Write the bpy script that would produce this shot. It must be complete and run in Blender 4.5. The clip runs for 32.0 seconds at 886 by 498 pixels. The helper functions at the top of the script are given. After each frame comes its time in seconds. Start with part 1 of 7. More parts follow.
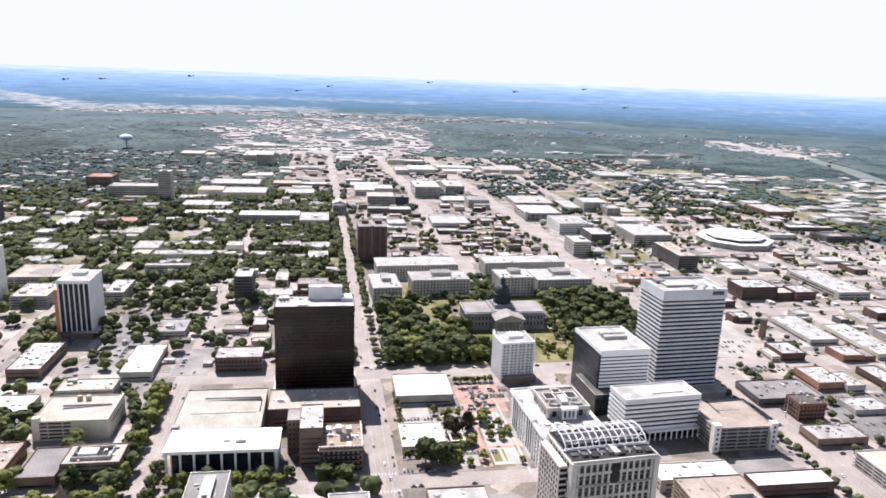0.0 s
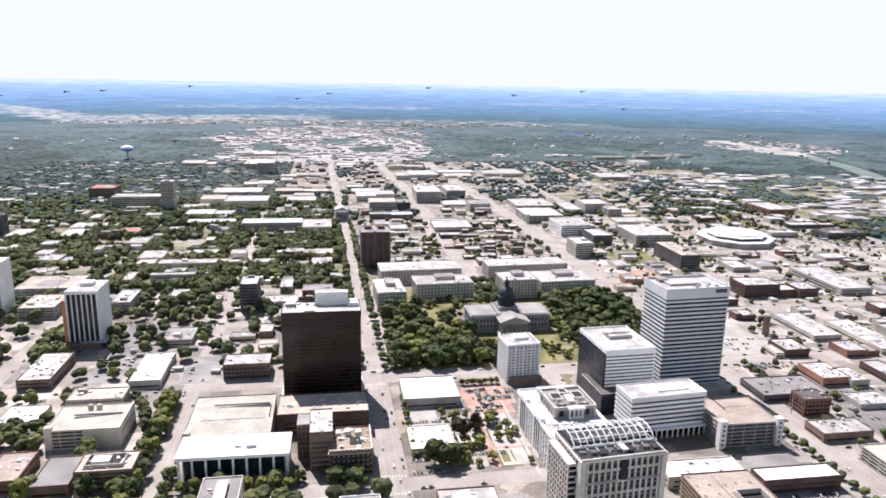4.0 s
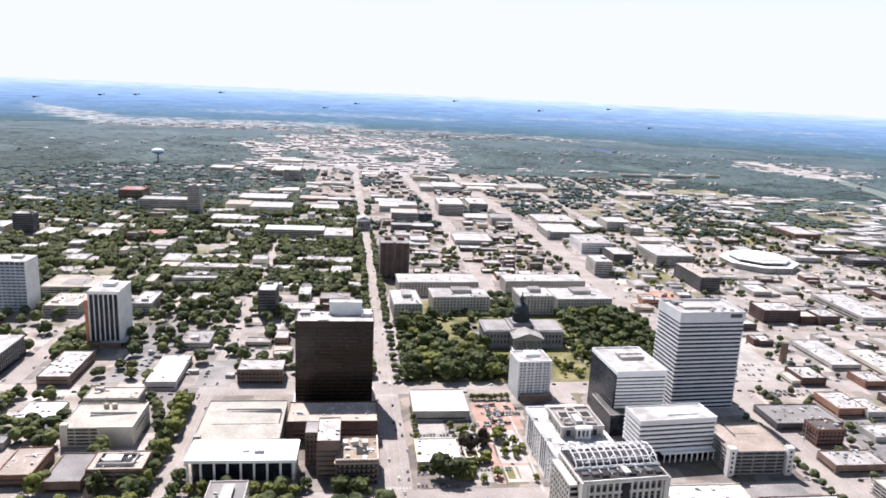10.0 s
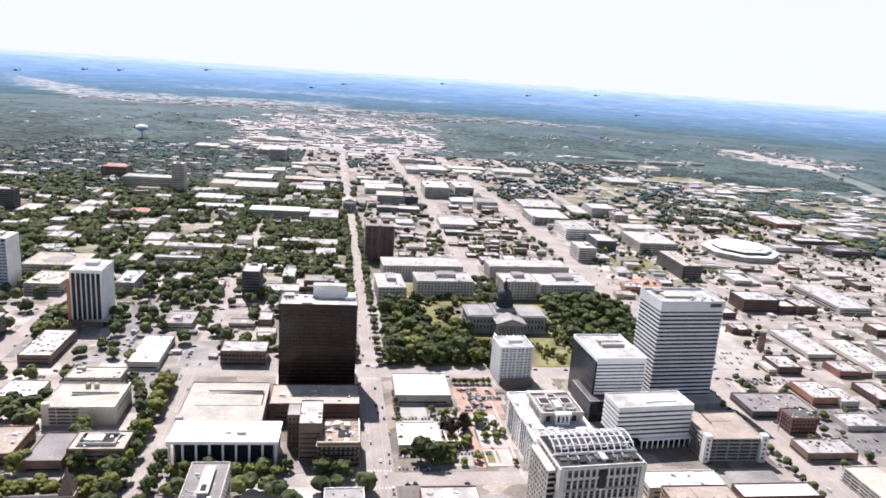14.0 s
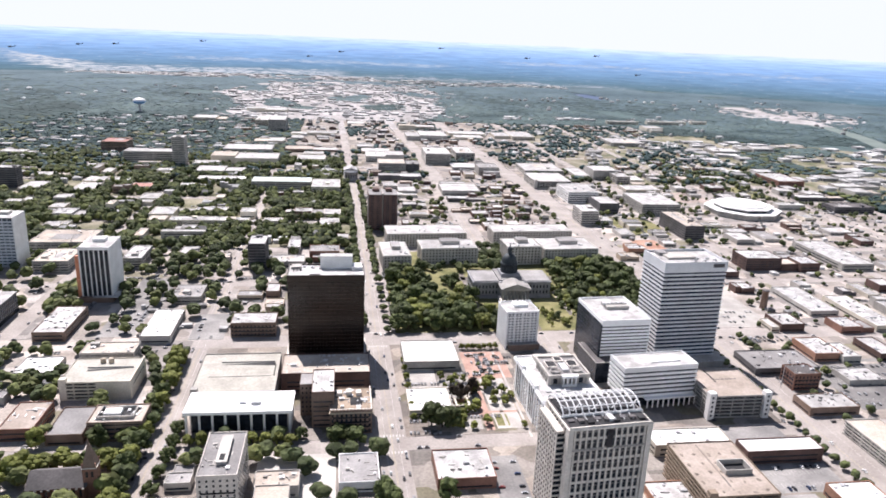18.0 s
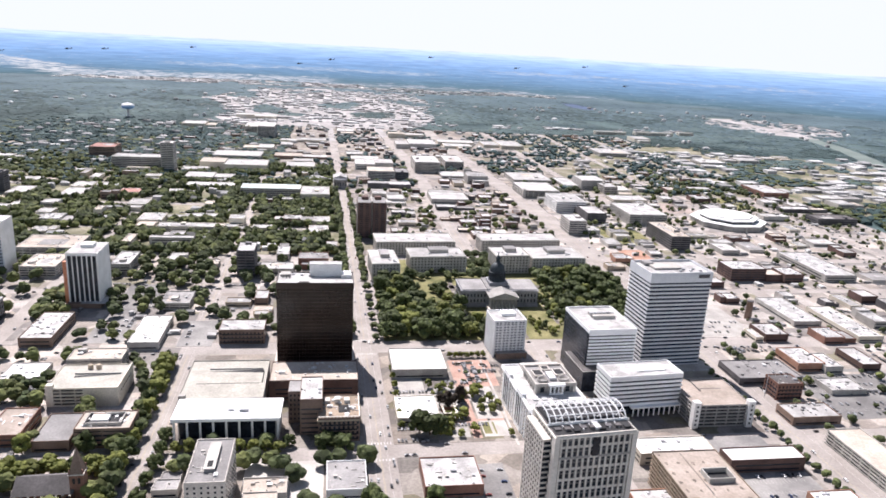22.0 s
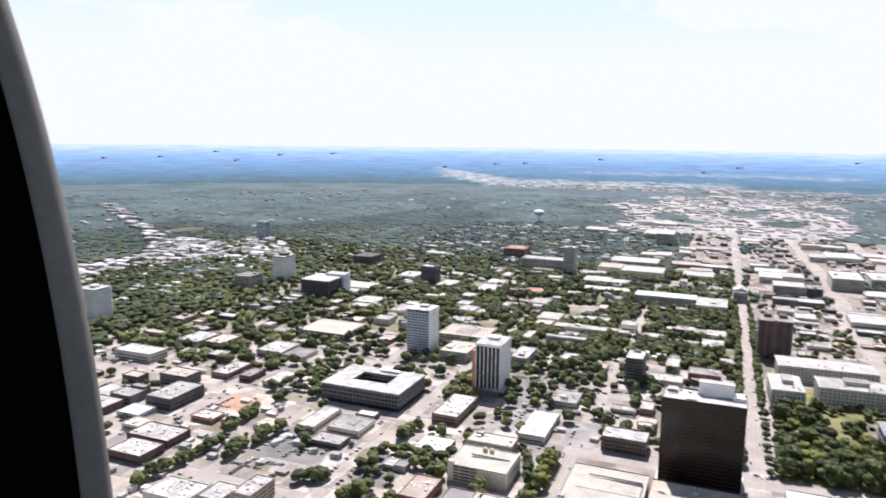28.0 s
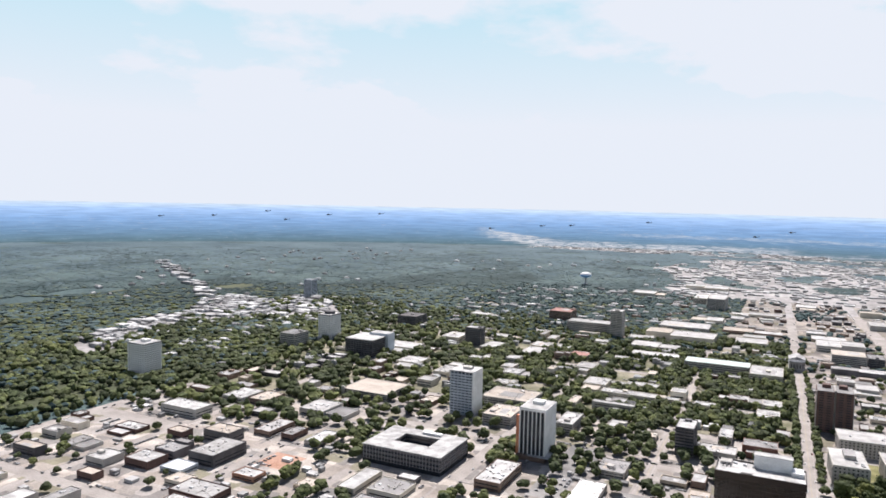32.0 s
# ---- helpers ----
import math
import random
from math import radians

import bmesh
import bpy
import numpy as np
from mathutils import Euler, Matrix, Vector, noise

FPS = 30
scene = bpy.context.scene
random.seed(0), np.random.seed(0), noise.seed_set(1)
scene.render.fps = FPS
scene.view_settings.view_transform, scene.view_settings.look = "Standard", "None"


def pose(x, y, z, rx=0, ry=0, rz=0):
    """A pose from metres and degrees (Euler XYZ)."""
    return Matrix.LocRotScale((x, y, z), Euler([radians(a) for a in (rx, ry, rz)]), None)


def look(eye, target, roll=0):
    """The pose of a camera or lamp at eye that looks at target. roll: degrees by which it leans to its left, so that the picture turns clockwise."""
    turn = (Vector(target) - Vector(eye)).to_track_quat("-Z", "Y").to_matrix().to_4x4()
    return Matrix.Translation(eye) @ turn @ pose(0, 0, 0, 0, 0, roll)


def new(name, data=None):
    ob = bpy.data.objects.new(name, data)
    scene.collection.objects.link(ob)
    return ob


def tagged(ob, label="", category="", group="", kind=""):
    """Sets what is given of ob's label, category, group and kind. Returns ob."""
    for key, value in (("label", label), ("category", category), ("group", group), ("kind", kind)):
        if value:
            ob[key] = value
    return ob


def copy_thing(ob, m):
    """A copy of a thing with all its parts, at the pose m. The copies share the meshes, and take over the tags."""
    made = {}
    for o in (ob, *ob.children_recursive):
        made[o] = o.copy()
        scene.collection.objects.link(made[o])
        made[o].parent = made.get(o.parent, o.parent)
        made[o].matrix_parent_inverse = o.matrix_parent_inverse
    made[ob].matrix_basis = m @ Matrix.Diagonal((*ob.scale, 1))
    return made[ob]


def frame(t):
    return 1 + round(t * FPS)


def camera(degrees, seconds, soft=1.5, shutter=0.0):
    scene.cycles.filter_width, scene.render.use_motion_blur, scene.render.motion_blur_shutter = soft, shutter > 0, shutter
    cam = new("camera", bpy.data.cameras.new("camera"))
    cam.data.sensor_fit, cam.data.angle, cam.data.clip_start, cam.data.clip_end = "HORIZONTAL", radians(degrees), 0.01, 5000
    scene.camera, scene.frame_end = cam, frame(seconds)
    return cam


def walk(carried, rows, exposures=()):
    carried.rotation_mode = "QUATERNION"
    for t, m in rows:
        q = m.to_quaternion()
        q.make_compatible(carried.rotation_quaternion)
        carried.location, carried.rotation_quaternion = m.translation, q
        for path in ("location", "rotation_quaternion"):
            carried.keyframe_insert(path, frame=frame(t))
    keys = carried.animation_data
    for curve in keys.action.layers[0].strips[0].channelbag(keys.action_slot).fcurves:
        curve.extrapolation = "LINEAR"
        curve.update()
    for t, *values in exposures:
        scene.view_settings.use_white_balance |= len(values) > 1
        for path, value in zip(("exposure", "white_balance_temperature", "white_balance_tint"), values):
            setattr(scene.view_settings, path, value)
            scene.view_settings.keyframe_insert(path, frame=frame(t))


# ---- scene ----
cam = camera(63.56, 32.0, soft=1.7, shutter=0.5)
PATH = [
    (0.0, pose(-0.045, -0.039, 280.003, 76.148, -2.116, -8.778)),
    (0.5, pose(-2.145, -1.027, 280.094, 75.797, -2.231, -8.743)),
    (1.0, pose(-3.946, -1.748, 280.144, 76.029, -2.421, -8.868)),
    (1.5, pose(-5.329, -2.228, 280.137, 77.062, -2.499, -9.706)),
    (2.0, pose(-6.250, -2.513, 280.118, 76.918, -2.285, -9.374)),
    (2.5, pose(-6.627, -2.749, 280.092, 76.645, -1.895, -9.169)),
    (3.0, pose(-6.361, -3.153, 280.086, 76.562, -2.047, -8.523)),
    (3.5, pose(-5.363, -3.958, 280.076, 76.559, -1.139, -9.084)),
    (5.5, pose(1.526, -9.219, 280.130, 76.365, -1.196, -8.173)),
    (6.0, pose(2.251, -9.842, 280.488, 75.760, -1.387, -7.493)),
    (6.5, pose(2.527, -10.001, 281.007, 75.964, -1.546, -7.684)),
    (7.0, pose(2.713, -10.042, 281.545, 75.720, -1.971, -7.133)),
    (7.5, pose(2.900, -10.072, 282.008, 76.003, -2.269, -6.855)),
    (8.0, pose(3.042, -10.153, 282.475, 75.802, -2.423, -6.418)),
    (8.5, pose(3.073, -10.161, 283.011, 75.852, -2.619, -6.586)),
    (9.0, pose(3.049, -10.187, 283.511, 76.523, -2.971, -6.769)),
    (9.5, pose(3.236, -10.304, 283.994, 77.055, -2.556, -6.536)),
    (10.0, pose(3.725, -10.434, 284.489, 77.340, -2.598, -6.603)),
    (10.5, pose(4.164, -10.463, 285.138, 76.545, -3.143, -6.846)),
    (11.0, pose(4.344, -10.356, 285.746, 76.784, -2.903, -7.330)),
    (11.5, pose(4.257, -10.335, 286.287, 77.321, -2.597, -7.557)),
    (12.0, pose(4.010, -10.440, 286.644, 77.186, -2.816, -7.441)),
    (12.5, pose(3.731, -10.602, 287.029, 77.334, -2.431, -7.395)),
    (13.0, pose(3.682, -10.969, 287.404, 76.941, -2.772, -7.636)),
    (13.5, pose(3.834, -11.520, 287.726, 76.675, -3.116, -7.425)),
    (14.0, pose(3.955, -12.100, 288.007, 75.950, -3.871, -7.504)),
    (14.5, pose(3.948, -12.736, 288.292, 75.632, -4.182, -7.469)),
    (16.5, pose(2.304, -14.851, 290.354, 74.931, -3.956, -7.530)),
    (17.0, pose(1.856, -15.478, 290.673, 74.554, -3.137, -8.105)),
    (17.5, pose(1.252, -15.918, 291.114, 73.730, -3.402, -7.880)),
    (18.0, pose(0.542, -16.319, 291.575, 73.189, -2.348, -7.768)),
    (18.5, pose(-0.160, -16.702, 292.153, 72.003, -1.472, -7.781)),
    (19.0, pose(-0.560, -17.220, 292.535, 72.389, -1.154, -9.210)),
    (19.5, pose(-0.684, -17.914, 292.712, 73.234, -1.409, -9.083)),
    (20.0, pose(-0.698, -18.484, 292.942, 73.235, -2.065, -8.624)),
    (20.5, pose(-0.813, -18.992, 293.199, 73.396, -2.381, -8.316)),
    (21.0, pose(-0.859, -19.467, 293.463, 73.858, -2.450, -8.215)),
    (21.5, pose(-0.854, -19.958, 293.655, 74.327, -2.306, -8.097)),
    (22.0, pose(-0.839, -20.417, 293.764, 73.842, -3.063, -8.548)),
    (22.5, pose(-0.846, -20.783, 293.992, 74.224, -2.934, -8.359)),
    (23.0, pose(-0.967, -20.991, 294.376, 73.954, -4.010, -8.239)),
    (23.5, pose(-1.096, -21.362, 294.693, 73.881, -4.692, -7.551)),
    (24.0, pose(-1.298, -21.905, 295.062, 73.436, -4.698, -6.852)),
    (24.5, pose(-1.456, -22.601, 295.783, 74.087, -3.501, -5.783)),
    (26.5, pose(2.781, -25.645, 300.326, 77.510, -1.374, 5.849)),
    (27.0, pose(1.981, -27.345, 300.926, 78.854, -0.608, 11.398)),
    (27.5, pose(1.220, -28.833, 301.227, 80.729, -1.153, 17.577)),
    (28.0, pose(1.187, -28.843, 301.226, 81.118, -0.682, 22.421)),
    (28.5, pose(1.195, -28.839, 301.227, 84.074, -2.992, 25.762)),
    (29.0, pose(1.221, -28.825, 301.228, 84.202, -2.467, 27.776)),
    (29.5, pose(1.239, -28.815, 301.229, 86.196, -2.502, 27.456)),
    (30.0, pose(1.246, -28.813, 301.229, 87.540, -2.019, 26.331)),
    (30.5, pose(1.268, -28.804, 301.229, 86.929, -1.420, 25.387)),
    (31.0, pose(1.280, -28.798, 301.230, 86.992, -1.867, 25.456)),
    (31.5, pose(1.339, -28.767, 301.232, 85.692, -1.021, 25.621)),
    (32.0, pose(1.401, -28.731, 301.232, 85.917, -1.174, 26.124)),
]
walk(cam, PATH, exposures=((0.0, 0.87, 6330, 18), (28.0, 0.88, 6330, 17), (29.0, 0.94, 6360, 16), (30.0, 0.76, 6410, 14), (32.0, 0.67, 6390, 14)))

# ---- sky and sun ----
SUN_EL, SUN_AZ = 53.0, 19.0          # degrees; azimuth counted from +y towards -x
world = bpy.data.worlds.new("sky")
scene.world = world
world.use_nodes = True
wn, wl = world.node_tree.nodes, world.node_tree.links
wn.clear()
w_out = wn.new("ShaderNodeOutputWorld")
w_bg = wn.new("ShaderNodeBackground")
w_sky = wn.new("ShaderNodeTexSky")
w_sky.sky_type = "NISHITA"
w_sky.sun_disc = False
w_sky.sun_elevation = radians(SUN_EL)
w_sky.sun_rotation = radians(-SUN_AZ)
w_sky.dust_density = 0.8
w_sky.ozone_density = 0.35
w_sky.altitude = 350
w_co = wn.new("ShaderNodeTexCoord")
w_map = wn.new("ShaderNodeMapping")
w_map.inputs["Scale"].default_value = (1.0, 1.0, 2.6)
w_noise = wn.new("ShaderNodeTexNoise")
w_noise.inputs["Scale"].default_value = 3.2
w_noise.inputs["Detail"].default_value = 6.0
w_noise.inputs["Roughness"].default_value = 0.55
w_ramp = wn.new("ShaderNodeValToRGB")
w_ramp.color_ramp.elements[0].position, w_ramp.color_ramp.elements[1].position = 0.43, 0.53
w_sep = wn.new("ShaderNodeSeparateXYZ")
w_low = wn.new("ShaderNodeMapRange")       # the cloud deck closes up towards the horizon
w_low.inputs["From Min"].default_value, w_low.inputs["From Max"].default_value = 0.10, 0.26
w_low.inputs["To Min"].default_value, w_low.inputs["To Max"].default_value = 1.0, 0.0
w_max = wn.new("ShaderNodeMath")
w_max.operation = "MAXIMUM"
w_mul = wn.new("ShaderNodeVectorMath")
w_mul.operation = "SCALE"
w_mul.inputs["Scale"].default_value = 0.05
w_mix = wn.new("ShaderNodeMix")
w_mix.data_type = "RGBA"
w_mix.inputs[7].default_value = (0.505, 0.540, 0.575, 1)
wl.new(w_co.outputs["Generated"], w_map.inputs["Vector"])
wl.new(w_map.outputs["Vector"], w_noise.inputs["Vector"])
wl.new(w_noise.outputs["Fac"], w_ramp.inputs["Fac"])
wl.new(w_co.outputs["Generated"], w_sep.inputs["Vector"])
wl.new(w_sep.outputs["Z"], w_low.inputs["Value"])
w_high = wn.new("ShaderNodeMapRange")      # and thins out overhead
w_high.inputs["From Min"].default_value, w_high.inputs["From Max"].default_value = 0.33, 0.42
w_high.inputs["To Min"].default_value, w_high.inputs["To Max"].default_value = 1.0, 0.05
wl.new(w_sep.outputs["Z"], w_high.inputs["Value"])
w_thin = wn.new("ShaderNodeMath")
w_thin.operation = "MULTIPLY"
wl.new(w_ramp.outputs["Color"], w_thin.inputs[0])
wl.new(w_high.outputs["Result"], w_thin.inputs[1])
wl.new(w_low.outputs["Result"], w_max.inputs[0])
wl.new(w_thin.outputs["Value"], w_max.inputs[1])
wl.new(w_sky.outputs["Color"], w_mul.inputs[0])
wl.new(w_max.outputs["Value"], w_mix.inputs[0])
w_haze = wn.new("ShaderNodeMapRange")      # thin haze brightens the lower sky
w_haze.inputs["From Min"].default_value, w_haze.inputs["From Max"].default_value = 0.30, 0.42
w_haze.inputs["To Min"].default_value, w_haze.inputs["To Max"].default_value = 1.0, 0.0
wl.new(w_sep.outputs["Z"], w_haze.inputs["Value"])
w_low_mix = wn.new("ShaderNodeMix")
w_low_mix.data_type = "RGBA"
w_low_mix.inputs[7].default_value = (0.345, 0.500, 0.560, 1)
wl.new(w_haze.outputs["Result"], w_low_mix.inputs[0])
wl.new(w_mul.outputs["Vector"], w_low_mix.inputs[6])
wl.new(w_low_mix.outputs[2], w_mix.inputs[6])
wl.new(w_mix.outputs[2], w_bg.inputs["Color"])
wl.new(w_bg.outputs["Background"], w_out.inputs["Surface"])

sun = new("sun", bpy.data.lights.new("sun", "SUN"))
sun.data.energy = 5.0
sun.data.angle = radians(0.55)
sun.data.color = (1.0, 0.955, 0.90)
sx, sy, sz = -math.sin(radians(SUN_AZ)) * math.cos(radians(SUN_EL)), math.cos(radians(SUN_AZ)) * math.cos(radians(SUN_EL)), math.sin(radians(SUN_EL))
sun.matrix_world = look((sx * 900, sy * 900, sz * 900), (0, 0, 0))

# ---- materials ----
MATS = {}


def surface(name, a, b, coarse=0.05, fine=0.9, rough=0.85, bump=0.25, vary=0.12, grain=0.25, metal=0.0, spec=0.3, island=False):
    """A surface with two colours mixed in large patches, a finer grain, and a shift of brightness from thing to thing."""
    m = bpy.data.materials.new(name)
    m.use_nodes = True
    n, l = m.node_tree.nodes, m.node_tree.links
    p = n["Principled BSDF"]
    geo = n.new("ShaderNodeNewGeometry")
    n1, n2 = n.new("ShaderNodeTexNoise"), n.new("ShaderNodeTexNoise")
    n1.inputs["Scale"].default_value, n1.inputs["Detail"].default_value = coarse, 5
    n2.inputs["Scale"].default_value, n2.inputs["Detail"].default_value = fine, 3
    l.new(geo.outputs["Position"], n1.inputs["Vector"])
    l.new(geo.outputs["Position"], n2.inputs["Vector"])
    ramp = n.new("ShaderNodeValToRGB")
    ramp.color_ramp.elements[0].position, ramp.color_ramp.elements[1].position = 0.36, 0.66
    ramp.color_ramp.elements[0].color, ramp.color_ramp.elements[1].color = (*a, 1), (*b, 1)
    l.new(n1.outputs["Fac"], ramp.inputs["Fac"])
    g = n.new("ShaderNodeMapRange")
    g.inputs["From Min"].default_value, g.inputs["From Max"].default_value = 0.3, 0.7
    g.inputs["To Min"].default_value, g.inputs["To Max"].default_value = 1 - grain, 1 + grain
    l.new(n2.outputs["Fac"], g.inputs["Value"])
    v = n.new("ShaderNodeMapRange")
    v.inputs["To Min"].default_value, v.inputs["To Max"].default_value = 1 - vary, 1 + vary
    if island:
        l.new(geo.outputs["Random Per Island"], v.inputs["Value"])
    else:
        info = n.new("ShaderNodeObjectInfo")
        l.new(info.outputs["Random"], v.inputs["Value"])
    mul = n.new("ShaderNodeMath")
    mul.operation = "MULTIPLY"
    l.new(g.outputs["Result"], mul.inputs[0])
    l.new(v.outputs["Result"], mul.inputs[1])
    sc = n.new("ShaderNodeVectorMath")
    sc.operation = "SCALE"
    l.new(ramp.outputs["Color"], sc.inputs[0])
    l.new(mul.outputs["Value"], sc.inputs["Scale"])
    l.new(sc.outputs["Vector"], p.inputs["Base Color"])
    p.inputs["Roughness"].default_value = rough
    p.inputs["Metallic"].default_value = metal
    p.inputs["Specular IOR Level"].default_value = spec
    if bump:
        bp = n.new("ShaderNodeBump")
        bp.inputs["Strength"].default_value = bump
        bp.inputs["Distance"].default_value = 0.25
        l.new(n2.outputs["Fac"], bp.inputs["Height"])
        l.new(bp.outputs["Normal"], p.inputs["Normal"])
    MATS[name] = m
    return m


surface("whiteroof", (0.27, 0.262, 0.255), (0.49, 0.482, 0.475), 0.09, 0.6, 0.8, 0.15, 0.16, 0.18)
surface("palegreyroof", (0.28, 0.27, 0.262), (0.44, 0.43, 0.42), 0.07, 0.7, 0.85, 0.15, 0.14, 0.12)
surface("deckroof", (0.28, 0.235, 0.20), (0.37, 0.315, 0.275), 0.06, 0.6, 0.9, 0.2, 0.06, 0.15)
surface("decktan", (0.20, 0.155, 0.115), (0.29, 0.23, 0.175), 0.06, 0.7, 0.9, 0.2, 0.06, 0.18)
surface("stain", (0.11, 0.092, 0.078), (0.21, 0.175, 0.148), 0.3, 1.4, 0.9, 0.1, 0.2, 0.3)
surface("tanroof", (0.36, 0.31, 0.265), (0.47, 0.415, 0.36), 0.05, 0.6, 0.9, 0.2, 0.12, 0.15)
surface("greyroof", (0.20, 0.192, 0.19), (0.29, 0.28, 0.275), 0.05, 0.6, 0.9, 0.2, 0.18, 0.15)
surface("darkroof", (0.07, 0.065, 0.065), (0.12, 0.11, 0.11), 0.05, 0.6, 0.85, 0.2, 0.15, 0.2)
surface("terracotta", (0.27, 0.13, 0.11), (0.36, 0.20, 0.17), 0.08, 1.0, 0.85, 0.3, 0.15, 0.2)
surface("greenroof", (0.38, 0.47, 0.44), (0.50, 0.58, 0.55), 0.06, 0.7, 0.6, 0.15, 0.08, 0.1)
surface("concrete", (0.33, 0.31, 0.29), (0.44, 0.42, 0.39), 0.07, 0.9, 0.85, 0.2, 0.15, 0.14)
surface("cream", (0.50, 0.45, 0.37), (0.62, 0.57, 0.49), 0.06, 0.8, 0.85, 0.2, 0.14, 0.12)
surface("brick", (0.17, 0.118, 0.092), (0.25, 0.18, 0.145), 0.08, 1.4, 0.9, 0.3, 0.2, 0.2)
surface("redbrick", (0.17, 0.088, 0.066), (0.24, 0.13, 0.10), 0.08, 1.4, 0.9, 0.3, 0.15, 0.2)
surface("terrabrick", (0.29, 0.15, 0.10), (0.36, 0.205, 0.145), 0.08, 1.4, 0.9, 0.3, 0.15, 0.2)
surface("darkwall", (0.075, 0.07, 0.075), (0.12, 0.115, 0.12), 0.07, 0.9, 0.7, 0.15, 0.2, 0.15)
surface("tanwall", (0.40, 0.33, 0.25), (0.50, 0.42, 0.33), 0.07, 0.9, 0.85, 0.2, 0.12, 0.15)
surface("bluewall", (0.36, 0.40, 0.45), (0.46, 0.50, 0.55), 0.07, 0.9, 0.7, 0.15, 0.1, 0.12)
surface("whitewall", (0.66, 0.65, 0.63), (0.78, 0.77, 0.76), 0.07, 0.7, 0.75, 0.15, 0.05, 0.08)
surface("greypanel", (0.58, 0.59, 0.61), (0.66, 0.67, 0.69), 0.07, 0.7, 0.6, 0.1, 0.03, 0.08)
surface("brightpanel", (0.80, 0.80, 0.80), (0.87, 0.87, 0.87), 0.07, 0.7, 0.6, 0.1, 0.03, 0.04)
surface("stone", (0.53, 0.485, 0.44), (0.65, 0.60, 0.55), 0.09, 1.0, 0.85, 0.25, 0.08, 0.14)
surface("greystone", (0.26, 0.247, 0.234), (0.35, 0.333, 0.315), 0.09, 1.0, 0.85, 0.25, 0.10, 0.16)
surface("crownstone", (0.56, 0.52, 0.47), (0.68, 0.64, 0.58), 0.09, 1.0, 0.85, 0.25, 0.06, 0.16)
surface("paledeck", (0.32, 0.305, 0.268), (0.40, 0.385, 0.345), 0.06, 0.6, 0.9, 0.2, 0.06, 0.15)
surface("officestone", (0.40, 0.375, 0.345), (0.50, 0.47, 0.435), 0.09, 1.0, 0.85, 0.25, 0.10, 0.16)
surface("granite", (0.20, 0.20, 0.215), (0.28, 0.28, 0.295), 0.09, 1.0, 0.85, 0.25, 0.08, 0.14)
surface("copper", (0.026, 0.032, 0.038), (0.055, 0.066, 0.074), 0.2, 1.2, 0.6, 0.2, 0.05, 0.2, 0.0, 0.2)
surface("bronze", (0.020, 0.012, 0.009), (0.036, 0.022, 0.016), 0.03, 0.5, 0.45, 0.1, 0.05, 0.15, 0.0, 0.35)
surface("darkbrick", (0.085, 0.052, 0.045), (0.13, 0.08, 0.068), 0.08, 1.2, 0.85, 0.2, 0.08, 0.15)
# near-black base colour, mostly in place of the shade inside openings
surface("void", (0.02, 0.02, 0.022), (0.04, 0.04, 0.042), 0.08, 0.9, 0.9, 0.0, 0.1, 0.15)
surface("glass", (0.014, 0.017, 0.024), (0.030, 0.036, 0.048), 0.15, 0.35, 0.16, 0.0, 0.35, 0.3, 0.0, 0.32)
surface("blueglass", (0.045, 0.06, 0.085), (0.075, 0.10, 0.13), 0.10, 0.35, 0.12, 0.0, 0.2, 0.2, 0.0, 0.6)
surface("navyglass", (0.014, 0.020, 0.034), (0.030, 0.042, 0.066), 0.05, 0.35, 0.14, 0.0, 0.2, 0.25, 0.0, 0.4)
surface("bronzeglass", (0.014, 0.009, 0.0075), (0.030, 0.019, 0.0145), 0.03, 0.2, 0.22, 0.0, 0.25, 0.3, 0.0, 0.4)
surface("metal", (0.42, 0.42, 0.43), (0.55, 0.55, 0.56), 0.4, 2.0, 0.5, 0.1, 0.2, 0.15, 0.3)
surface("steel_white", (0.68, 0.68, 0.68), (0.80, 0.80, 0.80), 0.4, 2.0, 0.5, 0.0, 0.05, 0.08)
surface("asphalt", (0.252, 0.226, 0.209), (0.338, 0.307, 0.286), 0.035, 0.5, 0.9, 0.2, 0.0, 0.14)
surface("parking", (0.135, 0.130, 0.128), (0.25, 0.24, 0.23), 0.03, 0.5, 0.9, 0.2, 0.25, 0.14)
surface("paving", (0.190, 0.168, 0.150), (0.298, 0.270, 0.243), 0.03, 0.45, 0.9, 0.2, 0.12, 0.18)


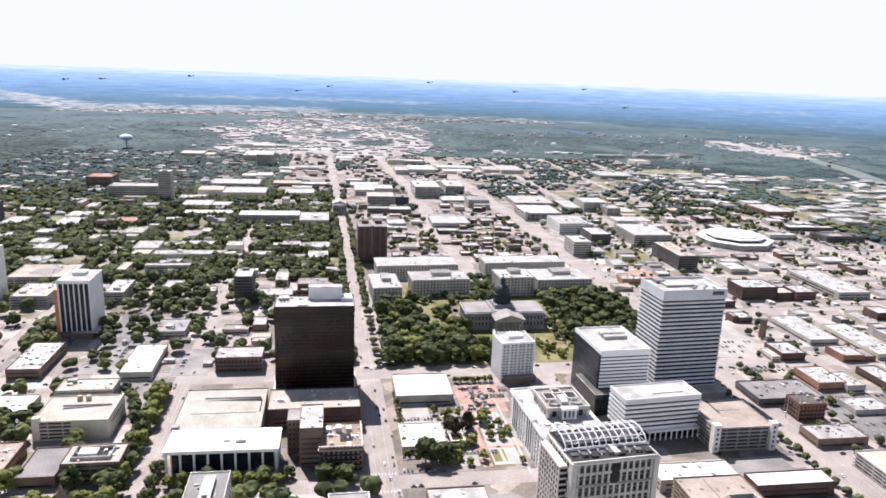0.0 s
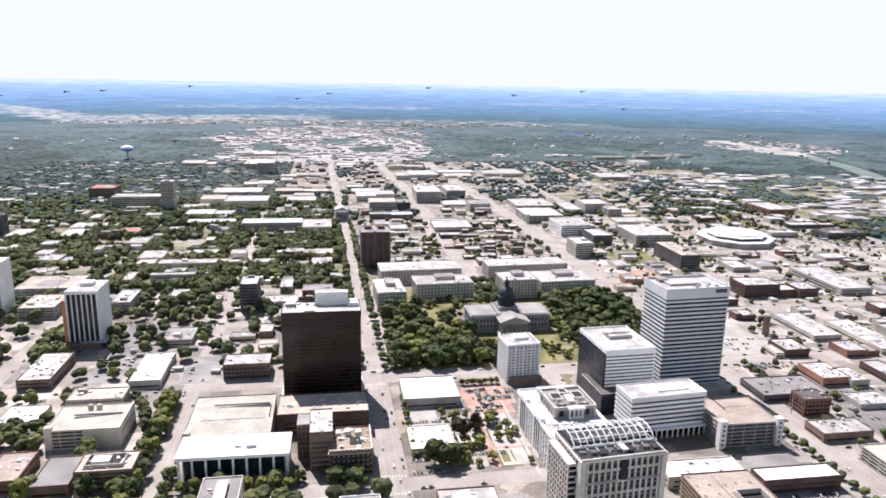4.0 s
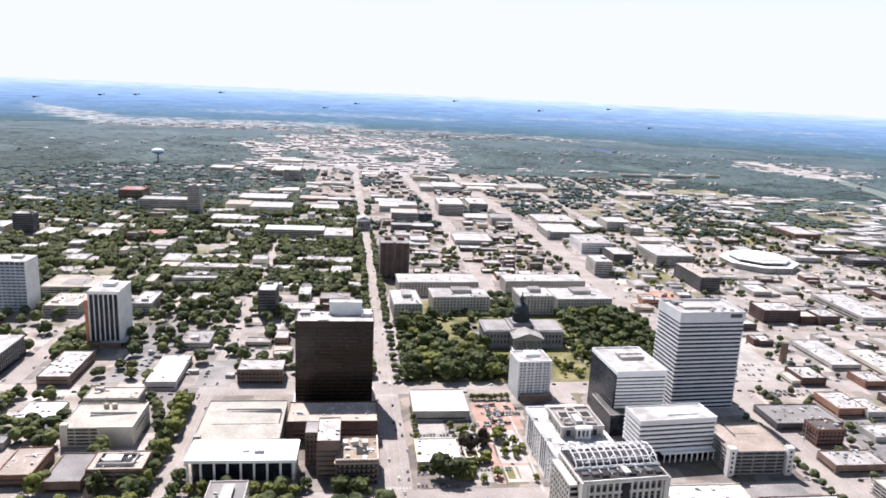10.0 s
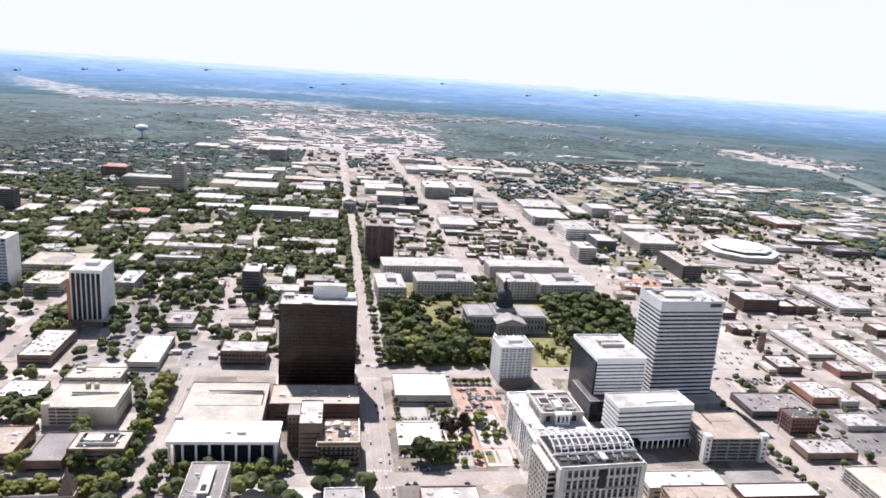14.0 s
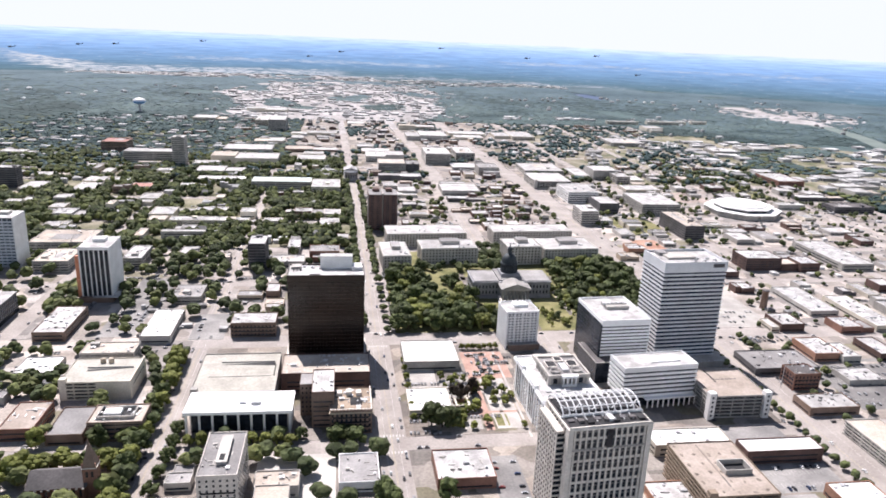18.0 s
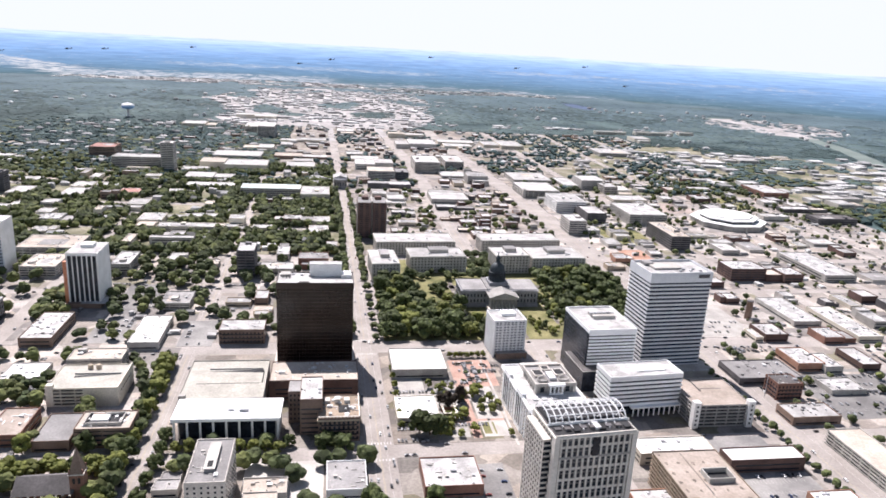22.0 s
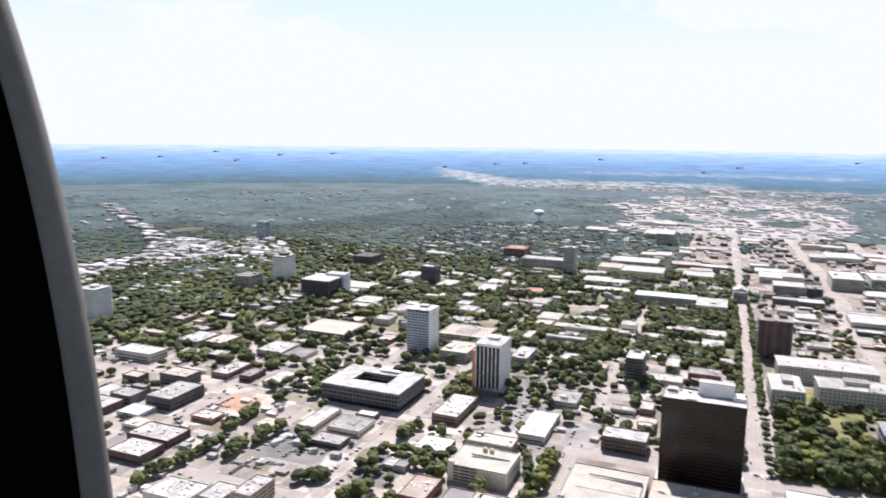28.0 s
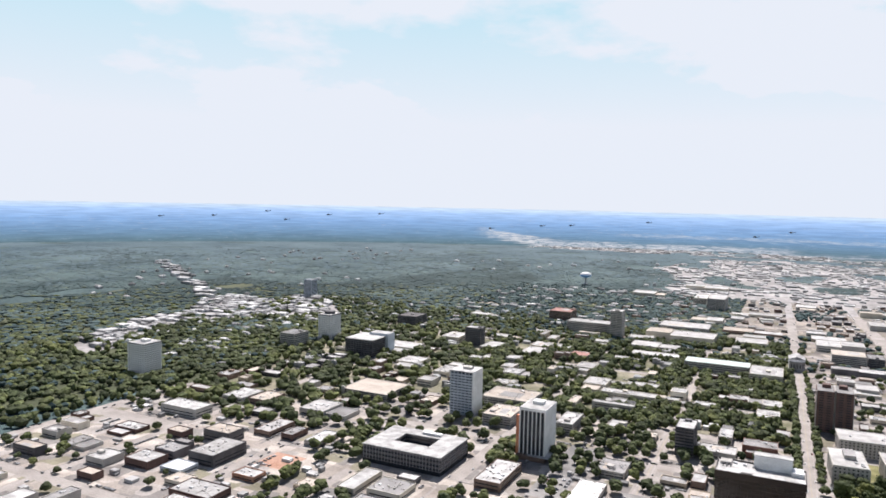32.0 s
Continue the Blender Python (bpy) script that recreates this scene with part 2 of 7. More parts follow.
def lots(name, size):
    """Turns a surface into a patchwork of lots: worn asphalt, concrete, gravel and dry grass."""
    m = MATS[name]
    n, l = m.node_tree.nodes, m.node_tree.links
    p = n["Principled BSDF"]
    base = p.inputs["Base Color"].links[0].from_socket
    geo = n.new("ShaderNodeNewGeometry")
    vor = n.new("ShaderNodeTexVoronoi")
    vor.distance = "CHEBYCHEV"
    vor.inputs["Scale"].default_value = 1.0 / size
    l.new(geo.outputs["Position"], vor.inputs["Vector"])
    sepc = n.new("ShaderNodeSeparateColor")
    l.new(vor.outputs["Color"], sepc.inputs["Color"])
    ramp = n.new("ShaderNodeValToRGB")
    ramp.color_ramp.interpolation = "CONSTANT"
    cr = ramp.color_ramp
    cr.elements[0].position, cr.elements[0].color = 0.0, (0.62, 0.62, 0.63, 1)
    cr.elements[1].position, cr.elements[1].color = 0.20, (1.0, 1.0, 1.0, 1)
    for pos, col in ((0.40, (0.76, 0.74, 0.72, 1)), (0.56, (1.25, 1.21, 1.16, 1)), (0.74, (0.62, 0.62, 0.48, 1)), (0.83, (0.92, 0.88, 0.84, 1))):
        cr.elements.new(pos).color = col
    l.new(sepc.outputs["Red"], ramp.inputs["Fac"])
    mul = n.new("ShaderNodeVectorMath")
    mul.operation = "MULTIPLY"
    l.new(base, mul.inputs[0])
    l.new(ramp.outputs["Color"], mul.inputs[1])
    l.new(mul.outputs["Vector"], p.inputs["Base Color"])


lots("paving", 22.0)
surface("plaza", (0.33, 0.205, 0.165), (0.42, 0.285, 0.235), 0.08, 1.5, 0.9, 0.2, 0.05, 0.2)
surface("lawn", (0.10, 0.105, 0.038), (0.24, 0.218, 0.105), 0.04, 0.9, 0.95, 0.4, 0.1, 0.25)
surface("campus", (0.075, 0.082, 0.036), (0.27, 0.24, 0.185), 0.02, 0.3, 0.95, 0.3, 0.15, 0.25)
surface("earth", (0.25, 0.21, 0.185), (0.37, 0.305, 0.27), 0.02, 0.3, 0.95, 0.3, 0.05, 0.2)
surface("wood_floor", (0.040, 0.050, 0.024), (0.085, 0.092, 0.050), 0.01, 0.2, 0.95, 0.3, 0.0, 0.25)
surface("red_earth", (0.33, 0.185, 0.13), (0.43, 0.275, 0.21), 0.05, 0.4, 0.95, 0.3, 0.05, 0.2)
surface("river", (0.10, 0.13, 0.115), (0.15, 0.18, 0.16), 0.01, 0.2, 0.6, 0.1, 0, 0.1)
# the plain's teal base colour stands in for haze over distant ground
surface("hazed_ground", (0.026, 0.050, 0.054), (0.066, 0.102, 0.102), 0.005, 0.08, 0.95, 0.4, 0.0, 0.3)
surface("bark", (0.06, 0.045, 0.03), (0.11, 0.085, 0.06), 1.0, 6.0, 0.95, 0.4, 0.1, 0.25)
surface("leaf_dark", (0.028, 0.040, 0.011), (0.070, 0.088, 0.025), 0.20, 1.1, 0.8, 0.5, 0.28, 0.35)
surface("leaf_light", (0.085, 0.098, 0.018), (0.165, 0.176, 0.042), 0.20, 1.1, 0.8, 0.5, 0.28, 0.35)
surface("leaf_copper", (0.030, 0.022, 0.016), (0.055, 0.040, 0.026), 0.20, 1.1, 0.8, 0.5, 0.2, 0.35)
surface("woods", (0.034, 0.046, 0.018), (0.074, 0.088, 0.032), 0.02, 0.25, 0.9, 0.5, 0.4, 0.4, island=True)
# haze is painted into these woods as bluer base colours
surface("hazed_far_woods", (0.038, 0.068, 0.084), (0.076, 0.114, 0.130), 0.003, 0.10, 0.95, 0.2, 0.10, 0.12, island=True)
surface("hazed_mid_woods", (0.022, 0.044, 0.046), (0.074, 0.108, 0.106), 0.005, 0.15, 0.95, 0.3, 0.18, 0.2, island=True)
surface("hazed_dark_woods", (0.013, 0.029, 0.030), (0.032, 0.056, 0.055), 0.005, 0.15, 0.95, 0.3, 0.18, 0.2, island=True)
surface("light_woods", (0.058, 0.071, 0.021), (0.112, 0.124, 0.042), 0.03, 0.3, 0.9, 0.5, 0.35, 0.35, island=True)
surface("works_ground", (0.23, 0.216, 0.21), (0.37, 0.35, 0.342), 0.006, 0.05, 0.9, 0.2, 0.0, 0.3)
surface("far_roofs", (0.21, 0.206, 0.205), (0.50, 0.495, 0.49), 0.02, 0.05, 0.85, 0.0, 0.45, 0.2, island=True)
surface("marking", (0.40, 0.385, 0.36), (0.50, 0.485, 0.46), 0.3, 2.0, 0.8, 0.0, 0.05, 0.1)
surface("marking_yellow", (0.33, 0.285, 0.20), (0.40, 0.345, 0.25), 0.3, 2.0, 0.8, 0.0, 0.05, 0.1)
surface("paint_white", (0.70, 0.70, 0.70), (0.76, 0.76, 0.76), 0.5, 3, 0.3, 0, 0.05, 0.03, 0, 0.5)
surface("paint_silver", (0.38, 0.39, 0.40), (0.44, 0.45, 0.46), 0.5, 3, 0.3, 0, 0.1, 0.03, 0.4, 0.5)
surface("paint_dark", (0.02, 0.022, 0.028), (0.035, 0.036, 0.042), 0.5, 3, 0.3, 0, 0.3, 0.03, 0, 0.5)
surface("paint_red", (0.15, 0.025, 0.022), (0.19, 0.035, 0.03), 0.5, 3, 0.3, 0, 0.2, 0.03, 0, 0.5)
surface("paint_blue", (0.02, 0.035, 0.085), (0.03, 0.05, 0.11), 0.5, 3, 0.3, 0, 0.2, 0.03, 0, 0.5)
surface("car_mix", (0.02, 0.022, 0.026), (0.30, 0.30, 0.31), 0.35, 3, 0.35, 0, 0.95, 0.05, 0, 0.5, island=True)
surface("rubber", (0.018, 0.018, 0.018), (0.03, 0.03, 0.03), 2, 8, 0.9, 0.1, 0.05, 0.1)
surface("olive", (0.030, 0.034, 0.028), (0.045, 0.048, 0.040), 1, 4, 0.7, 0, 0.1, 0.1)
surface("cabin_black", (0.0015, 0.0015, 0.0015), (0.0025, 0.0025, 0.0025), 3, 30, 0.95, 0.0, 0, 0.2, 0.0, 0.0)
surface("cabin_grey", (0.11, 0.104, 0.098), (0.16, 0.15, 0.14), 2.5, 60, 0.75, 0.0, 0, 0.08, 0.0, 0.2)
surface("hoist_orange", (0.46, 0.17, 0.09), (0.56, 0.23, 0.13), 0.3, 1, 0.6, 0, 0.05, 0.1)
surface("pale_lot", (0.222, 0.199, 0.184), (0.352, 0.321, 0.30), 0.03, 0.45, 0.9, 0.2, 0.12, 0.18)
lots("pale_lot", 26.0)
surface("bright_lot", (0.245, 0.222, 0.205), (0.38, 0.351, 0.328), 0.03, 0.45, 0.9, 0.2, 0.12, 0.18)
lots("bright_lot", 24.0)
# dark blue for far woodland, with shadow and haze mixed into the colour
surface("dark_wood_patch", (0.022, 0.045, 0.10), (0.035, 0.062, 0.13), 0.01, 0.1, 0.5, 0.05, 0, 0.1)
surface("tank_blue", (0.20, 0.36, 0.62), (0.28, 0.44, 0.70), 0.1, 1, 0.5, 0, 0.05, 0.1)

# ---- mesh helpers ----
CUBES = {}


def mesh_of(name, bm, *mats):
    me = bpy.data.meshes.new(name)
    bm.to_mesh(me)
    bm.free()
    for m in mats:
        me.materials.append(MATS[m])
    return me


def add_box(bm, x0, y0, z0, x1, y1, z1):
    v = [bm.verts.new(c) for c in ((x0, y0, z0), (x1, y0, z0), (x1, y1, z0), (x0, y1, z0), (x0, y0, z1), (x1, y0, z1), (x1, y1, z1), (x0, y1, z1))]
    for f in ((3, 2, 1, 0), (4, 5, 6, 7), (0, 1, 5, 4), (1, 2, 6, 5), (2, 3, 7, 6), (3, 0, 4, 7)):
        bm.faces.new([v[i] for i in f])
    return v


def part(name, bm, material, parent, label=""):
    ob = new(name, mesh_of(name, bm, material))
    ob.parent = parent
    return tagged(ob, label)


def slab(name, material, parent, x, y, z, w, d, h, label="", rz=0.0):
    """A box-shaped part centred at x, y with its foot at z; alike ones share one mesh."""
    if material not in CUBES:
        bm = bmesh.new()
        add_box(bm, -0.5, -0.5, 0, 0.5, 0.5, 1)
        CUBES[material] = mesh_of("box_" + material, bm, material)
    ob = new(name, CUBES[material])
    ob.parent = parent
    ob.location, ob.scale = (x, y, z), (w, d, h)
    ob.rotation_euler.z = rz
    return tagged(ob, label)


def thing(name, x, y, z=0.2, rz=0.0, label="", category="", group=""):
    ob = new(name)
    ob.location = (x, y, z)
    ob.rotation_euler.z = radians(rz)
    return tagged(ob, label, category, group)


def unit_mesh():
    """A roof-top cooling unit: bevelled casing with a fan ring and a louvred side."""
    bm = bmesh.new()
    add_box(bm, -0.5, -0.5, 0, 0.5, 0.5, 0.86)
    bmesh.ops.bevel(bm, geom=bm.edges[:], offset=0.03, segments=1, affect="EDGES")
    bmesh.ops.create_cone(bm, segments=12, radius1=0.3, radius2=0.27, depth=0.2, cap_ends=True, matrix=Matrix.Translation((-0.08, 0, 0.92)))
    for k in range(4):
        add_box(bm, -0.42, -0.54, 0.12 + k * 0.17, 0.42, -0.5, 0.20 + k * 0.17)
    return mesh_of("roof_unit", bm, "metal")


UNIT = unit_mesh()
RECTS = []


def free(x, y, r=0.0):
    return all(not (a - r < x < c + r and b - r < y < d + r) for a, b, c, d in RECTS)


def wall_shell(w, d, h, lip=0.45, deep=0.9):
    """Four walls with a parapet: outer faces, coping and the inner faces down to the roof."""
    bm = bmesh.new()
    rings = []
    for i, (e, z) in enumerate(((0, 0), (0, h), (lip, h), (lip, h - deep))):
        rings.append([bm.verts.new(c) for c in ((-w / 2 + e, -d / 2 + e, z), (w / 2 - e, -d / 2 + e, z), (w / 2 - e, d / 2 - e, z), (-w / 2 + e, d / 2 - e, z))])
    for lo, hi in zip(rings, rings[1:]):
        for k in range(4):
            bm.faces.new((lo[k], lo[(k + 1) % 4], hi[(k + 1) % 4], hi[k]))
    return bm


def under(child, holder):
    """Hang a part under another part without moving it."""
    child.parent = holder
    child.matrix_parent_inverse = holder.matrix_basis.inverted()
    return child


def clutter(b, x, y, w, d, top, rng, n):
    """Vents, pipes, hatches and curbs scattered over a roof."""
    bm = bmesh.new()
    for _ in range(n):
        px, py = x + rng.uniform(-0.45, 0.45) * w, y + rng.uniform(-0.45, 0.45) * d
        k = rng.random()
        if k < 0.35:
            add_box(bm, px - 0.5, py - 0.5, top, px + 0.5, py + 0.5, top + rng.uniform(0.6, 1.3))
        elif k < 0.6:
            q = rng.uniform(2, 7)
            add_box(bm, px - q / 2, py - 0.22, top, px + q / 2, py + 0.22, top + 0.45)
        elif k < 0.85:
            q = rng.uniform(2, 7)
            add_box(bm, px - 0.22, py - q / 2, top, px + 0.22, py + q / 2, top + 0.45)
        else:
            add_box(bm, px - 1.3, py - 0.9, top, px + 1.3, py + 0.9, top + rng.uniform(0.5, 1.6))
    return tagged(part("roof_vents", bm, rng.choice(("metal", "metal", "greyroof", "concrete")), b), kind="stuff")


def roof_kit(b, w, d, h, roof, wall, rng, units=3, house=True):
    """Roof sheet with patches, stair head and cooling units behind the parapet."""
    sheet_ = slab("roof", roof, b, 0, 0, h - 1.15, w - 0.9, d - 0.9, 0.3)
    top = h - 0.85
    if house and w > 20 and d > 20 and rng.random() < 0.6:
        pw, pd = rng.uniform(5, 9), rng.uniform(4, 8)
        slab("stair_head", wall, b, rng.uniform(-0.38, 0.38) * w, rng.uniform(-0.35, 0.35) * d, top, pw, pd, rng.uniform(2.2, 3.4))
    if w > 24 and house is not None and rng.random() < 0.7:
        slab("roof_patch", rng.choice(("greyroof", "palegreyroof", "tanroof", "whiteroof")), b, rng.uniform(-0.18, 0.18) * w, rng.uniform(-0.18, 0.18) * d, top, w * rng.uniform(0.2, 0.5), d * rng.uniform(0.2, 0.5), 0.06)
    for _ in range(units):
        o = new("roof_unit", UNIT)
        o.parent = b
        s = rng.uniform(1.2, 2.8)
        o.location = (rng.uniform(-0.42, 0.42) * w, rng.uniform(-0.42, 0.42) * d, top)
        o.scale = (s * rng.uniform(0.8, 1.8), s, s * rng.uniform(0.5, 0.8))
        o.rotation_euler.z = rng.choice((0, math.pi / 2))
        under(o, sheet_)
    if b.location.y < 1150 and w * d > 350 and units:
        under(clutter(b, 0, 0, w, d, top, rng, min(26, int(w * d / 70))), sheet_)


def banded(b, w, d, h, spandrel, core, floors, foot=0.5, cover=0.5, first=0.0, proud=0.35, top=1.6):
    """A glazed core with a proud band at each floor, so that the windows lie back between them."""
    slab("window_wall", core, b, 0, 0, 0, w - 2 * proud, d - 2 * proud, h - 1.2)
    step = (h - first - top) / floors
    for k in range(floors):
        slab("floor_band", spandrel, b, 0, 0, first + k * step, w, d, step * cover)


def piers(b, w, d, h, material, nx, ny, width, out=0.25, z0=0.0):
    for k in range(nx + 1):
        x = -w / 2 + k * w / nx
        slab("pier", material, b, x, -d / 2, z0, width, out * 2, h - z0)
    for k in range(1, ny):
        y = -d / 2 + k * d / ny
        for x in (-w / 2, w / 2):
            slab("pier", material, b, x, y, z0, out * 2, width, h - z0)


def windows(b, w, d, h, nx, ny, floors, z0=1.2, glass="glass", ww=1.3, wh=1.7, sides="fblr"):
    """Single panes standing in the facades, each with its sill."""
    step = (h - z0 - 1.2) / floors
    for f in range(floors):
        z = z0 + f * step
        for k in range(nx):
            x = -w / 2 + (k + 0.5) * w / nx
            if "f" in sides:
                slab("window", glass, b, x, -d / 2 - 0.02, z, ww, 0.16, wh)
        for k in range(ny):
            y = -d / 2 + (k + 0.5) * d / ny
            if "l" in sides:
                slab("window", glass, b, -w / 2 - 0.02, y, z, 0.16, ww, wh)
            if "r" in sides:
                slab("window", glass, b, w / 2 + 0.02, y, z, 0.16, ww, wh)


def block_building(label, x, y, w, d, h, style, wall, roof, units=None, name="building", rz=0.0, group=""):
    """A flat-roofed building: walls with parapet, roof, roof plant and windows by its style."""
    rng = random.Random(int(x * 7 + y * 13 + h))
    RECTS.append((x - w / 2, y - d / 2, x + w / 2, y + d / 2))
    b = thing(name, x, y, 0.2, rz, label, "building", group)
    n = units if units is not None else max(1, min(6 if y < 1000 else 2, int(w * d / 350)))
    if roof == "whiteroof" and style != "whole" and rng.random() < 0.35:
        roof = "palegreyroof"
    if style in ("plain", "whole"):
        cut = rng.random() if style == "plain" else 1.0
        if cut < (0.75 if name == "building" else 0.3) and min(w, d) > 15:
            # a main body and a lower or higher annexe beside or behind it
            share, lift = rng.uniform(0.5, 0.72), rng.choice((0.62, 0.7, 0.8, 1.16))
            if w > d:
                side = rng.choice((-1, 1))
                main, extra = (-side * w * (1 - share) / 2, 0, w * share, d), (side * w * share / 2, rng.uniform(-0.1, 0.1) * d, w * (1 - share), d * rng.uniform(0.7, 0.8))
            else:
                side = rng.choice((-1, 1))
                main, extra = (0, -side * d * (1 - share) / 2, w, d * share), (rng.uniform(-0.1, 0.1) * w, side * d * share / 2, w * rng.uniform(0.7, 0.8), d * (1 - share))
            o = part("annexe_wall", wall_shell(extra[2], extra[3], h * lift), wall, b)
            o.location = (extra[0], extra[1], 0)
            slab("annexe_roof", rng.choice((roof, "palegreyroof", "tanroof", "greyroof")), b, extra[0], extra[1], h * lift - 1.1, extra[2] - 0.9, extra[3] - 0.9, 0.3)
            o = part("wall", wall_shell(main[2], main[3], h), wall, b)
            o.location = (main[0], main[1], 0)
            sheet_ = slab("roof", roof, b, main[0], main[1], h - 1.15, main[2] - 0.9, main[3] - 0.9, 0.3)
            for _ in range(n):
                o = new("roof_unit", UNIT)
                o.parent = b
                q = rng.uniform(1.2, 2.8)
                o.location = (main[0] + rng.uniform(-0.4, 0.4) * main[2], main[1] + rng.uniform(-0.4, 0.4) * main[3], h - 0.85)
                o.scale = (q * rng.uniform(0.8, 1.8), q, q * 0.6)
                under(o, sheet_)
            if y < 1150 and w * d > 350:
                under(clutter(b, main[0], main[1], main[2], main[3], h - 0.85, rng, min(22, int(w * d / 70))), sheet_)
            slab("window_band", "glass", b, main[0], main[1] - main[3] / 2, 1.2, main[2] * 0.84, 0.14, 1.4)
            if h > 9:
                slab("window_band", "glass", b, main[0], main[1] - main[3] / 2, 5.4, main[2] * 0.84, 0.14, 1.4)
            return b
        part("wall", wall_shell(w, d, h), wall, b)
        roof_kit(b, w, d, h, roof, wall, rng, n, None if style == "whole" else h > 8)
        if h > 5.5:
            for k in range(max(1, int(h // 5))):
                z = 1.3 + k * 3.9
                for fx, fy, fw, fd in ((0, -d / 2, w * 0.86, 0.14), (-w / 2 if x > 30 else w / 2, 0, 0.14, d * 0.86))[: 1 if name == "low_building" else 2]:
                    slab("window_band", "glass", b, fx, fy, z, fw, fd, 1.3)
    elif style == "band":
        floors = max(2, round(h / 3.9))
        banded(b, w, d, h, wall, "glass", floors, cover=0.55)
        part("wall", wall_shell(w, d, 2.3), wall, b).location.z = h - 2.3
        roof_kit(b, w, d, h, roof, wall, rng, n)
        bay = 9 if y < 1000 else 20
        piers(b, w - 0.3, d - 0.3, h - 2.3, wall, max(2, int(w / bay)), max(2, int(d / bay)), 0.8)
    elif style == "deck":
        floors = max(2, round(h / 3.3))
        # solid near-black core stands in for the shade between open decks
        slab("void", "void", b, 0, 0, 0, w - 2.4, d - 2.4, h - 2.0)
        step = (h - 1.2) / floors
        for k in range(floors):
            slab("parapet_band", wall, b, 0, 0, k * step, w, d, step * 0.38)
        part("wall", wall_shell(w, d, 1.4, 0.3, 0.9), wall, b).location.z = h - 1.4
        slab("parking_roof", roof, b, 0, 0, h - 1.2, w - 0.6, d - 0.6, 0.3)
        piers(b, w - 0.8, d - 0.8, h - 1.4, wall, max(2, int(w / 10)), max(2, int(d / 10)), 0.9)
        slab("stair_tower", wall, b, -w / 2 + 3, -d / 2 + 2, 0, 5, 4.5, h + 2.5)
    return b

# ---- ground, streets and blocks ----
bm = bmesh.new()
bmesh.ops.create_circle(bm, cap_ends=True, segments=96, radius=4880)
ground = tagged(new("ground", mesh_of("ground", bm, "hazed_ground")), "wooded plain around the town, haze teal in its colour", "ground", kind="structure")


def sheet(name, material, x0, y0, x1, y1, z0, z1, label=""):
    bm = bmesh.new()
    add_box(bm, x0, y0, z0, x1, y1, z1)
    return tagged(new(name, mesh_of(name, bm, material)), label, kind="structure")


# the avenues swing a little to the east on their way south
BENDS = ((-540, ((0, 0), (2600, 0))), (-130, ((0, 0), (900, 0), (1500, -8), (2420, -32))), (44, ((300, -4), (800, -11), (1305, -18), (1600, -28), (2420, -47))), (204, ((500, -3), (1016, -6), (1480, -5), (1850, -11), (2200, -37), (2420, -46))), (386, ((300, -9), (500, -9), (880, 0), (1105, -4), (1350, -9), (1530, -27), (2160, -66), (2420, -72))), (722, ((0, 0), (2600, 0))))


def lerp_rows(rows, u):
    for (a, va), (c, vc) in zip(rows, rows[1:]):
        if u < c:
            return va + (vc - va) * max(0.0, u - a) / (c - a)
    return rows[-1][1]


def bend(x, y):
    """How far the street at x is shifted at y."""
    return lerp_rows([(bx, lerp_rows(rows, y)) for bx, rows in BENDS], x)


def bent_sheet(name, material, x0, y0, x1, y1, z0, z1, label=""):
    """A sheet whose long sides follow the avenues."""
    bm = bmesh.new()
    prev = None
    steps = max(1, int((y1 - y0) / 90))
    for k in range(steps + 1):
        y = y0 + (y1 - y0) * k / steps
        xa, xb = x0 + bend(x0, y), x1 + bend(x1, y)
        cur = [bm.verts.new(q) for q in ((xa, y, z0), (xb, y, z0), (xb, y, z1), (xa, y, z1))]
        if prev:
            for q in range(4):
                bm.faces.new((prev[q], prev[(q + 1) % 4], cur[(q + 1) % 4], cur[q]))
        else:
            bm.faces.new(cur[::-1])
        prev = cur
    bm.faces.new(prev)
    bmesh.ops.recalc_face_normals(bm, faces=bm.faces[:])
    return tagged(new(name, mesh_of(name, bm, material)), label, kind="structure")


sheet("road", "asphalt", -860, 150, 1010, 2420, -0.5, 0.05, "worn light grey asphalt of the street grid")
sheet("road", "bright_lot", -700, 621, -139, 647, 0.0, 0.054, "pale worn concrete roadway")
sheet("road", "bright_lot", -318, 300, -306, 620, 0.0, 0.054, "pale worn concrete roadway")
STREETS_X = (-850, -700, -540, -424, -312, -130, 44, 204, 386, 556, 722, 880, 1000)
HALF_X = (7, 7, 7, 7, 9, 8, 11, 15, 22, 10, 9, 9, 9)
STREETS_Y = (160, 290, 446, 634, 798, 936, 1088, 1245, 1400, 1560, 1725, 1890, 2060, 2230, 2410)
HALF_Y = (8, 8, 9, 14, 8, 10, 8, 9, 8, 12, 8, 8, 8, 8, 8)


def block_kind(x, y):
    if 44 < x < 386 and 634 < y < 936:
        return "lawn"
    if -120 < x < 44 and y > 1560:
        return "paving"
    if x < 44 and y > 930 or x < -120 and y > 1400:
        return "campus"
    if x < -540 and y > 800:
        return "campus"
    if x > 560 and y > 1400:
        return "campus"
    if x < 44 and 634 < y < 930 or x < -130 and y < 800 or x > 386 and y < 1400:
        return "bright_lot"
    return "pale_lot" if 44 < x < 386 and 936 < y < 1560 else "paving"


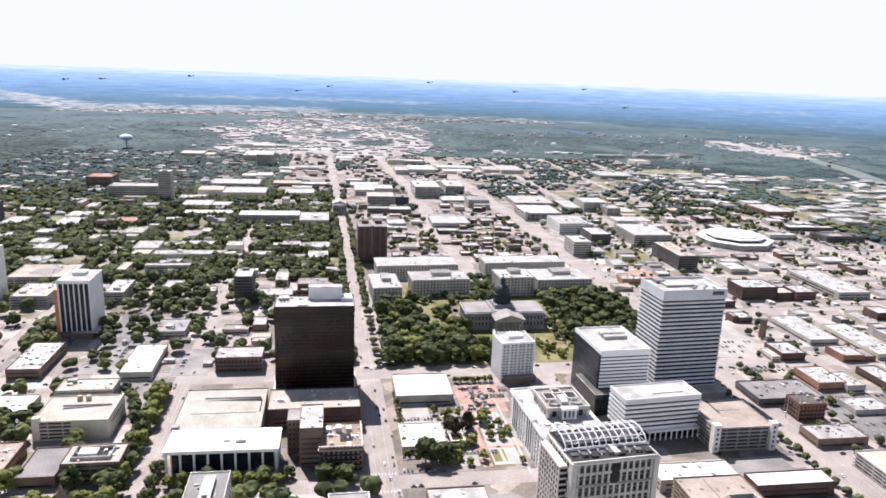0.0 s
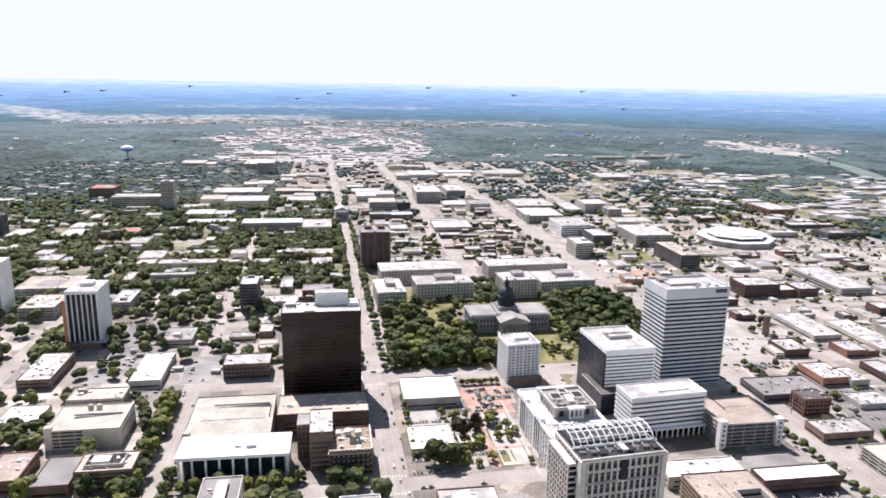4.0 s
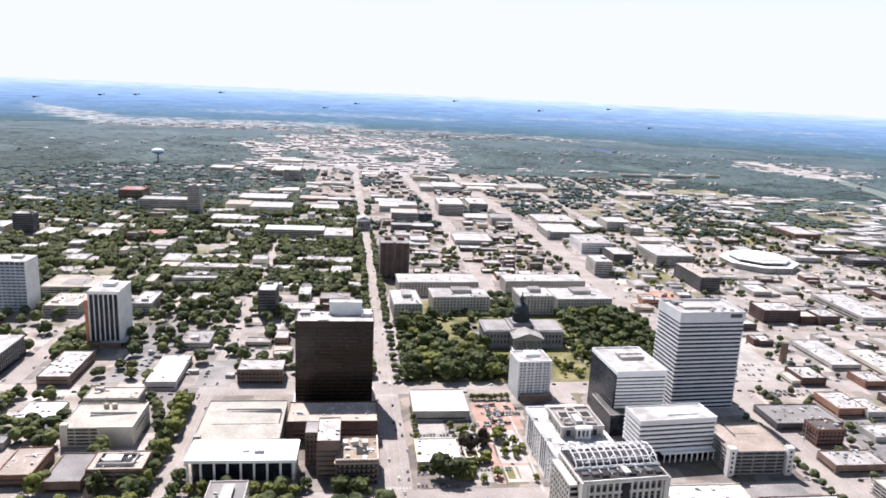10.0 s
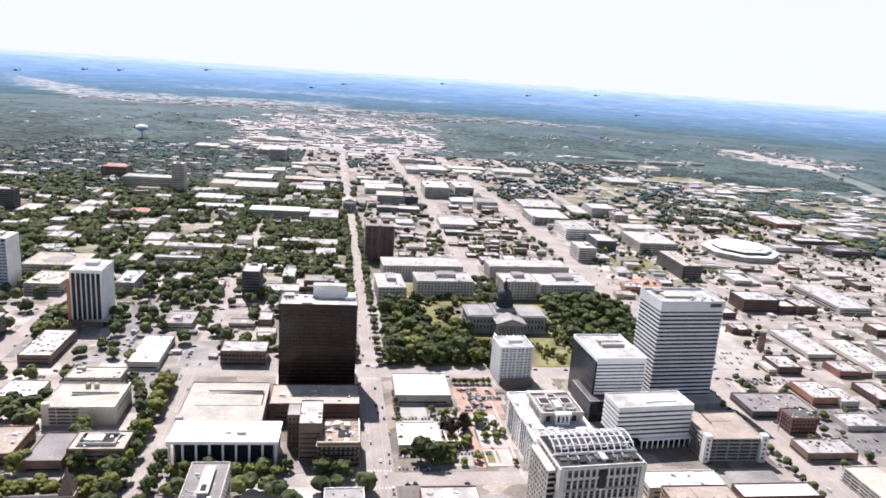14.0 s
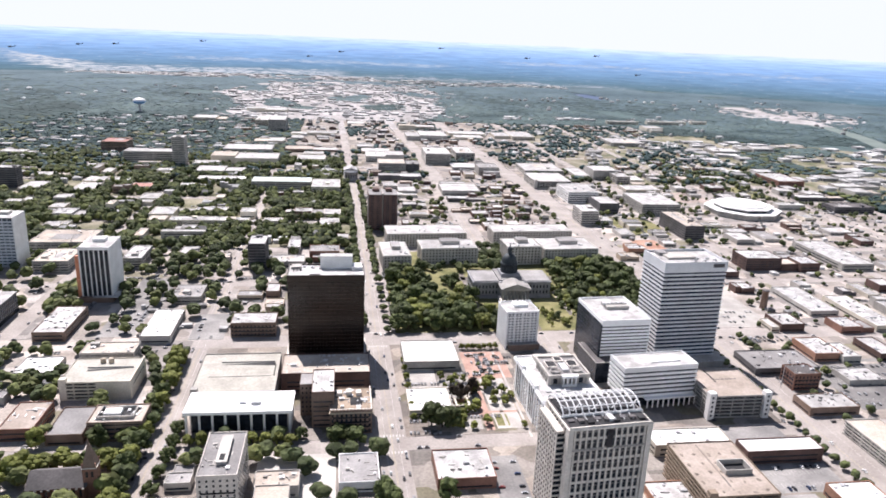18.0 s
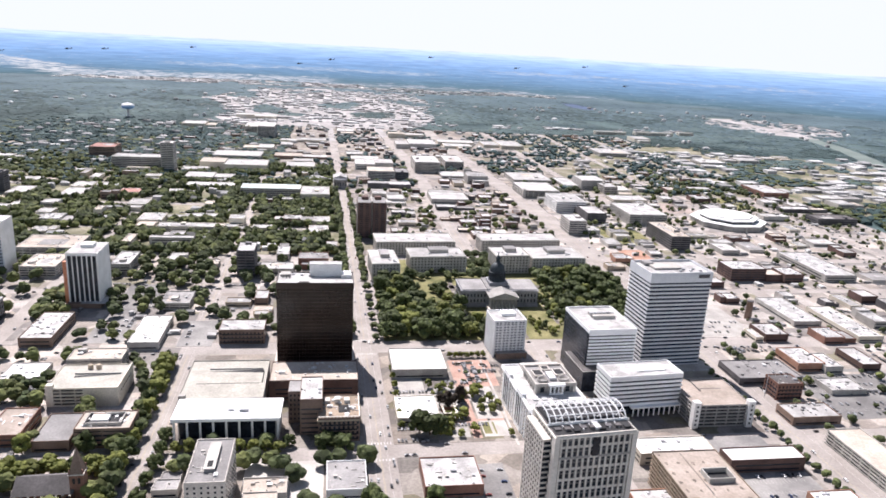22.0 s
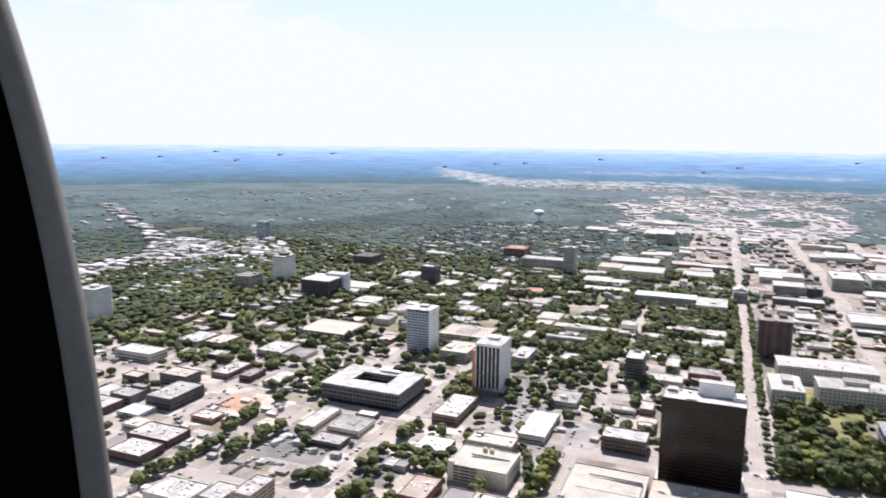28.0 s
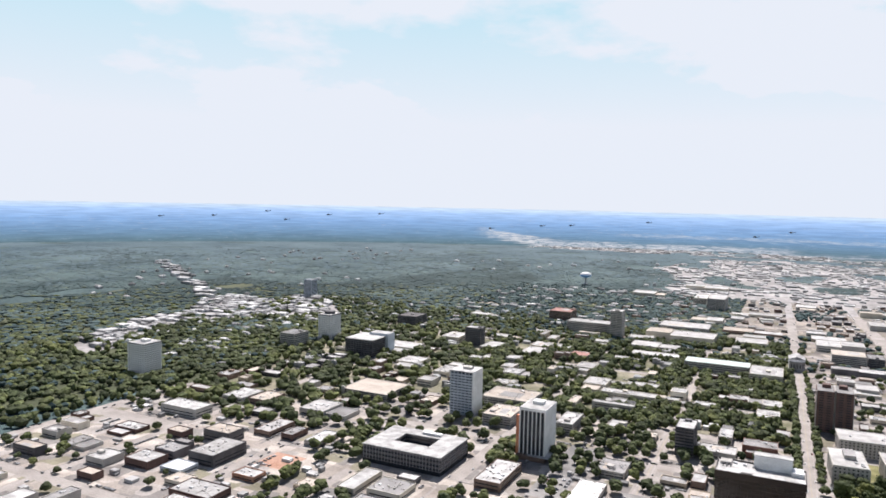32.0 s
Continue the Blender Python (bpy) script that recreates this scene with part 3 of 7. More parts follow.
for i in range(len(STREETS_X) - 1):
    for j in range(len(STREETS_Y) - 1):
        x0, x1 = STREETS_X[i] + HALF_X[i], STREETS_X[i + 1] - HALF_X[i + 1]
        y0, y1 = STREETS_Y[j] + HALF_Y[j], STREETS_Y[j + 1] - HALF_Y[j + 1]
        cx, cy = (x0 + x1) / 2, (y0 + y1) / 2
        if 44 < cx < 386 and 634 < cy < 936:
            continue
        bent_sheet("pavement", block_kind(cx, cy), x0, y0, x1, y1, -0.4, 0.2, "raised town block with a kerb")
sheet("pavement", "lawn", 55, 648, 364, 926, -0.4, 0.2, "lawns of the capitol grounds with a kerb")

# paved walks, plaza and lots lie a little above their blocks
for label, material, x0, y0, x1, y1 in (
    ("brick-red plaza with planters", "plaza", 112, 546, 152, 600),
    ("brick-red garden path", "plaza", 112, 460, 119, 546),
    ("pale garden terrace between paths", "concrete", 84, 462, 110, 545),
    ("pale garden terrace between paths", "concrete", 121, 462, 142, 545),
    ("small garden lawn", "lawn", 122, 466, 132, 484),
    ("pale forecourt", "concrete", 57, 522, 83, 568),
    ("pale capitol walk", "paving", 140, 806, 330, 818),
    ("pale capitol walk", "paving", 196, 650, 208, 706),
    ("pale capitol walk", "paving", 148, 690, 154, 830),
    ("pale capitol walk", "paving", 250, 690, 256, 830),
    ("playing field", "lawn", 806, 1290, 866, 1395),
    ("pale concrete lot before the arena", "concrete", 572, 982, 662, 1050),
    ("dry lawn beside a car park", "lawn", 446, 1012, 520, 1124),
    ("pale concrete yard", "concrete", -57, 366, -3, 437),
    ("open car park", "parking", 292, 366, 352, 398),
    ("worn grey yard behind the halls", "parking", 294, 420, 346, 450),
    ("open car park", "parking", 278, 330, 322, 364),
    ("open car park", "parking", 405, 560, 545, 566),
    ("open pale car park", "concrete", 398, 652, 470, 742),
    ("open car park", "parking", 440, 470, 545, 555),
    ("open car park", "parking", 104, 352, 126, 425),
    ("open car park", "parking", -300, 490, -262, 552),
    ("pale concrete apron", "concrete", -340, 480, -324, 536),
    ("bare orange earth of a building site", "red_earth", -528, 582, -486, 624),
    ("open car park", "parking", -420, 500, -345, 568),
    ("open car park", "parking", -232, 650, -196, 720),
    ("open car park", "parking", -145, 640, -112, 705),
    ("open car park", "parking", -230, 720, -190, 820),
    ("bare red earth of a building site", "red_earth", 437, 902, 476, 985),
    ("bare red earth of a building site", "earth", 640, 1240, 712, 1330),
):
    sheet("walk" if "walk" in label or "path" in label else "paved_area", material, x0, y0, x1, y1, -0.3, 0.212 if material == "plaza" else 0.217 if label.startswith("small") else 0.206, label)

# lane lines and crossings
for sx_, half in ((44, 10), (386, 21), (204, 14), (-130, 8)):
    for off in (-0.35, 0.35):
        bent_sheet("lane_marking", "marking_yellow", sx_ + off - 0.12, 300, sx_ + off + 0.12, 620, 0.0, 0.056, "yellow centre line")
        bent_sheet("lane_marking", "marking_yellow", sx_ + off - 0.12, 650, sx_ + off + 0.12, 1400, 0.0, 0.056, "yellow centre line")
    for off in (-half * 0.5, half * 0.5):
        bent_sheet("lane_marking", "marking", sx_ + off - 0.1, 300, sx_ + off + 0.1, 1400, 0.0, 0.057, "white lane line")
for cy_, hy in ((446, 9), (634, 14)):
    for side in (-1, 1):
        for k in range(8):
            x = 44 + bend(44, cy_) - 8.5 + k * 2.4
            sheet("crossing_stripe", "marking", x, cy_ + side * (hy + 2.2) - 1.6, x + 0.9, cy_ + side * (hy + 2.2) + 1.6, 0.0, 0.06, "white crossing stripe")

for x0, y0, count, length in ((296, 372, 18, 5.0), (296, 386, 18, 5.0), (282, 342, 13, 5.0), (446, 484, 30, 5.0), (446, 520, 30, 5.0)):
    bm = bmesh.new()
    for k in range(count):
        add_box(bm, x0 + k * 2.8, y0, -0.2, x0 + k * 2.8 + 0.22, y0 + length, 0.212)
    tagged(new("stall_lines", mesh_of("stall_lines", bm, "marking")), "worn white stall lines of a car park", kind="structure")

# river bending past the mills
def river_x(y):
    return 1900 - 0.000253 * (2900 - y) ** 2


bm = bmesh.new()
prev = None
for k in range(43):
    y = 1250 + k * 50
    cur = [bm.verts.new((river_x(y) + q * 34 + 8 * noise.noise(Vector((y * 0.01, q, 0))), y, 0.12)) for q in (-1, 1)]
    if prev:
        bm.faces.new((prev[0], prev[1], cur[1], cur[0]))
    prev = cur
tagged(new("water", mesh_of("water", bm, "river")), "pale green-grey river between wooded banks", "river", kind="structure")


def near_river(x, y):
    return y < 3340 and abs(x - river_x(y)) < 48


# ---- the far country beyond the plain ----
bm = bmesh.new()
N = 240
prev = None
for k in range(N + 1):
    a = radians(-80 + 160 * k / N)
    top = 236 + 5 * noise.noise(Vector((k * 0.13, 3.1, 0))) + 2.0 * noise.noise(Vector((k * 0.9, 1.1, 0)))
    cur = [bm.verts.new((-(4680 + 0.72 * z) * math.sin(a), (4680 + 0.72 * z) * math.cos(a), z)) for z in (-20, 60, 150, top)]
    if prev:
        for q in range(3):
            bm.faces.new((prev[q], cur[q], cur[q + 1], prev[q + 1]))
    prev = cur
# self-glowing surface; haze is painted as a blue that pales with height
m = bpy.data.materials.new("glowing_far_country")
m.use_nodes = True
n, l = m.node_tree.nodes, m.node_tree.links
n.clear()
outp, em = n.new("ShaderNodeOutputMaterial"), n.new("ShaderNodeEmission")
geo, sep = n.new("ShaderNodeNewGeometry"), n.new("ShaderNodeSeparateXYZ")
l.new(geo.outputs["Position"], sep.inputs["Vector"])
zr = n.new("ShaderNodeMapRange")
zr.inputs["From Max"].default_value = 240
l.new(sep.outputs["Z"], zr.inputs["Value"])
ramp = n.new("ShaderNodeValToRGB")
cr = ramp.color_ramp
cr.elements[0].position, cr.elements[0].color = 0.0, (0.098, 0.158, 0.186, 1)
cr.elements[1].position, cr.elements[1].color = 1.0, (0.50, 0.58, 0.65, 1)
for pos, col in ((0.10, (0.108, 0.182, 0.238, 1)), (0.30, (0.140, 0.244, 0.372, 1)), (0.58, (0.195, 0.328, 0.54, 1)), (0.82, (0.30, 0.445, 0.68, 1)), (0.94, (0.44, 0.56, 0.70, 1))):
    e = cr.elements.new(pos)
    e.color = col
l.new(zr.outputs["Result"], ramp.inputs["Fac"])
mp = n.new("ShaderNodeMapping")
mp.inputs["Scale"].default_value = (0.0022, 0.0022, 0.05)
l.new(geo.outputs["Position"], mp.inputs["Vector"])
ns = n.new("ShaderNodeTexNoise")
ns.inputs["Scale"].default_value, ns.inputs["Detail"].default_value = 3.0, 7
l.new(mp.outputs["Vector"], ns.inputs["Vector"])
sp = n.new("ShaderNodeMapRange")
sp.inputs["From Min"].default_value, sp.inputs["From Max"].default_value = 0.35, 0.65
sp.inputs["To Min"].default_value, sp.inputs["To Max"].default_value = 0.88, 1.14
l.new(ns.outputs["Fac"], sp.inputs["Value"])
sc = n.new("ShaderNodeVectorMath")
sc.operation = "SCALE"
l.new(ramp.outputs["Color"], sc.inputs[0])
l.new(sp.outputs["Result"], sc.inputs["Scale"])
# pale specks: far towns and cleared land
ns2 = n.new("ShaderNodeTexNoise")
ns2.inputs["Scale"].default_value, ns2.inputs["Detail"].default_value = 9.0, 4
l.new(mp.outputs["Vector"], ns2.inputs["Vector"])
th = n.new("ShaderNodeMapRange")
th.inputs["From Min"].default_value, th.inputs["From Max"].default_value = 0.63, 0.72
th.inputs["To Max"].default_value = 0.6
l.new(ns2.outputs["Fac"], th.inputs["Value"])
mx = n.new("ShaderNodeMix")
mx.data_type = "RGBA"
mx.inputs[7].default_value = (0.42, 0.47, 0.55, 1)
l.new(th.outputs["Result"], mx.inputs[0])
l.new(sc.outputs["Vector"], mx.inputs[6])
# pale sand workings low on the far country, towards the south-east
az = n.new("ShaderNodeMath")
az.operation = "ARCTAN2"
neg = n.new("ShaderNodeMath")
neg.operation = "MULTIPLY"
neg.inputs[1].default_value = -1.0
l.new(sep.outputs["X"], neg.inputs[0])
l.new(neg.outputs["Value"], az.inputs[0])
l.new(sep.outputs["Y"], az.inputs[1])


def span(source, lo, hi, soft):
    """1 between lo and hi, falling off over soft."""
    masks = []
    for edge, sign in ((lo, 1), (hi, -1)):
        q = n.new("ShaderNodeMapRange")
        q.interpolation_type = "SMOOTHSTEP"
        q.inputs["From Min"].default_value, q.inputs["From Max"].default_value = edge - soft * sign, edge + soft * sign
        l.new(source, q.inputs["Value"])
        masks.append(q)
    both = n.new("ShaderNodeMath")
    both.operation = "MULTIPLY"
    l.new(masks[0].outputs["Result"], both.inputs[0])
    l.new(masks[1].outputs["Result"], both.inputs[1])
    return both.outputs["Value"]


wav = n.new("ShaderNodeMath")
wav.operation = "MULTIPLY_ADD"
wav.inputs[1].default_value, wav.inputs[2].default_value = 60.0, -30.0
l.new(ns.outputs["Fac"], wav.inputs[0])
zz = n.new("ShaderNodeMath")
zz.operation = "ADD"
l.new(sep.outputs["Z"], zz.inputs[0])
l.new(wav.outputs["Value"], zz.inputs[1])
slope = n.new("ShaderNodeMath")            # the workings climb towards the east
slope.operation = "MULTIPLY_ADD"
slope.inputs[1].default_value = -720.0
l.new(az.outputs["Value"], slope.inputs[0])
l.new(zz.outputs["Value"], slope.inputs[2])
brk = n.new("ShaderNodeMapRange")
brk.inputs["From Min"].default_value, brk.inputs["From Max"].default_value = 0.40, 0.56
l.new(ns2.outputs["Fac"], brk.inputs["Value"])
last = mx.outputs[2]
for lo, hi, source, z_lo, z_hi, col, broken in ((17.6, 22.6, slope.outputs["Value"], -232, -180, (0.52, 0.535, 0.55, 1), True), (0.0, 18.5, zz.outputs["Value"], 2, 34, (0.46, 0.49, 0.53, 1), True), (-22.0, 3.0, zz.outputs["Value"], -20, 10, (0.34, 0.38, 0.43, 1), True), (-36.0, -12.0, zz.outputs["Value"], 120, 128, (0.36, 0.42, 0.5, 1), True), (-8.0, 12.0, zz.outputs["Value"], 78, 92, (0.34, 0.41, 0.5, 1), True)):
    both = n.new("ShaderNodeMath")
    both.operation = "MULTIPLY"
    l.new(span(az.outputs["Value"], radians(lo), radians(hi), 0.02), both.inputs[0])
    l.new(span(source, z_lo, z_hi, 7), both.inputs[1])
    fac = both.outputs["Value"]
    if broken:
        b2 = n.new("ShaderNodeMath")
        b2.operation = "MULTIPLY"
        l.new(fac, b2.inputs[0])
        l.new(brk.outputs["Result"], b2.inputs[1])
        fac = b2.outputs["Value"]
    m2 = n.new("ShaderNodeMix")
    m2.data_type = "RGBA"
    m2.inputs[7].default_value = col
    l.new(fac, m2.inputs[0])
    l.new(last, m2.inputs[6])
    last = m2.outputs[2]
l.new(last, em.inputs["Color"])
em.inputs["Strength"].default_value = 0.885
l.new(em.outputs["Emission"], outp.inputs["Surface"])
MATS["glowing_far_country"] = m
tagged(new("backdrop", mesh_of("backdrop", bm, "glowing_far_country")), "glowing backdrop of distant country, blue haze painted in its colour", "backdrop", kind="structure")

# ---- towers and landmarks ----
def claim(x0, y0, x1, y1):
    RECTS.append((x0, y0, x1, y1))


def lathe(profile, seg=28):
    """A body of revolution from (radius, height) pairs."""
    bm = bmesh.new()
    prev = None
    for r, z in profile:
        ring = [bm.verts.new((r * math.cos(2 * math.pi * k / seg), r * math.sin(2 * math.pi * k / seg), z)) for k in range(seg)]
        if prev:
            for k in range(seg):
                f = bm.faces.new((prev[k], prev[(k + 1) % seg], ring[(k + 1) % seg], ring[k]))
                f.smooth = seg > 12
        prev = ring
    bm.faces.new(prev)
    return bm


# dark bronze glass tower, a broad shallow slab
claim(-48, 586, 24, 624)
b = thing("office_tower", -12.6, 605, 0.2, 0, "dark bronze glass office tower with a white roof", "tower")
slab("podium", "stone", b, 0, 1, 0, 72, 38, 6)
slab("window_wall", "bronzeglass", b, 0, 0, 0, 67, 31.4, 78)
for k in range(21):
    slab("floor_band", "bronze", b, 0, 0, 4 + k * 3.5, 67.3, 31.7, 0.45)
for k in range(25):
    x = -33.5 + k * 67 / 24
    slab("mullion", "bronze", b, x, -15.9, 4, 0.2, 0.4, 74)
    slab("mullion", "bronze", b, x, 15.9, 4, 0.2, 0.4, 74)
for k in range(1, 12):
    y = -15.7 + k * 31.4 / 12
    slab("mullion", "bronze", b, -33.7, y, 4, 0.5, 0.35, 74)
    slab("mullion", "bronze", b, 33.7, y, 4, 0.5, 0.35, 74)
w_ = part("crown_wall", wall_shell(68.2, 32.6, 5.5, 0.8, 1.2), "bronze", b)
w_.location.z = 77
slab("roof", "whiteroof", b, 0, 0, 80.9, 66.6, 31, 0.4)
slab("penthouse", "whitewall", b, 9, 11, 81.3, 29, 9, 11.0)
slab("penthouse_roof", "whiteroof", b, 9, 11, 92.3, 29.6, 9.6, 0.5)
slab("penthouse", "whitewall", b, 4, 7.5, 81.3, 5, 4, 6.0)
slab("cooling_plant", "metal", b, 27.5, 6, 81.3, 9, 13, 3.4)
slab("cooling_plant", "concrete", b, -27, 9, 81.3, 9, 9, 2.2)
for k in range(3):
    slab("plant_screen", "darkwall", b, -29 + k * 3, 3, 81.3, 0.5, 8, 2.0)
slab("hatch", "darkroof", b, -10, -11, 81.3, 9, 2.2, 0.5)
for k in range(5):
    o = new("roof_unit", UNIT)
    o.parent, o.location, o.scale = b, (-20 + k * 7.5, 10 - (k % 3) * 2, 81.3), (3.0, 2.4, 1.8)
for k in range(9):
    slab("column", "bronze", b, -32 + k * 8, -19.0, 0, 1.2, 1.2, 6)

# tall banded tower
claim(283, 558, 354, 612)
b = thing("office_tower", 322.5, 590, 0.2, 4, "tall white office tower with continuous blue window bands", "tower")
b.scale = (0.95, 1, 1.036)
slab("window_wall", "navyglass", b, 0, 0, 0, 65, 40, 92)
for k in range(22):
    slab("floor_band", "greypanel", b, 0, 0, 5 + k * 3.75, 66.6, 41.6, 1.6)
w_ = part("crown_wall", wall_shell(67, 42, 9.5, 0.6, 2.2), "greypanel", b)
w_.location.z = 87
slab("roof", "whiteroof", b, 0, 0, 93.9, 65.6, 40.6, 0.4)
slab("penthouse", "concrete", b, -6, 4, 94.3, 30, 18, 2.0)
slab("penthouse", "greyroof", b, -20, 12, 94.3, 9, 9, 3)
slab("sign", "darkwall", b, 24, -21.15, 91, 12, 0.3, 3.4, "dark sign panel")
slab("lift_shaft", "whitewall", b, 34.5, 6, 0, 5, 12, 30)
slab("podium", "concrete", b, 4, -6, 0, 76, 60, 6)
for k in range(12):
    slab("column", "greypanel", b, -36 + k * 7, -34.2, 0, 1.2, 1.2, 6)
for k in range(5):
    o = new("roof_unit", UNIT)
    o.parent, o.location, o.scale = b, (4 + k * 5.4, -11 + (k % 2) * 5, 94.3), (3, 2.4, 1.8)

# middle tower with a dark glass flank
claim(214, 524, 278, 604)
b = thing("office_tower", 249.5, 571, 0.2, 3, "white banded office tower with a dark glass flank", "tower")
b.scale = (0.91, 0.97, 0.89)
slab("window_wall", "glass", b, 0, 0, 0, 49, 58, 58)
for k in range(13):
    slab("floor_band", "brightpanel", b, 0.6, 0, 13 + k * 3.55, 50, 59.4, 2.05)
slab("glass_flank", "glass", b, -25.3, 0, 0, 1.4, 57, 57, "dark green glass flank")
for k in range(14):
    slab("flank_mullion", "darkwall", b, -25.3, 0, 2 + k * 3.9, 1.6, 57.2, 0.22)
w_ = part("crown_wall", wall_shell(50.6, 60, 4.2, 0.6, 1.8), "brightpanel", b)
w_.location.z = 58
slab("roof", "whiteroof", b, 0, 0, 60.2, 49.3, 58.7, 0.4)
slab("penthouse", "concrete", b, 4, 6, 60.6, 24, 14, 3.4)
for k in range(6):
    o = new("roof_unit", UNIT)
    o.parent, o.location, o.scale = b, (-8 + k * 4.6, 6, 64), (3.4, 3.0, 1.8)
slab("podium", "glass", b, -22, -18, 0, 20, 44, 22, "dark glass podium")
slab("podium_edge", "concrete", b, -22, -18, 22, 20.6, 44.6, 0.5)
slab("podium_roof", "darkroof", b, -22, -18, 22.5, 19.6, 43.6, 0.1)
slab("podium", "glass", b, 2, -31, 0, 48, 10, 12)
slab("podium_edge", "concrete", b, 2, -31, 12, 49, 10.6, 0.8)

# lower banded block with an arcade
claim(226, 478, 300, 520)
b = thing("office_building", 262, 503.5, 0.2, 5, "white office block with dark window bands and an arcade", "building")
b.scale = (1.03, 0.68, 1.1)
slab("window_wall", "glass", b, 0, 0, 0, 63, 38, 30)
for k in range(7):
    slab("floor_band", "brightpanel", b, 0, 0, 7.5 + k * 3.5, 65, 40, 2.0)
w_ = part("crown_wall", wall_shell(65, 40, 2.6, 0.5, 1.0), "brightpanel", b)
w_.location.z = 30
slab("roof", "whiteroof", b, 0, 0, 31.2, 64, 39, 0.4)
slab("penthouse", "brightpanel", b, 8, 0, 31.6, 26, 14, 1.0)
slab("arcade_roof", "brightpanel", b, 10, -23, 6.5, 46, 6, 1.2)
for k in range(10):
    slab("arcade_column", "brightpanel", b, -11 + k * 4.7, -25.4, 0, 0.9, 0.9, 6.5)

# pale stone block with a set-back attic
claim(146, 422, 206, 528)
b = thing("office_building", 174, 476, 0.2, 3, "pale stone office block with a set-back attic storey", "building")
b.scale = (0.93, 1, 1)
slab("window_wall", "glass", b, 0, 0, 0, 51, 98, 28)
for k in range(8):
    slab("floor_band", "stone", b, 0, 0, k * 3.6, 52.4, 99.4, 1.5)
piers(b, 52.2, 99.2, 28, "brightpanel", 9, 18, 1.7, 0.45)
slab("cornice", "brightpanel", b, 0, 0, 28, 54.4, 101.4, 1.6)
slab("roof", "whiteroof", b, 0, 0, 29.6, 52.6, 99.6, 0.5)
for k in range(3):      # stepped street bays that rise over the cornice
    slab("street_bay", "brightpanel", b, -25.4, -34 + k * 34, 0, 3.4, 15, 33)
    for q in range(3):
        slab("bay_window", "glass", b, -27.15, -38.5 + k * 34 + q * 4.5, 4, 0.3, 2.2, 25)
o = part("parapet", wall_shell(53.4, 100.4, 1.6, 0.7, 1.4), "brightpanel", b)
o.location.z = 29.6
slab("attic_wall", "greystone", b, 4, 14, 30.1, 33, 32, 7)
for k in range(4):
    slab("attic_window", "glass", b, -7.4 + k * 7.6, -2.1, 31, 3.6, 0.4, 5.2)
for k in (0, 2, 4, 6):
    slab("attic_pier", "officestone", b, -13 + k * 5.7, -2.6, 30.1, 2.4, 1.6, 7)
for k in range(6):
    for sgn in (-1, 1):
        slab("attic_pier", "officestone", b, 4 + sgn * 16.9, 0 + k * 5.6, 30.1, 1.6, 2.2, 7)
slab("attic_portico", "brightpanel", b, 4, -5.5, 30.1, 13, 1.2, 1.2)
for k in range(4):
    slab("portico_column", "brightpanel", b, -1.4 + k * 3.6, -5.6, 31.3, 1.1, 1.1, 6.2)
slab("portico_beam", "brightpanel", b, 4, -5.2, 37.5, 14, 3.6, 1.9)
o = part("attic_cornice", wall_shell(37, 36, 2.6, 1.4, 1.6), "officestone", b)
o.location = (4, 14, 36.6)
slab("attic_roof", "greyroof", b, 4, 14, 37.2, 34.4, 33.4, 0.4)
for k in range(2):
    o = part("plant_ring", lathe([(4.6, 0), (4.6, 2.4), (3.9, 2.4), (3.9, 0.7), (0.2, 0.7)], 20), "greystone", b)
    o.location = (-5.5 + k * 19, 4, 37.6)
    slab("roof_well_wall", "stone", b, -5.5 + k * 19, 16, 37.6, 9.4, 11, 1.9)
    # dark sheet on a solid curb, painting the shade of a well
    slab("roof_well", "void", b, -5.5 + k * 19, 16, 39.5, 7.6, 9.2, 0.05)
slab("roof_well_wall", "stone", b, 4, 25, 37.6, 8, 8, 1.6)
slab("roof_well", "void", b, 4, 25, 39.2, 6, 6, 0.05)
slab("roof_plant", "metal", b, 4, 10, 37.6, 6, 12, 2.4)
slab("rear_attic", "officestone", b, 4, 42, 30.1, 30, 10, 3.4)
for k in range(9):
    slab("terrace_skylight", ("metal", "greyroof", "darkroof")[k % 3], b, -17 + (k * 7 % 5) * 8.4, -12 - (k % 3) * 12, 30.1, 4.5, 3.5, 0.8)
slab("entrance_bay", "brightpanel", b, 6, -51, 0, 14, 4, 31)
slab("bay_window", "glass", b, 6, -53.1, 5, 8, 0.5, 22)

# near tower with a lattice barrel crown
claim(126, 344, 194, 388)
b = thing("office_tower", 160, 365, 0.2, 5, "beige stone tower under a white steel lattice barrel", "tower")
b.scale = (0.92, 1, 0.985)
slab("window_wall", "glass", b, 0, 0, 0, 57, 36, 69)
for k in range(9):
    slab("floor_band", "crownstone", b, 0, 0, 0.4 + k * 7.65, 57.7, 36.7, 1.7)
    slab("transom", "greystone", b, 0, 0, 5.6 + k * 7.65, 57.2, 36.2, 0.4)
piers(b, 58, 37, 69, "crownstone", 14, 9, 1.25, 0.4)
for sx2 in (-1, 1):
    for sy2 in (-1, 1):
        slab("corner_pier", "crownstone", b, sx2 * 28, sy2 * 17.6, 0, 3.6, 3.6, 70.4)
slab("cornice", "crownstone", b, 0, 0, 69, 60, 39, 1.3)
slab("roof", "darkroof", b, 0, 0, 70.3, 58, 37, 0.4)
# near-black sheets paint in the dark hollow under the lattice and terrace
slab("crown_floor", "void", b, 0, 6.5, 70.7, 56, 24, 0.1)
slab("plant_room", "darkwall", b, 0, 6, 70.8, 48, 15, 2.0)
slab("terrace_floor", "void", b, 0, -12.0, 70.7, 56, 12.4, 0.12)
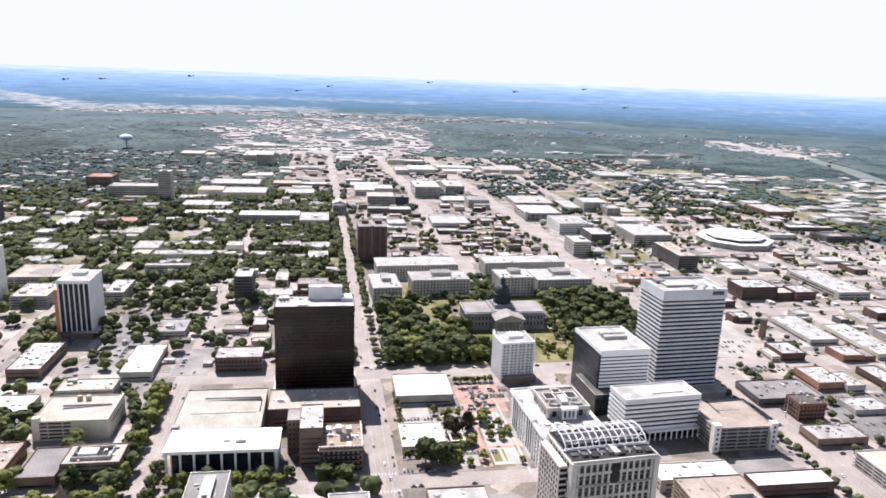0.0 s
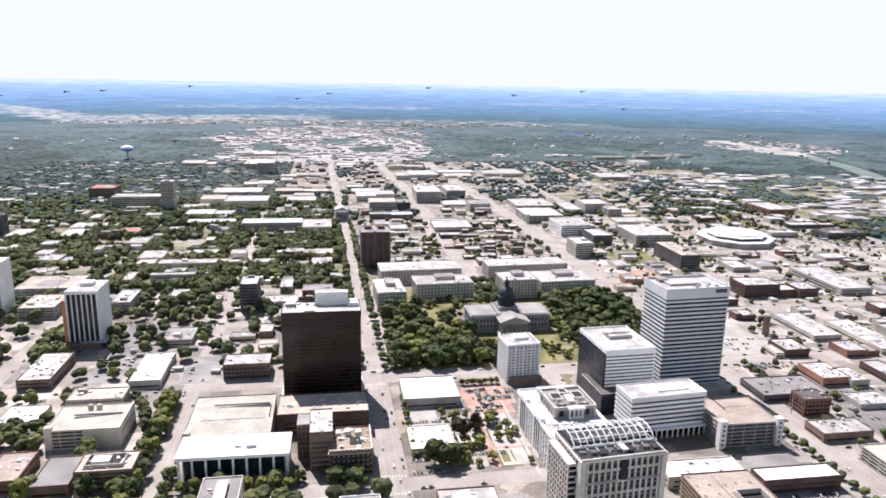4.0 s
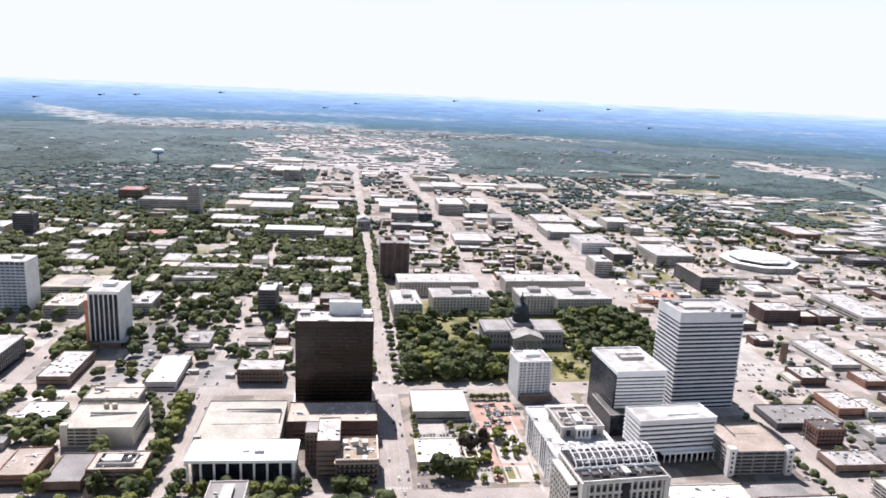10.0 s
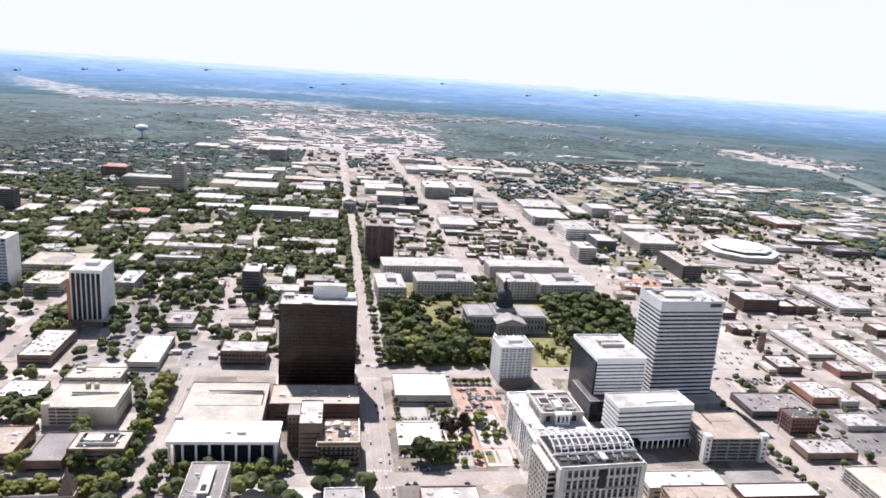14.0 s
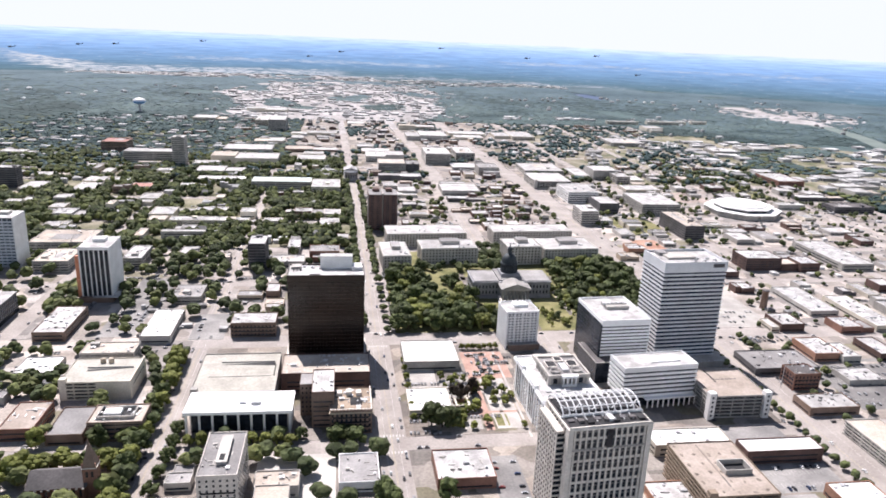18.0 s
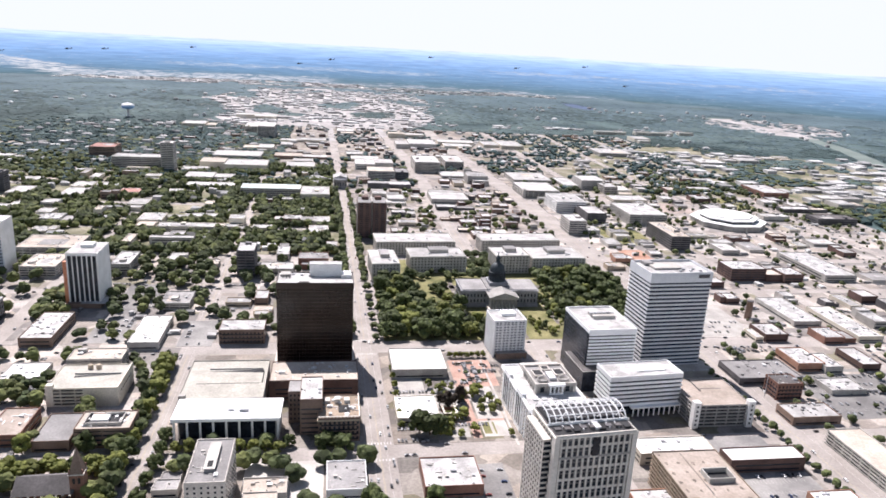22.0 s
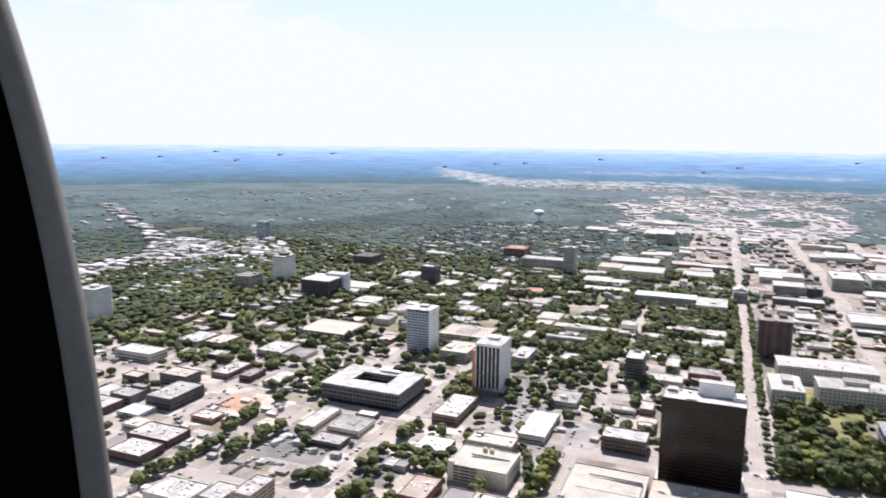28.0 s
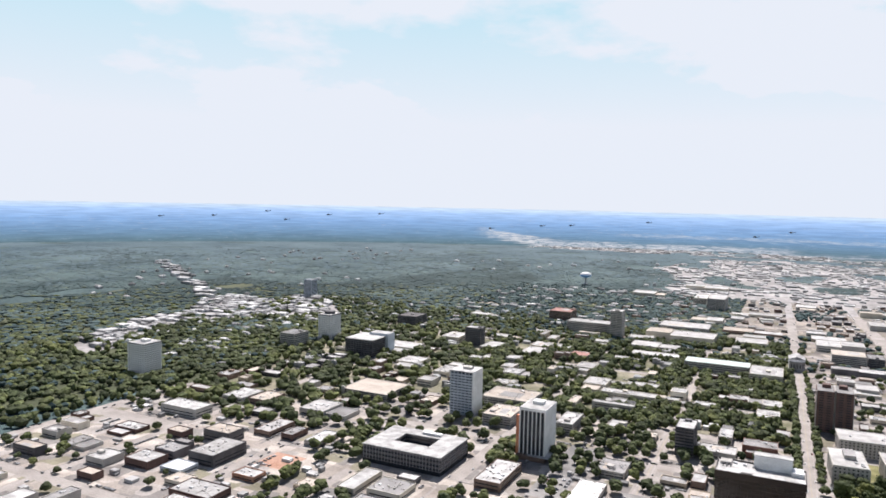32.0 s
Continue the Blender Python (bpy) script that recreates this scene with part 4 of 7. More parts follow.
for k in range(9):
    slab("terrace_screen", ("darkwall", "darkroof", "void")[k % 3], b, -24.6 + k * 6.1, -10.6 - (k * 7 % 3) * 1.6, 70.8, 4.4, 3.2, 0.9 + (k * 5 % 3) * 0.4)
slab("side_wing", "glass", b, -31, 3, 0, 6, 28, 64)
for k in range(16):
    slab("side_wing_band", "stone", b, -31, 3, 3 + k * 3.8, 6.8, 29, 1.1)
for k in range(9):
    slab("side_wing_pier", "stone", b, -34.2, -11 + k * 3.5, 0, 0.8, 1.1, 64)
slab("side_wing_top", "stone", b, -31, 3, 63.6, 7.4, 29.6, 1.6)
for k in range(7):
    slab("plant_pipe", "metal", b, -20 + k * 6.4, -9.4, 70.8, 0.6, 9, 0.8)
slab("plant_box", "metal", b, 3, -11, 70.8, 4.2, 7, 1.8)
slab("centre_recess", "glass", b, 0, -18.9, 55.5, 4.6, 0.5, 13.3, "dark glazed recess below the roof")
slab("frieze_band", "greystone", b, -15.5, -18.7, 54.6, 24, 0.5, 1.6)
slab("frieze_band", "greystone", b, 15.5, -18.7, 54.6, 24, 0.5, 1.6)
slab("terrace_rail", "crownstone", b, 0, -18.6, 70.3, 58, 0.8, 1.1)
slab("roof_edge", "steel_white", b, 0, -5.6, 70.7, 60, 0.6, 1.2)


def tube(bm, pts, r):
    """A four-sided bar along a row of points."""
    prev = None
    for i, p in enumerate(pts):
        q = pts[min(i + 1, len(pts) - 1)] - pts[max(i - 1, 0)]
        q.normalize()
        side = q.cross(Vector((0.3, 0.2, 0.93))).normalized()
        up = side.cross(q)
        ring = [bm.verts.new(p + r * (side * a + up * c)) for a, c in ((1, 1), (-1, 1), (-1, -1), (1, -1))]
        if prev:
            for k in range(4):
                bm.faces.new((prev[k], prev[(k + 1) % 4], ring[(k + 1) % 4], ring[k]))
        prev = ring
    return bm


for k in range(13):
    x = -28 + k * 56 / 12
    pts = [Vector((x, 6.5 - 12.5 * math.cos(a), 70.7 + 6.8 * math.sin(a))) for a in [math.pi * q / 12 for q in range(13)]]
    part("crown_rib", tube(bmesh.new(), pts, 0.3), "steel_white", b)
for q in range(1, 12, 2):
    a = math.pi * q / 12
    pts = [Vector((x, 6.5 - 12.5 * math.cos(a), 70.7 + 6.8 * math.sin(a))) for x in (-29, 0, 29)]
    part("crown_purlin", tube(bmesh.new(), pts, 0.24), "steel_white", b)
for k in range(8):
    x0, x1 = -28 + k * 7, -21 + k * 7
    for q in (2, 5, 8):
        a0, a1 = math.pi * q / 12, math.pi * (q + 2) / 12
        pts = [Vector((x0 if k % 2 else x1, 6.5 - 12.5 * math.cos(a0), 70.7 + 6.8 * math.sin(a0))), Vector((x1 if k % 2 else x0, 6.5 - 12.5 * math.cos(a1), 70.7 + 6.8 * math.sin(a1)))]
        part("crown_brace", tube(bmesh.new(), pts, 0.15), "steel_white", b)
for k in range(3):
    slab("low_annexe", "whitewall", b, -33 + k * 1.5, -20 - k * 3, 0, 7, 7, 14 - k * 4)

# white balconied tower in front of the capitol
claim(158, 602, 196, 640)
b = thing("apartment_tower", 173, 621, 0.2, 4, "slim white apartment tower with stacked balconies", "tower")
slab("window_wall", "blueglass", b, 0, 0, 0, 29.6, 26.6, 36)
for k in range(12):
    slab("balcony_slab", "brightpanel", b, 0, 0, 3 + k * 2.85, 31.2, 28.2, 0.5)
for k in range(11):
    slab("balcony_front", "steel_white", b, 0, 0, 3.5 + k * 2.85, 30.6, 27.6, 1.1)
for k in range(9):
    x = -15.4 + k * 3.85
    slab("fin", "brightpanel", b, x, -14.2, 0, 1.5 if k % 2 == 0 else 0.6, 1.5, 37)
for k in range(7):
    y = -13.5 + k * 4.5
    slab("fin", "brightpanel", b, -15.7, y, 0, 1.4, 1.6 if k % 2 == 0 else 0.6, 37)
slab("side_wall", "brightpanel", b, 15.6, 0, 0, 1.2, 28, 37)
w_ = part("crown_wall", wall_shell(32.6, 29.6, 2, 0.5, 1.2), "brightpanel", b)
w_.location.z = 36.5
slab("roof", "whiteroof", b, 0, 0, 37.0, 31, 28, 0.4)
slab("penthouse", "brightpanel", b, 2, 3, 37.4, 14, 9, 3)
slab("podium", "brick", b, 2, -16, 0, 30, 8, 6)
slab("podium_roof", "greyroof", b, 2, -16, 6, 30.6, 8.6, 0.5)

# ---- the capitol ----
claim(150, 712, 243, 790)
b = thing("capitol", 196.5, 764, 0.2, 0, "grey granite capitol with pedimented portico and dark copper dome", "capitol")
slab("plinth", "granite", b, 0, 0, 0, 92, 44, 3.5)
for sgn in (-1, 1):
    slab("wing", "granite", b, sgn * 30, 0, 3.5, 31, 40, 15)
    slab("wing_cornice", "granite", b, sgn * 30, 0, 18.5, 33, 42, 1.2)
    slab("wing_roof", "greyroof", b, sgn * 30, 0, 19.7, 29, 38, 1.0)
    for f in range(2):
        for k in range(7):
            slab("window", "glass", b, sgn * 30 - 12 + k * 4, -20.05, 5.5 + f * 6.5, 1.5, 0.4, 3.4)
        for k in range(8):
            slab("window", "glass", b, sgn * 45.6, -15 + k * 4.3, 5.5 + f * 6.5, 0.4, 1.5, 3.4)
slab("centre_block", "granite", b, 0, 0, 3.5, 30, 48, 17)
slab("centre_roof", "greyroof", b, 0, 2, 20.5, 30, 42, 1.0)
slab("portico_floor", "stone", b, 0, -33, 0, 34, 18, 4.5)
for k in range(9):
    slab("portico_step", "stone", b, 0, -43 - k * 0.9, 0, 30 - k * 0.2, 0.9, 4.5 - k * 0.48)
col = bmesh.new()
bmesh.ops.create_cone(col, segments=14, radius1=0.95, radius2=0.78, depth=11.5, cap_ends=True, matrix=Matrix.Translation((0, 0, 5.75)))
bmesh.ops.create_cone(col, segments=14, radius1=0.9, radius2=1.3, depth=1.2, cap_ends=True, matrix=Matrix.Translation((0, 0, 11.4)))
col_me = mesh_of("column", col, "greystone")
for k in range(8):
    for row in (-40, -34):
        o = new("column", col_me)
        o.parent, o.location = b, (-14.7 + k * 4.2, row, 4.5)
slab("entablature", "greystone", b, 0, -33, 16.5, 33.5, 18, 2.2)
bm = bmesh.new()
pv = [bm.verts.new(c) for c in ((-17.4, -42.5, 18.7), (17.4, -42.5, 18.7), (0, -42.5, 24.6), (-17.4, -18, 18.7), (17.4, -18, 18.7), (0, -18, 24.6))]
for f in ((0, 1, 2), (5, 4, 3), (0, 2, 5, 3), (2, 1, 4, 5), (1, 0, 3, 4)):
    bm.faces.new([pv[i] for i in f])
part("pediment", bm, "greystone", b)


slab("dome_base", "granite", b, 0, 2, 20.5, 22, 22, 5.0)
o = part("dome_drum", lathe([(10.2, 0), (10.2, 1.2), (8.8, 1.2), (8.8, 9.5), (10.0, 9.5), (10.0, 11)]), "copper", b)
o.location = (0, 2, 25.4)
for k in range(18):
    a = 2 * math.pi * k / 18
    slab("drum_column", "copper", b, 9.5 * math.cos(a), 2 + 9.5 * math.sin(a), 26.6, 0.8, 0.8, 8.3)
o = part("dome_shell", lathe([(8.8, 0), (8.8, 1.5)] + [(8.8 * math.cos(a), 1.5 + 9.5 * math.sin(a)) for a in [math.pi / 2 * q / 9 for q in range(1, 9)]] + [(2.6, 11)]), "copper", b)
o.location = (0, 2, 36.4)
o = part("lantern", lathe([(3.2, 0), (3.2, 0.6), (2.4, 0.6), (2.4, 5.0), (3.1, 5.0), (2.8, 6.0), (1.6, 7.8), (0.5, 9.0), (0.3, 12)], 14), "copper", b)
o.location = (0, 2, 47.0)

# ---- state offices round the capitol ----
def stone_office(label, x0, x1, y0, y1, h, wall="officestone", attic=True):
    claim(x0, y0, x1, y1)
    w, d = x1 - x0, y1 - y0
    b = thing("state_office", (x0 + x1) / 2, (y0 + y1) / 2, 0.2, 3, label, "building", "state offices round the capitol")
    slab("window_wall", "glass", b, 0, 0, 0, w - 1.2, d - 1.2, h - 1)
    n = max(3, round(h / 4.2))
    for k in range(n):
        slab("floor_band", wall, b, 0, 0, k * (h - 2) / n, w, d, (h - 2) / n * 0.5)
    piers(b, w, d, h - 2, wall, max(4, int(w / 4.2)), max(3, int(d / 5)), 2.3, 0.35)
    slab("cornice", wall, b, 0, 0, h - 2, w + 1.6, d + 1.6, 1.3)
    o = part("parapet", wall_shell(w + 0.6, d + 0.6, 1.0, 0.5, 0.7), wall, b)
    o.location.z = h - 0.7
    slab("roof", "palegreyroof", b, 0, 0, h - 0.7, w - 0.4, d - 0.4, 0.35)
    if attic:
        slab("attic", wall, b, w * 0.05, d * 0.12, h - 0.4, w * 0.34, d * 0.36, 4.2)
        slab("attic_roof", "greyroof", b, w * 0.05, d * 0.12, h + 3.8, w * 0.36, d * 0.4, 0.5)
    rng = random.Random(int(x0))
    for k in range(4):
        o = new("roof_unit", UNIT)
        o.parent, o.location = b, (rng.uniform(-0.4, 0.4) * w, rng.uniform(-0.4, -0.1) * d, h - 0.35)
        o.scale = (3, 2.4, 1.6)


stone_office("narrow grey stone office with roof plant", 52, 86, 838, 900, 22)
stone_office("columned grey stone office with a raised attic", 104, 178, 870, 912, 22)
stone_office("long brown-grey stone office with a flat roof", 64, 176, 948, 994, 20, "officestone", False)
stone_office("long grey stone office with a white roof", 218, 336, 961, 1000, 20, "officestone", False)
stone_office("square pale stone office with a ring-shaped roof light", 218, 263, 867, 908, 25)
stone_office("square grey stone office with a white roof", 268, 342, 867, 920, 22, "officestone")

# ---- other towers and named blocks ----
claim(50, 1034, 92, 1078)
b = thing("apartment_tower", 63, 1056, 0.2, 0, "twin dark red-brown brick apartment tower", "tower")
b.scale = (1.11, 1, 1.1)
for sgn in (-1, 1):
    slab("shaft", "darkbrick", b, sgn * 10.4, 0, 0, 18.6, 40, 50)
    slab("shaft_roof", "greyroof", b, sgn * 10.4, 0, 50, 17.6, 39, 0.4)
    for k in range(16):
        for q in range(2):
            slab("window_band", "glass", b, sgn * 10.4 - 4 + q * 8, -20.05, 2 + k * 3.0, 4.6, 0.3, 1.2)
slab("joint", "concrete", b, 0, 1, 0, 2.4, 36, 51.5)
for sgn in (-1, 1):
    slab("edge_fin", "concrete", b, sgn * 19.8, -19.8, 0, 0.8, 1.0, 50)
    slab("lift_house", "darkbrick", b, sgn * 9, 6, 50.4, 9, 12, 4)

claim(-273, 744, -242, 794)
b = thing("office_tower", -258.5, 769, 0.2, 0, "white office tower with dark vertical window stripes", "tower")
b.scale = (1.15, 1, 1.07)
slab("window_wall", "glass", b, 0, 0, 5, 25, 41, 49)
for k in range(7):
    x = -12.9 + k * 4.3
    slab("pier", "whitewall", b, x, -20.9, 5, 0.9, 1.2, 49)
    slab("pier", "whitewall", b, x, 20.9, 5, 1.5, 1.4, 49)
for sgn in (-1, 1):
    slab("side_wall", "whitewall", b, sgn * 13.1, 0, 0, 1.2, 42.6, 54)
slab("crown", "whitewall", b, 0, 0, 53.2, 27.6, 43.4, 2.8)
slab("roof", "whiteroof", b, 0, 0, 56, 26.4, 42.2, 0.3)
slab("penthouse", "whitewall", b, 0, 4, 56.3, 11, 12, 3.4)
slab("base", "brick", b, 0, -2, 0, 30, 50, 5)
slab("hoist_hoarding", "hoist_orange", b, -15.4, -19, 0, 3.2, 4, 47, "orange builders' hoist on the tower's side")
slab("base_roof", "whiteroof", b, 8, -2, 5, 22, 50, 0.4)
for k in range(14):
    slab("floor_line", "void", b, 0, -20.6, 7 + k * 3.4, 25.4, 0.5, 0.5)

claim(-421, 862, -384, 900)
block_tower = thing("office_tower", -402, 881, 0.2, 0, "pale blue-grey slab tower with a white roof", "tower")
block_tower.scale = (1, 1, 1.12)
slab("window_wall", "blueglass", block_tower, 0, 0, 0, 33, 33, 53)
for k in range(15):
    slab("floor_band", "bluewall", block_tower, 0, 0, k * 3.5, 34, 34, 2.0)
slab("end_wall", "whitewall", block_tower, 17, 0, 0, 1.2, 34.6, 55)
slab("roof", "whiteroof", block_tower, 0, 0, 54, 35, 35, 1.0)
slab("penthouse", "concrete", block_tower, 2, 2, 55, 12, 10, 3)
piers(block_tower, 34, 34, 54, "bluewall", 6, 6, 0.9, 0.2)

claim(-762, 1094, -700, 1160)
b = thing("office_building", -723, 1132, 0.2, 0, "dark glass office block with a white roof", "building")
slab("window_wall", "glass", b, 0, 0, 0, 59, 62, 31)
for k in range(8):
    slab("floor_band", "darkwall", b, 0, 0, k * 3.9, 60, 63, 1.5)
piers(b, 60, 63, 31, "darkwall", 10, 10, 0.8, 0.2)
slab("crown", "concrete", b, 0, 0, 31, 61, 64, 1.6)
slab("roof", "whiteroof", b, 0, 0, 32.6, 59, 62, 0.3)
slab("rear_wing", "bluewall", b, 14, 30, 0, 42, 26, 37)
slab("rear_wing_roof", "whiteroof", b, 14, 30, 37, 41, 25, 0.4)

claim(-886, 1190, -850, 1236)
b = thing("office_tower", -868, 1213, 0.2, 0, "pale tower with a round roof pavilion", "tower")
b.scale = (1, 1, 1.09)
slab("window_wall", "blueglass", b, 0, 0, 0, 28, 38, 48)
for k in range(13):
    slab("floor_band", "whitewall", b, 0, 0, k * 3.6, 29, 39, 2.4)
piers(b, 29, 39, 48, "whitewall", 5, 7, 1.2, 0.3)
slab("roof", "whiteroof", b, 0, 0, 48, 30, 40, 0.9)
o = part("round_pavilion", lathe([(11, 0), (11, 3.4), (12.6, 3.6), (12.6, 4.6), (0.5, 5.2)], 24), "darkwall", b)
o.location.z = 48.9

claim(-980, 790, -936, 836)
b = thing("apartment_tower", -958.5, 812, 0.2, 0, "broad white apartment tower with balcony bands", "tower")
b.scale = (0.88, 0.88, 1.07)
slab("window_wall", "blueglass", b, 0, 0, 0, 40, 40, 48)
for k in range(15):
    slab("balcony_band", "whitewall", b, 0, 0, k * 3.2, 42, 42, 1.9)
piers(b, 42, 42, 49, "whitewall", 7, 7, 1.3, 0.3)
slab("roof", "whiteroof", b, 0, 0, 48.5, 42.5, 42.5, 1.0)
slab("penthouse", "whitewall", b, 2, 0, 49.5, 14, 12, 4)

# block with a courtyard
claim(-427, 648, -327, 722)
b = thing("courthouse", -377, 685, 0.2, 0, "broad white-roofed office block round a courtyard", "building")
for cx_, cy_, w, d in ((0, -24, 98, 24), (0, 27, 98, 18), (-36, 2, 26, 32), (36, 2, 26, 32)):
    slab("wing_wall", "darkwall", b, cx_, cy_, 0, w, d, 20)
    for k in range(3):
        slab("window_band", "glass", b, cx_, cy_, 5.6 + k * 4.8, w + 0.3, d + 0.3, 2.2)
    slab("wing_roof", "whiteroof", b, cx_, cy_, 20, w + 1.2, d + 1.2, 1.2)
slab("court_floor", "greyroof", b, 0, 2, 0, 46, 32, 9)
slab("base_glazing", "glass", b, 0, 0.5, 0, 98.6, 73.6, 4.5)
for k in range(25):
    slab("facade_fin", "granite", b, -48 + k * 4, -36.2, 4.5, 0.5, 0.8, 15.5)
for k in range(18):
    slab("facade_fin", "granite", b, 49.2, -34 + k * 4, 4.5, 0.8, 0.5, 15.5)
slab("court_roof", "tanroof", b, 0, 4, 9, 40, 24, 2.5)
slab("plant", "metal", b, 8, 27, 21.2, 24, 6, 2.6)

# columned museum with a white roof
claim(-116, 462, -33, 500)
b = thing("museum", -74, 479.5, 0.2, -1, "white-roofed museum with a tall columned loggia", "building")
b.scale = (0.965, 0.86, 1.2)
slab("hall", "concrete", b, 0, 3, 0, 74, 26, 15)
slab("glazing", "glass", b, 0, -10.1, 0.5, 72, 0.6, 14)
slab("roof_slab", "brightpanel", b, 0, 0, 15, 81, 36, 2)
for k in range(9):
    slab("column", "whitewall", b, -38.5 + k * 9.62, -16.6, 0, 1.5, 1.5, 15)
for k in range(4):
    slab("column", "whitewall", b, 38.5, -8 + k * 7.5, 0, 1.3, 1.3, 15)
slab("terrace", "paving", b, 0, -2, -0.15, 84, 38, 0.5)
o = new("roof_unit", UNIT)
o.parent, o.location, o.scale = b, (12, -4, 17), (7, 5, 2.2)
o = new("roof_unit", UNIT)
o.parent, o.location, o.scale = b, (2, -3, 17), (5, 3, 1.4)

# long parking deck with a ramp slot
claim(-118, 503, -51, 578)
b = block_building("long pale parking deck with a ramp slot in its roof", -84, 541, 65, 70, 15, "deck", "concrete", "paledeck", name="parking_deck")
# dark wedge laid on the roof for the shade of a ramp opening
bm = bmesh.new()
pv = [bm.verts.new(q) for q in ((-16, 14.6, 14.08), (29, 11.2, 14.08), (29, 17.2, 14.08), (-16, 14.6, 14.18), (29, 11.2, 14.18), (29, 17.2, 14.18))]
for f in ((2, 1, 0), (3, 4, 5), (0, 1, 4, 3), (1, 2, 5, 4), (2, 0, 3, 5)):
    bm.faces.new([pv[i] for i in f])
part("ramp_slot", bm, "void", b, "dark wedge painted for the shade in a ramp opening")
slab("ramp_slot", "void", b, 2, -8, 14.08, 50, 0.8, 0.1)
slab("ramp_slot", "void", b, 29.4, 3, 14.08, 1.0, 22, 0.1)
slab("ramp_floor", "paledeck", b, 8, 3, 14.08, 38, 12, 0.05)
slab("ramp_wall", "concrete", b, 6, 18, 14.05, 44, 0.4, 1.1)

b = block_building("long dark brick block with a white roof strip", -12, 547, 73, 37, 18, "whole", "darkbrick", "tanroof", 9)
b = block_building("tall brick hotel wing with white roof plant", -13, 492, 17, 38, 30, "whole", "brick", "whiteroof", 5)
windows(b, 17, 38, 30, 5, 9, 7, sides="lr")
slab("side_wing", "brick", b, -13, 8, 0, 10, 18, 27)
slab("side_wing_roof", "greyroof", b, -13, 8, 27, 9.4, 17.4, 0.4)
for f in range(6):
    for k in range(3):
        slab("window", "glass", b, -16 + k * 3, -1.1, 3 + f * 4, 1.2, 0.2, 1.7)
b = block_building("classical brick office with a balustraded roof", 8, 480, 31, 36, 20, "whole", "brick", "decktan", 14)
windows(b, 31, 36, 20, 9, 9, 4, ww=1.6, wh=2.6)
slab("cornice", "tanwall", b, 0, 0, 17.2, 32.6, 37.6, 1.0)
slab("light_court", "void", b, 4, -3, 19.15, 9, 12, 0.06)
for k in range(12):
    slab("baluster_block", "stone", b, -14.4 + k * 2.6, -18.2, 20, 0.9, 0.7, 0.9)
    slab("baluster_block", "stone", b, 15.1, -16 + k * 2.9, 20, 0.7, 0.9, 0.9)
slab("parapet_rail", "stone", b, 0, -18.2, 20.9, 31, 0.8, 0.3)
slab("parapet_rail", "stone", b, 15.1, 0, 20.9, 0.8, 36, 0.3)
for k in range(3):
    slab("roof_lantern", "stone", b, -9 + k * 7.5, 8, 19.15, 4.2, 5.5, 2.6 + (k % 2))
b = block_building("white apartment slab with small dark windows", -73, 390, 24, 49, 34, "whole", "stone", "greyroof", 1)
windows(b, 24, 49, 34, 6, 12, 9, ww=1.3, wh=1.5)
slab("roof_plant", "greyroof", b, 1, 2, 33.2, 6, 30, 2.4)
slab("roof_plant_rim", "concrete", b, 1, 2, 35.6, 7, 31, 0.3)
slab("roof_vent", "void", b, 1, -8, 35.9, 3, 6, 0.4)
b = block_building("grey parking deck with solid end and two roof tanks", -193, 548, 54, 44, 16, "deck", "cream", "paledeck", name="parking_deck")
slab("end_wall", "cream", b, 14, -22.2, 0, 26, 1.2, 16.6)
slab("end_wall", "cream", b, 26.9, 0, 0, 1.2, 45, 16.6)
# another dark wedge on the roof in place of a shaded ramp opening
bm = bmesh.new()
pv = [bm.verts.new(q) for q in ((22, 3.4, 15.12), (-12, 2.0, 15.12), (-12, -1.6, 15.12), (22, 3.4, 15.2), (-12, 2.0, 15.2), (-12, -1.6, 15.2))]
for f in ((2, 1, 0), (3, 4, 5), (0, 1, 4, 3), (1, 2, 5, 4), (2, 0, 3, 5)):
    bm.faces.new([pv[q] for q in f])
part("ramp_slot", bm, "void", b, "dark wedge painted for the shade in a ramp opening")
slab("ramp_wall", "concrete", b, 5, 4.4, 15.1, 36, 0.5, 1.3)
for k in range(7):
    slab("window", "glass", b, 27.55, -14 + k * 4.7, 9.5, 0.2, 2.0, 1.6)
for k in range(2):
    o = part("roof_tank", lathe([(2.2, 0), (2.2, 3.2), (1.6, 3.8), (0.2, 4.0)], 16), "tanwall", b)
    o.location = (-4 + k * 6.5, 15, 15.1)
b = block_building("low brown office with roof plant in a well", -160, 476, 38, 26, 16, "band", "brick", "tanroof", 5)
slab("roof_well", "void", b, -1, 0, 15.2, 24, 14, 0.15)
for wx, wy, ww_, wd in ((-1, -7.4, 25.6, 0.8), (-1, 7.4, 25.6, 0.8), (-13.4, 0, 0.8, 14), (11.4, 0, 0.8, 14)):
    slab("roof_well_wall", "concrete", b, wx, wy, 15.2, ww_, wd, 2.4)
slab("roof_plant", "whitewall", b, -4, 0, 15.4, 12, 8, 2.6)
block_building("low theatre with a broad white roof", 81.5, 587, 50, 46, 9, "whole", "concrete", "whitewall", 0)
block_building("brick shop with a white roof beside a car park", 84, 405, 40, 35, 9, "whole", "redbrick", "whiteroof", 3)
b = block_building("square brown brick building with white roof", -84, 658, 43, 27, 15, "whole", "brick", "whiteroof", 1)
windows(b, 43, 27, 15, 12, 7, 3, ww=1.5, wh=2.4)
block_building("long low building with half-grey, half-white roof", -173, 667, 28, 68, 8, "whole", "concrete", "whitewall", 1)
block_building("long low building with dirty white roof", -270, 674, 29, 66, 10, "whole", "brick", "whiteroof", 9)
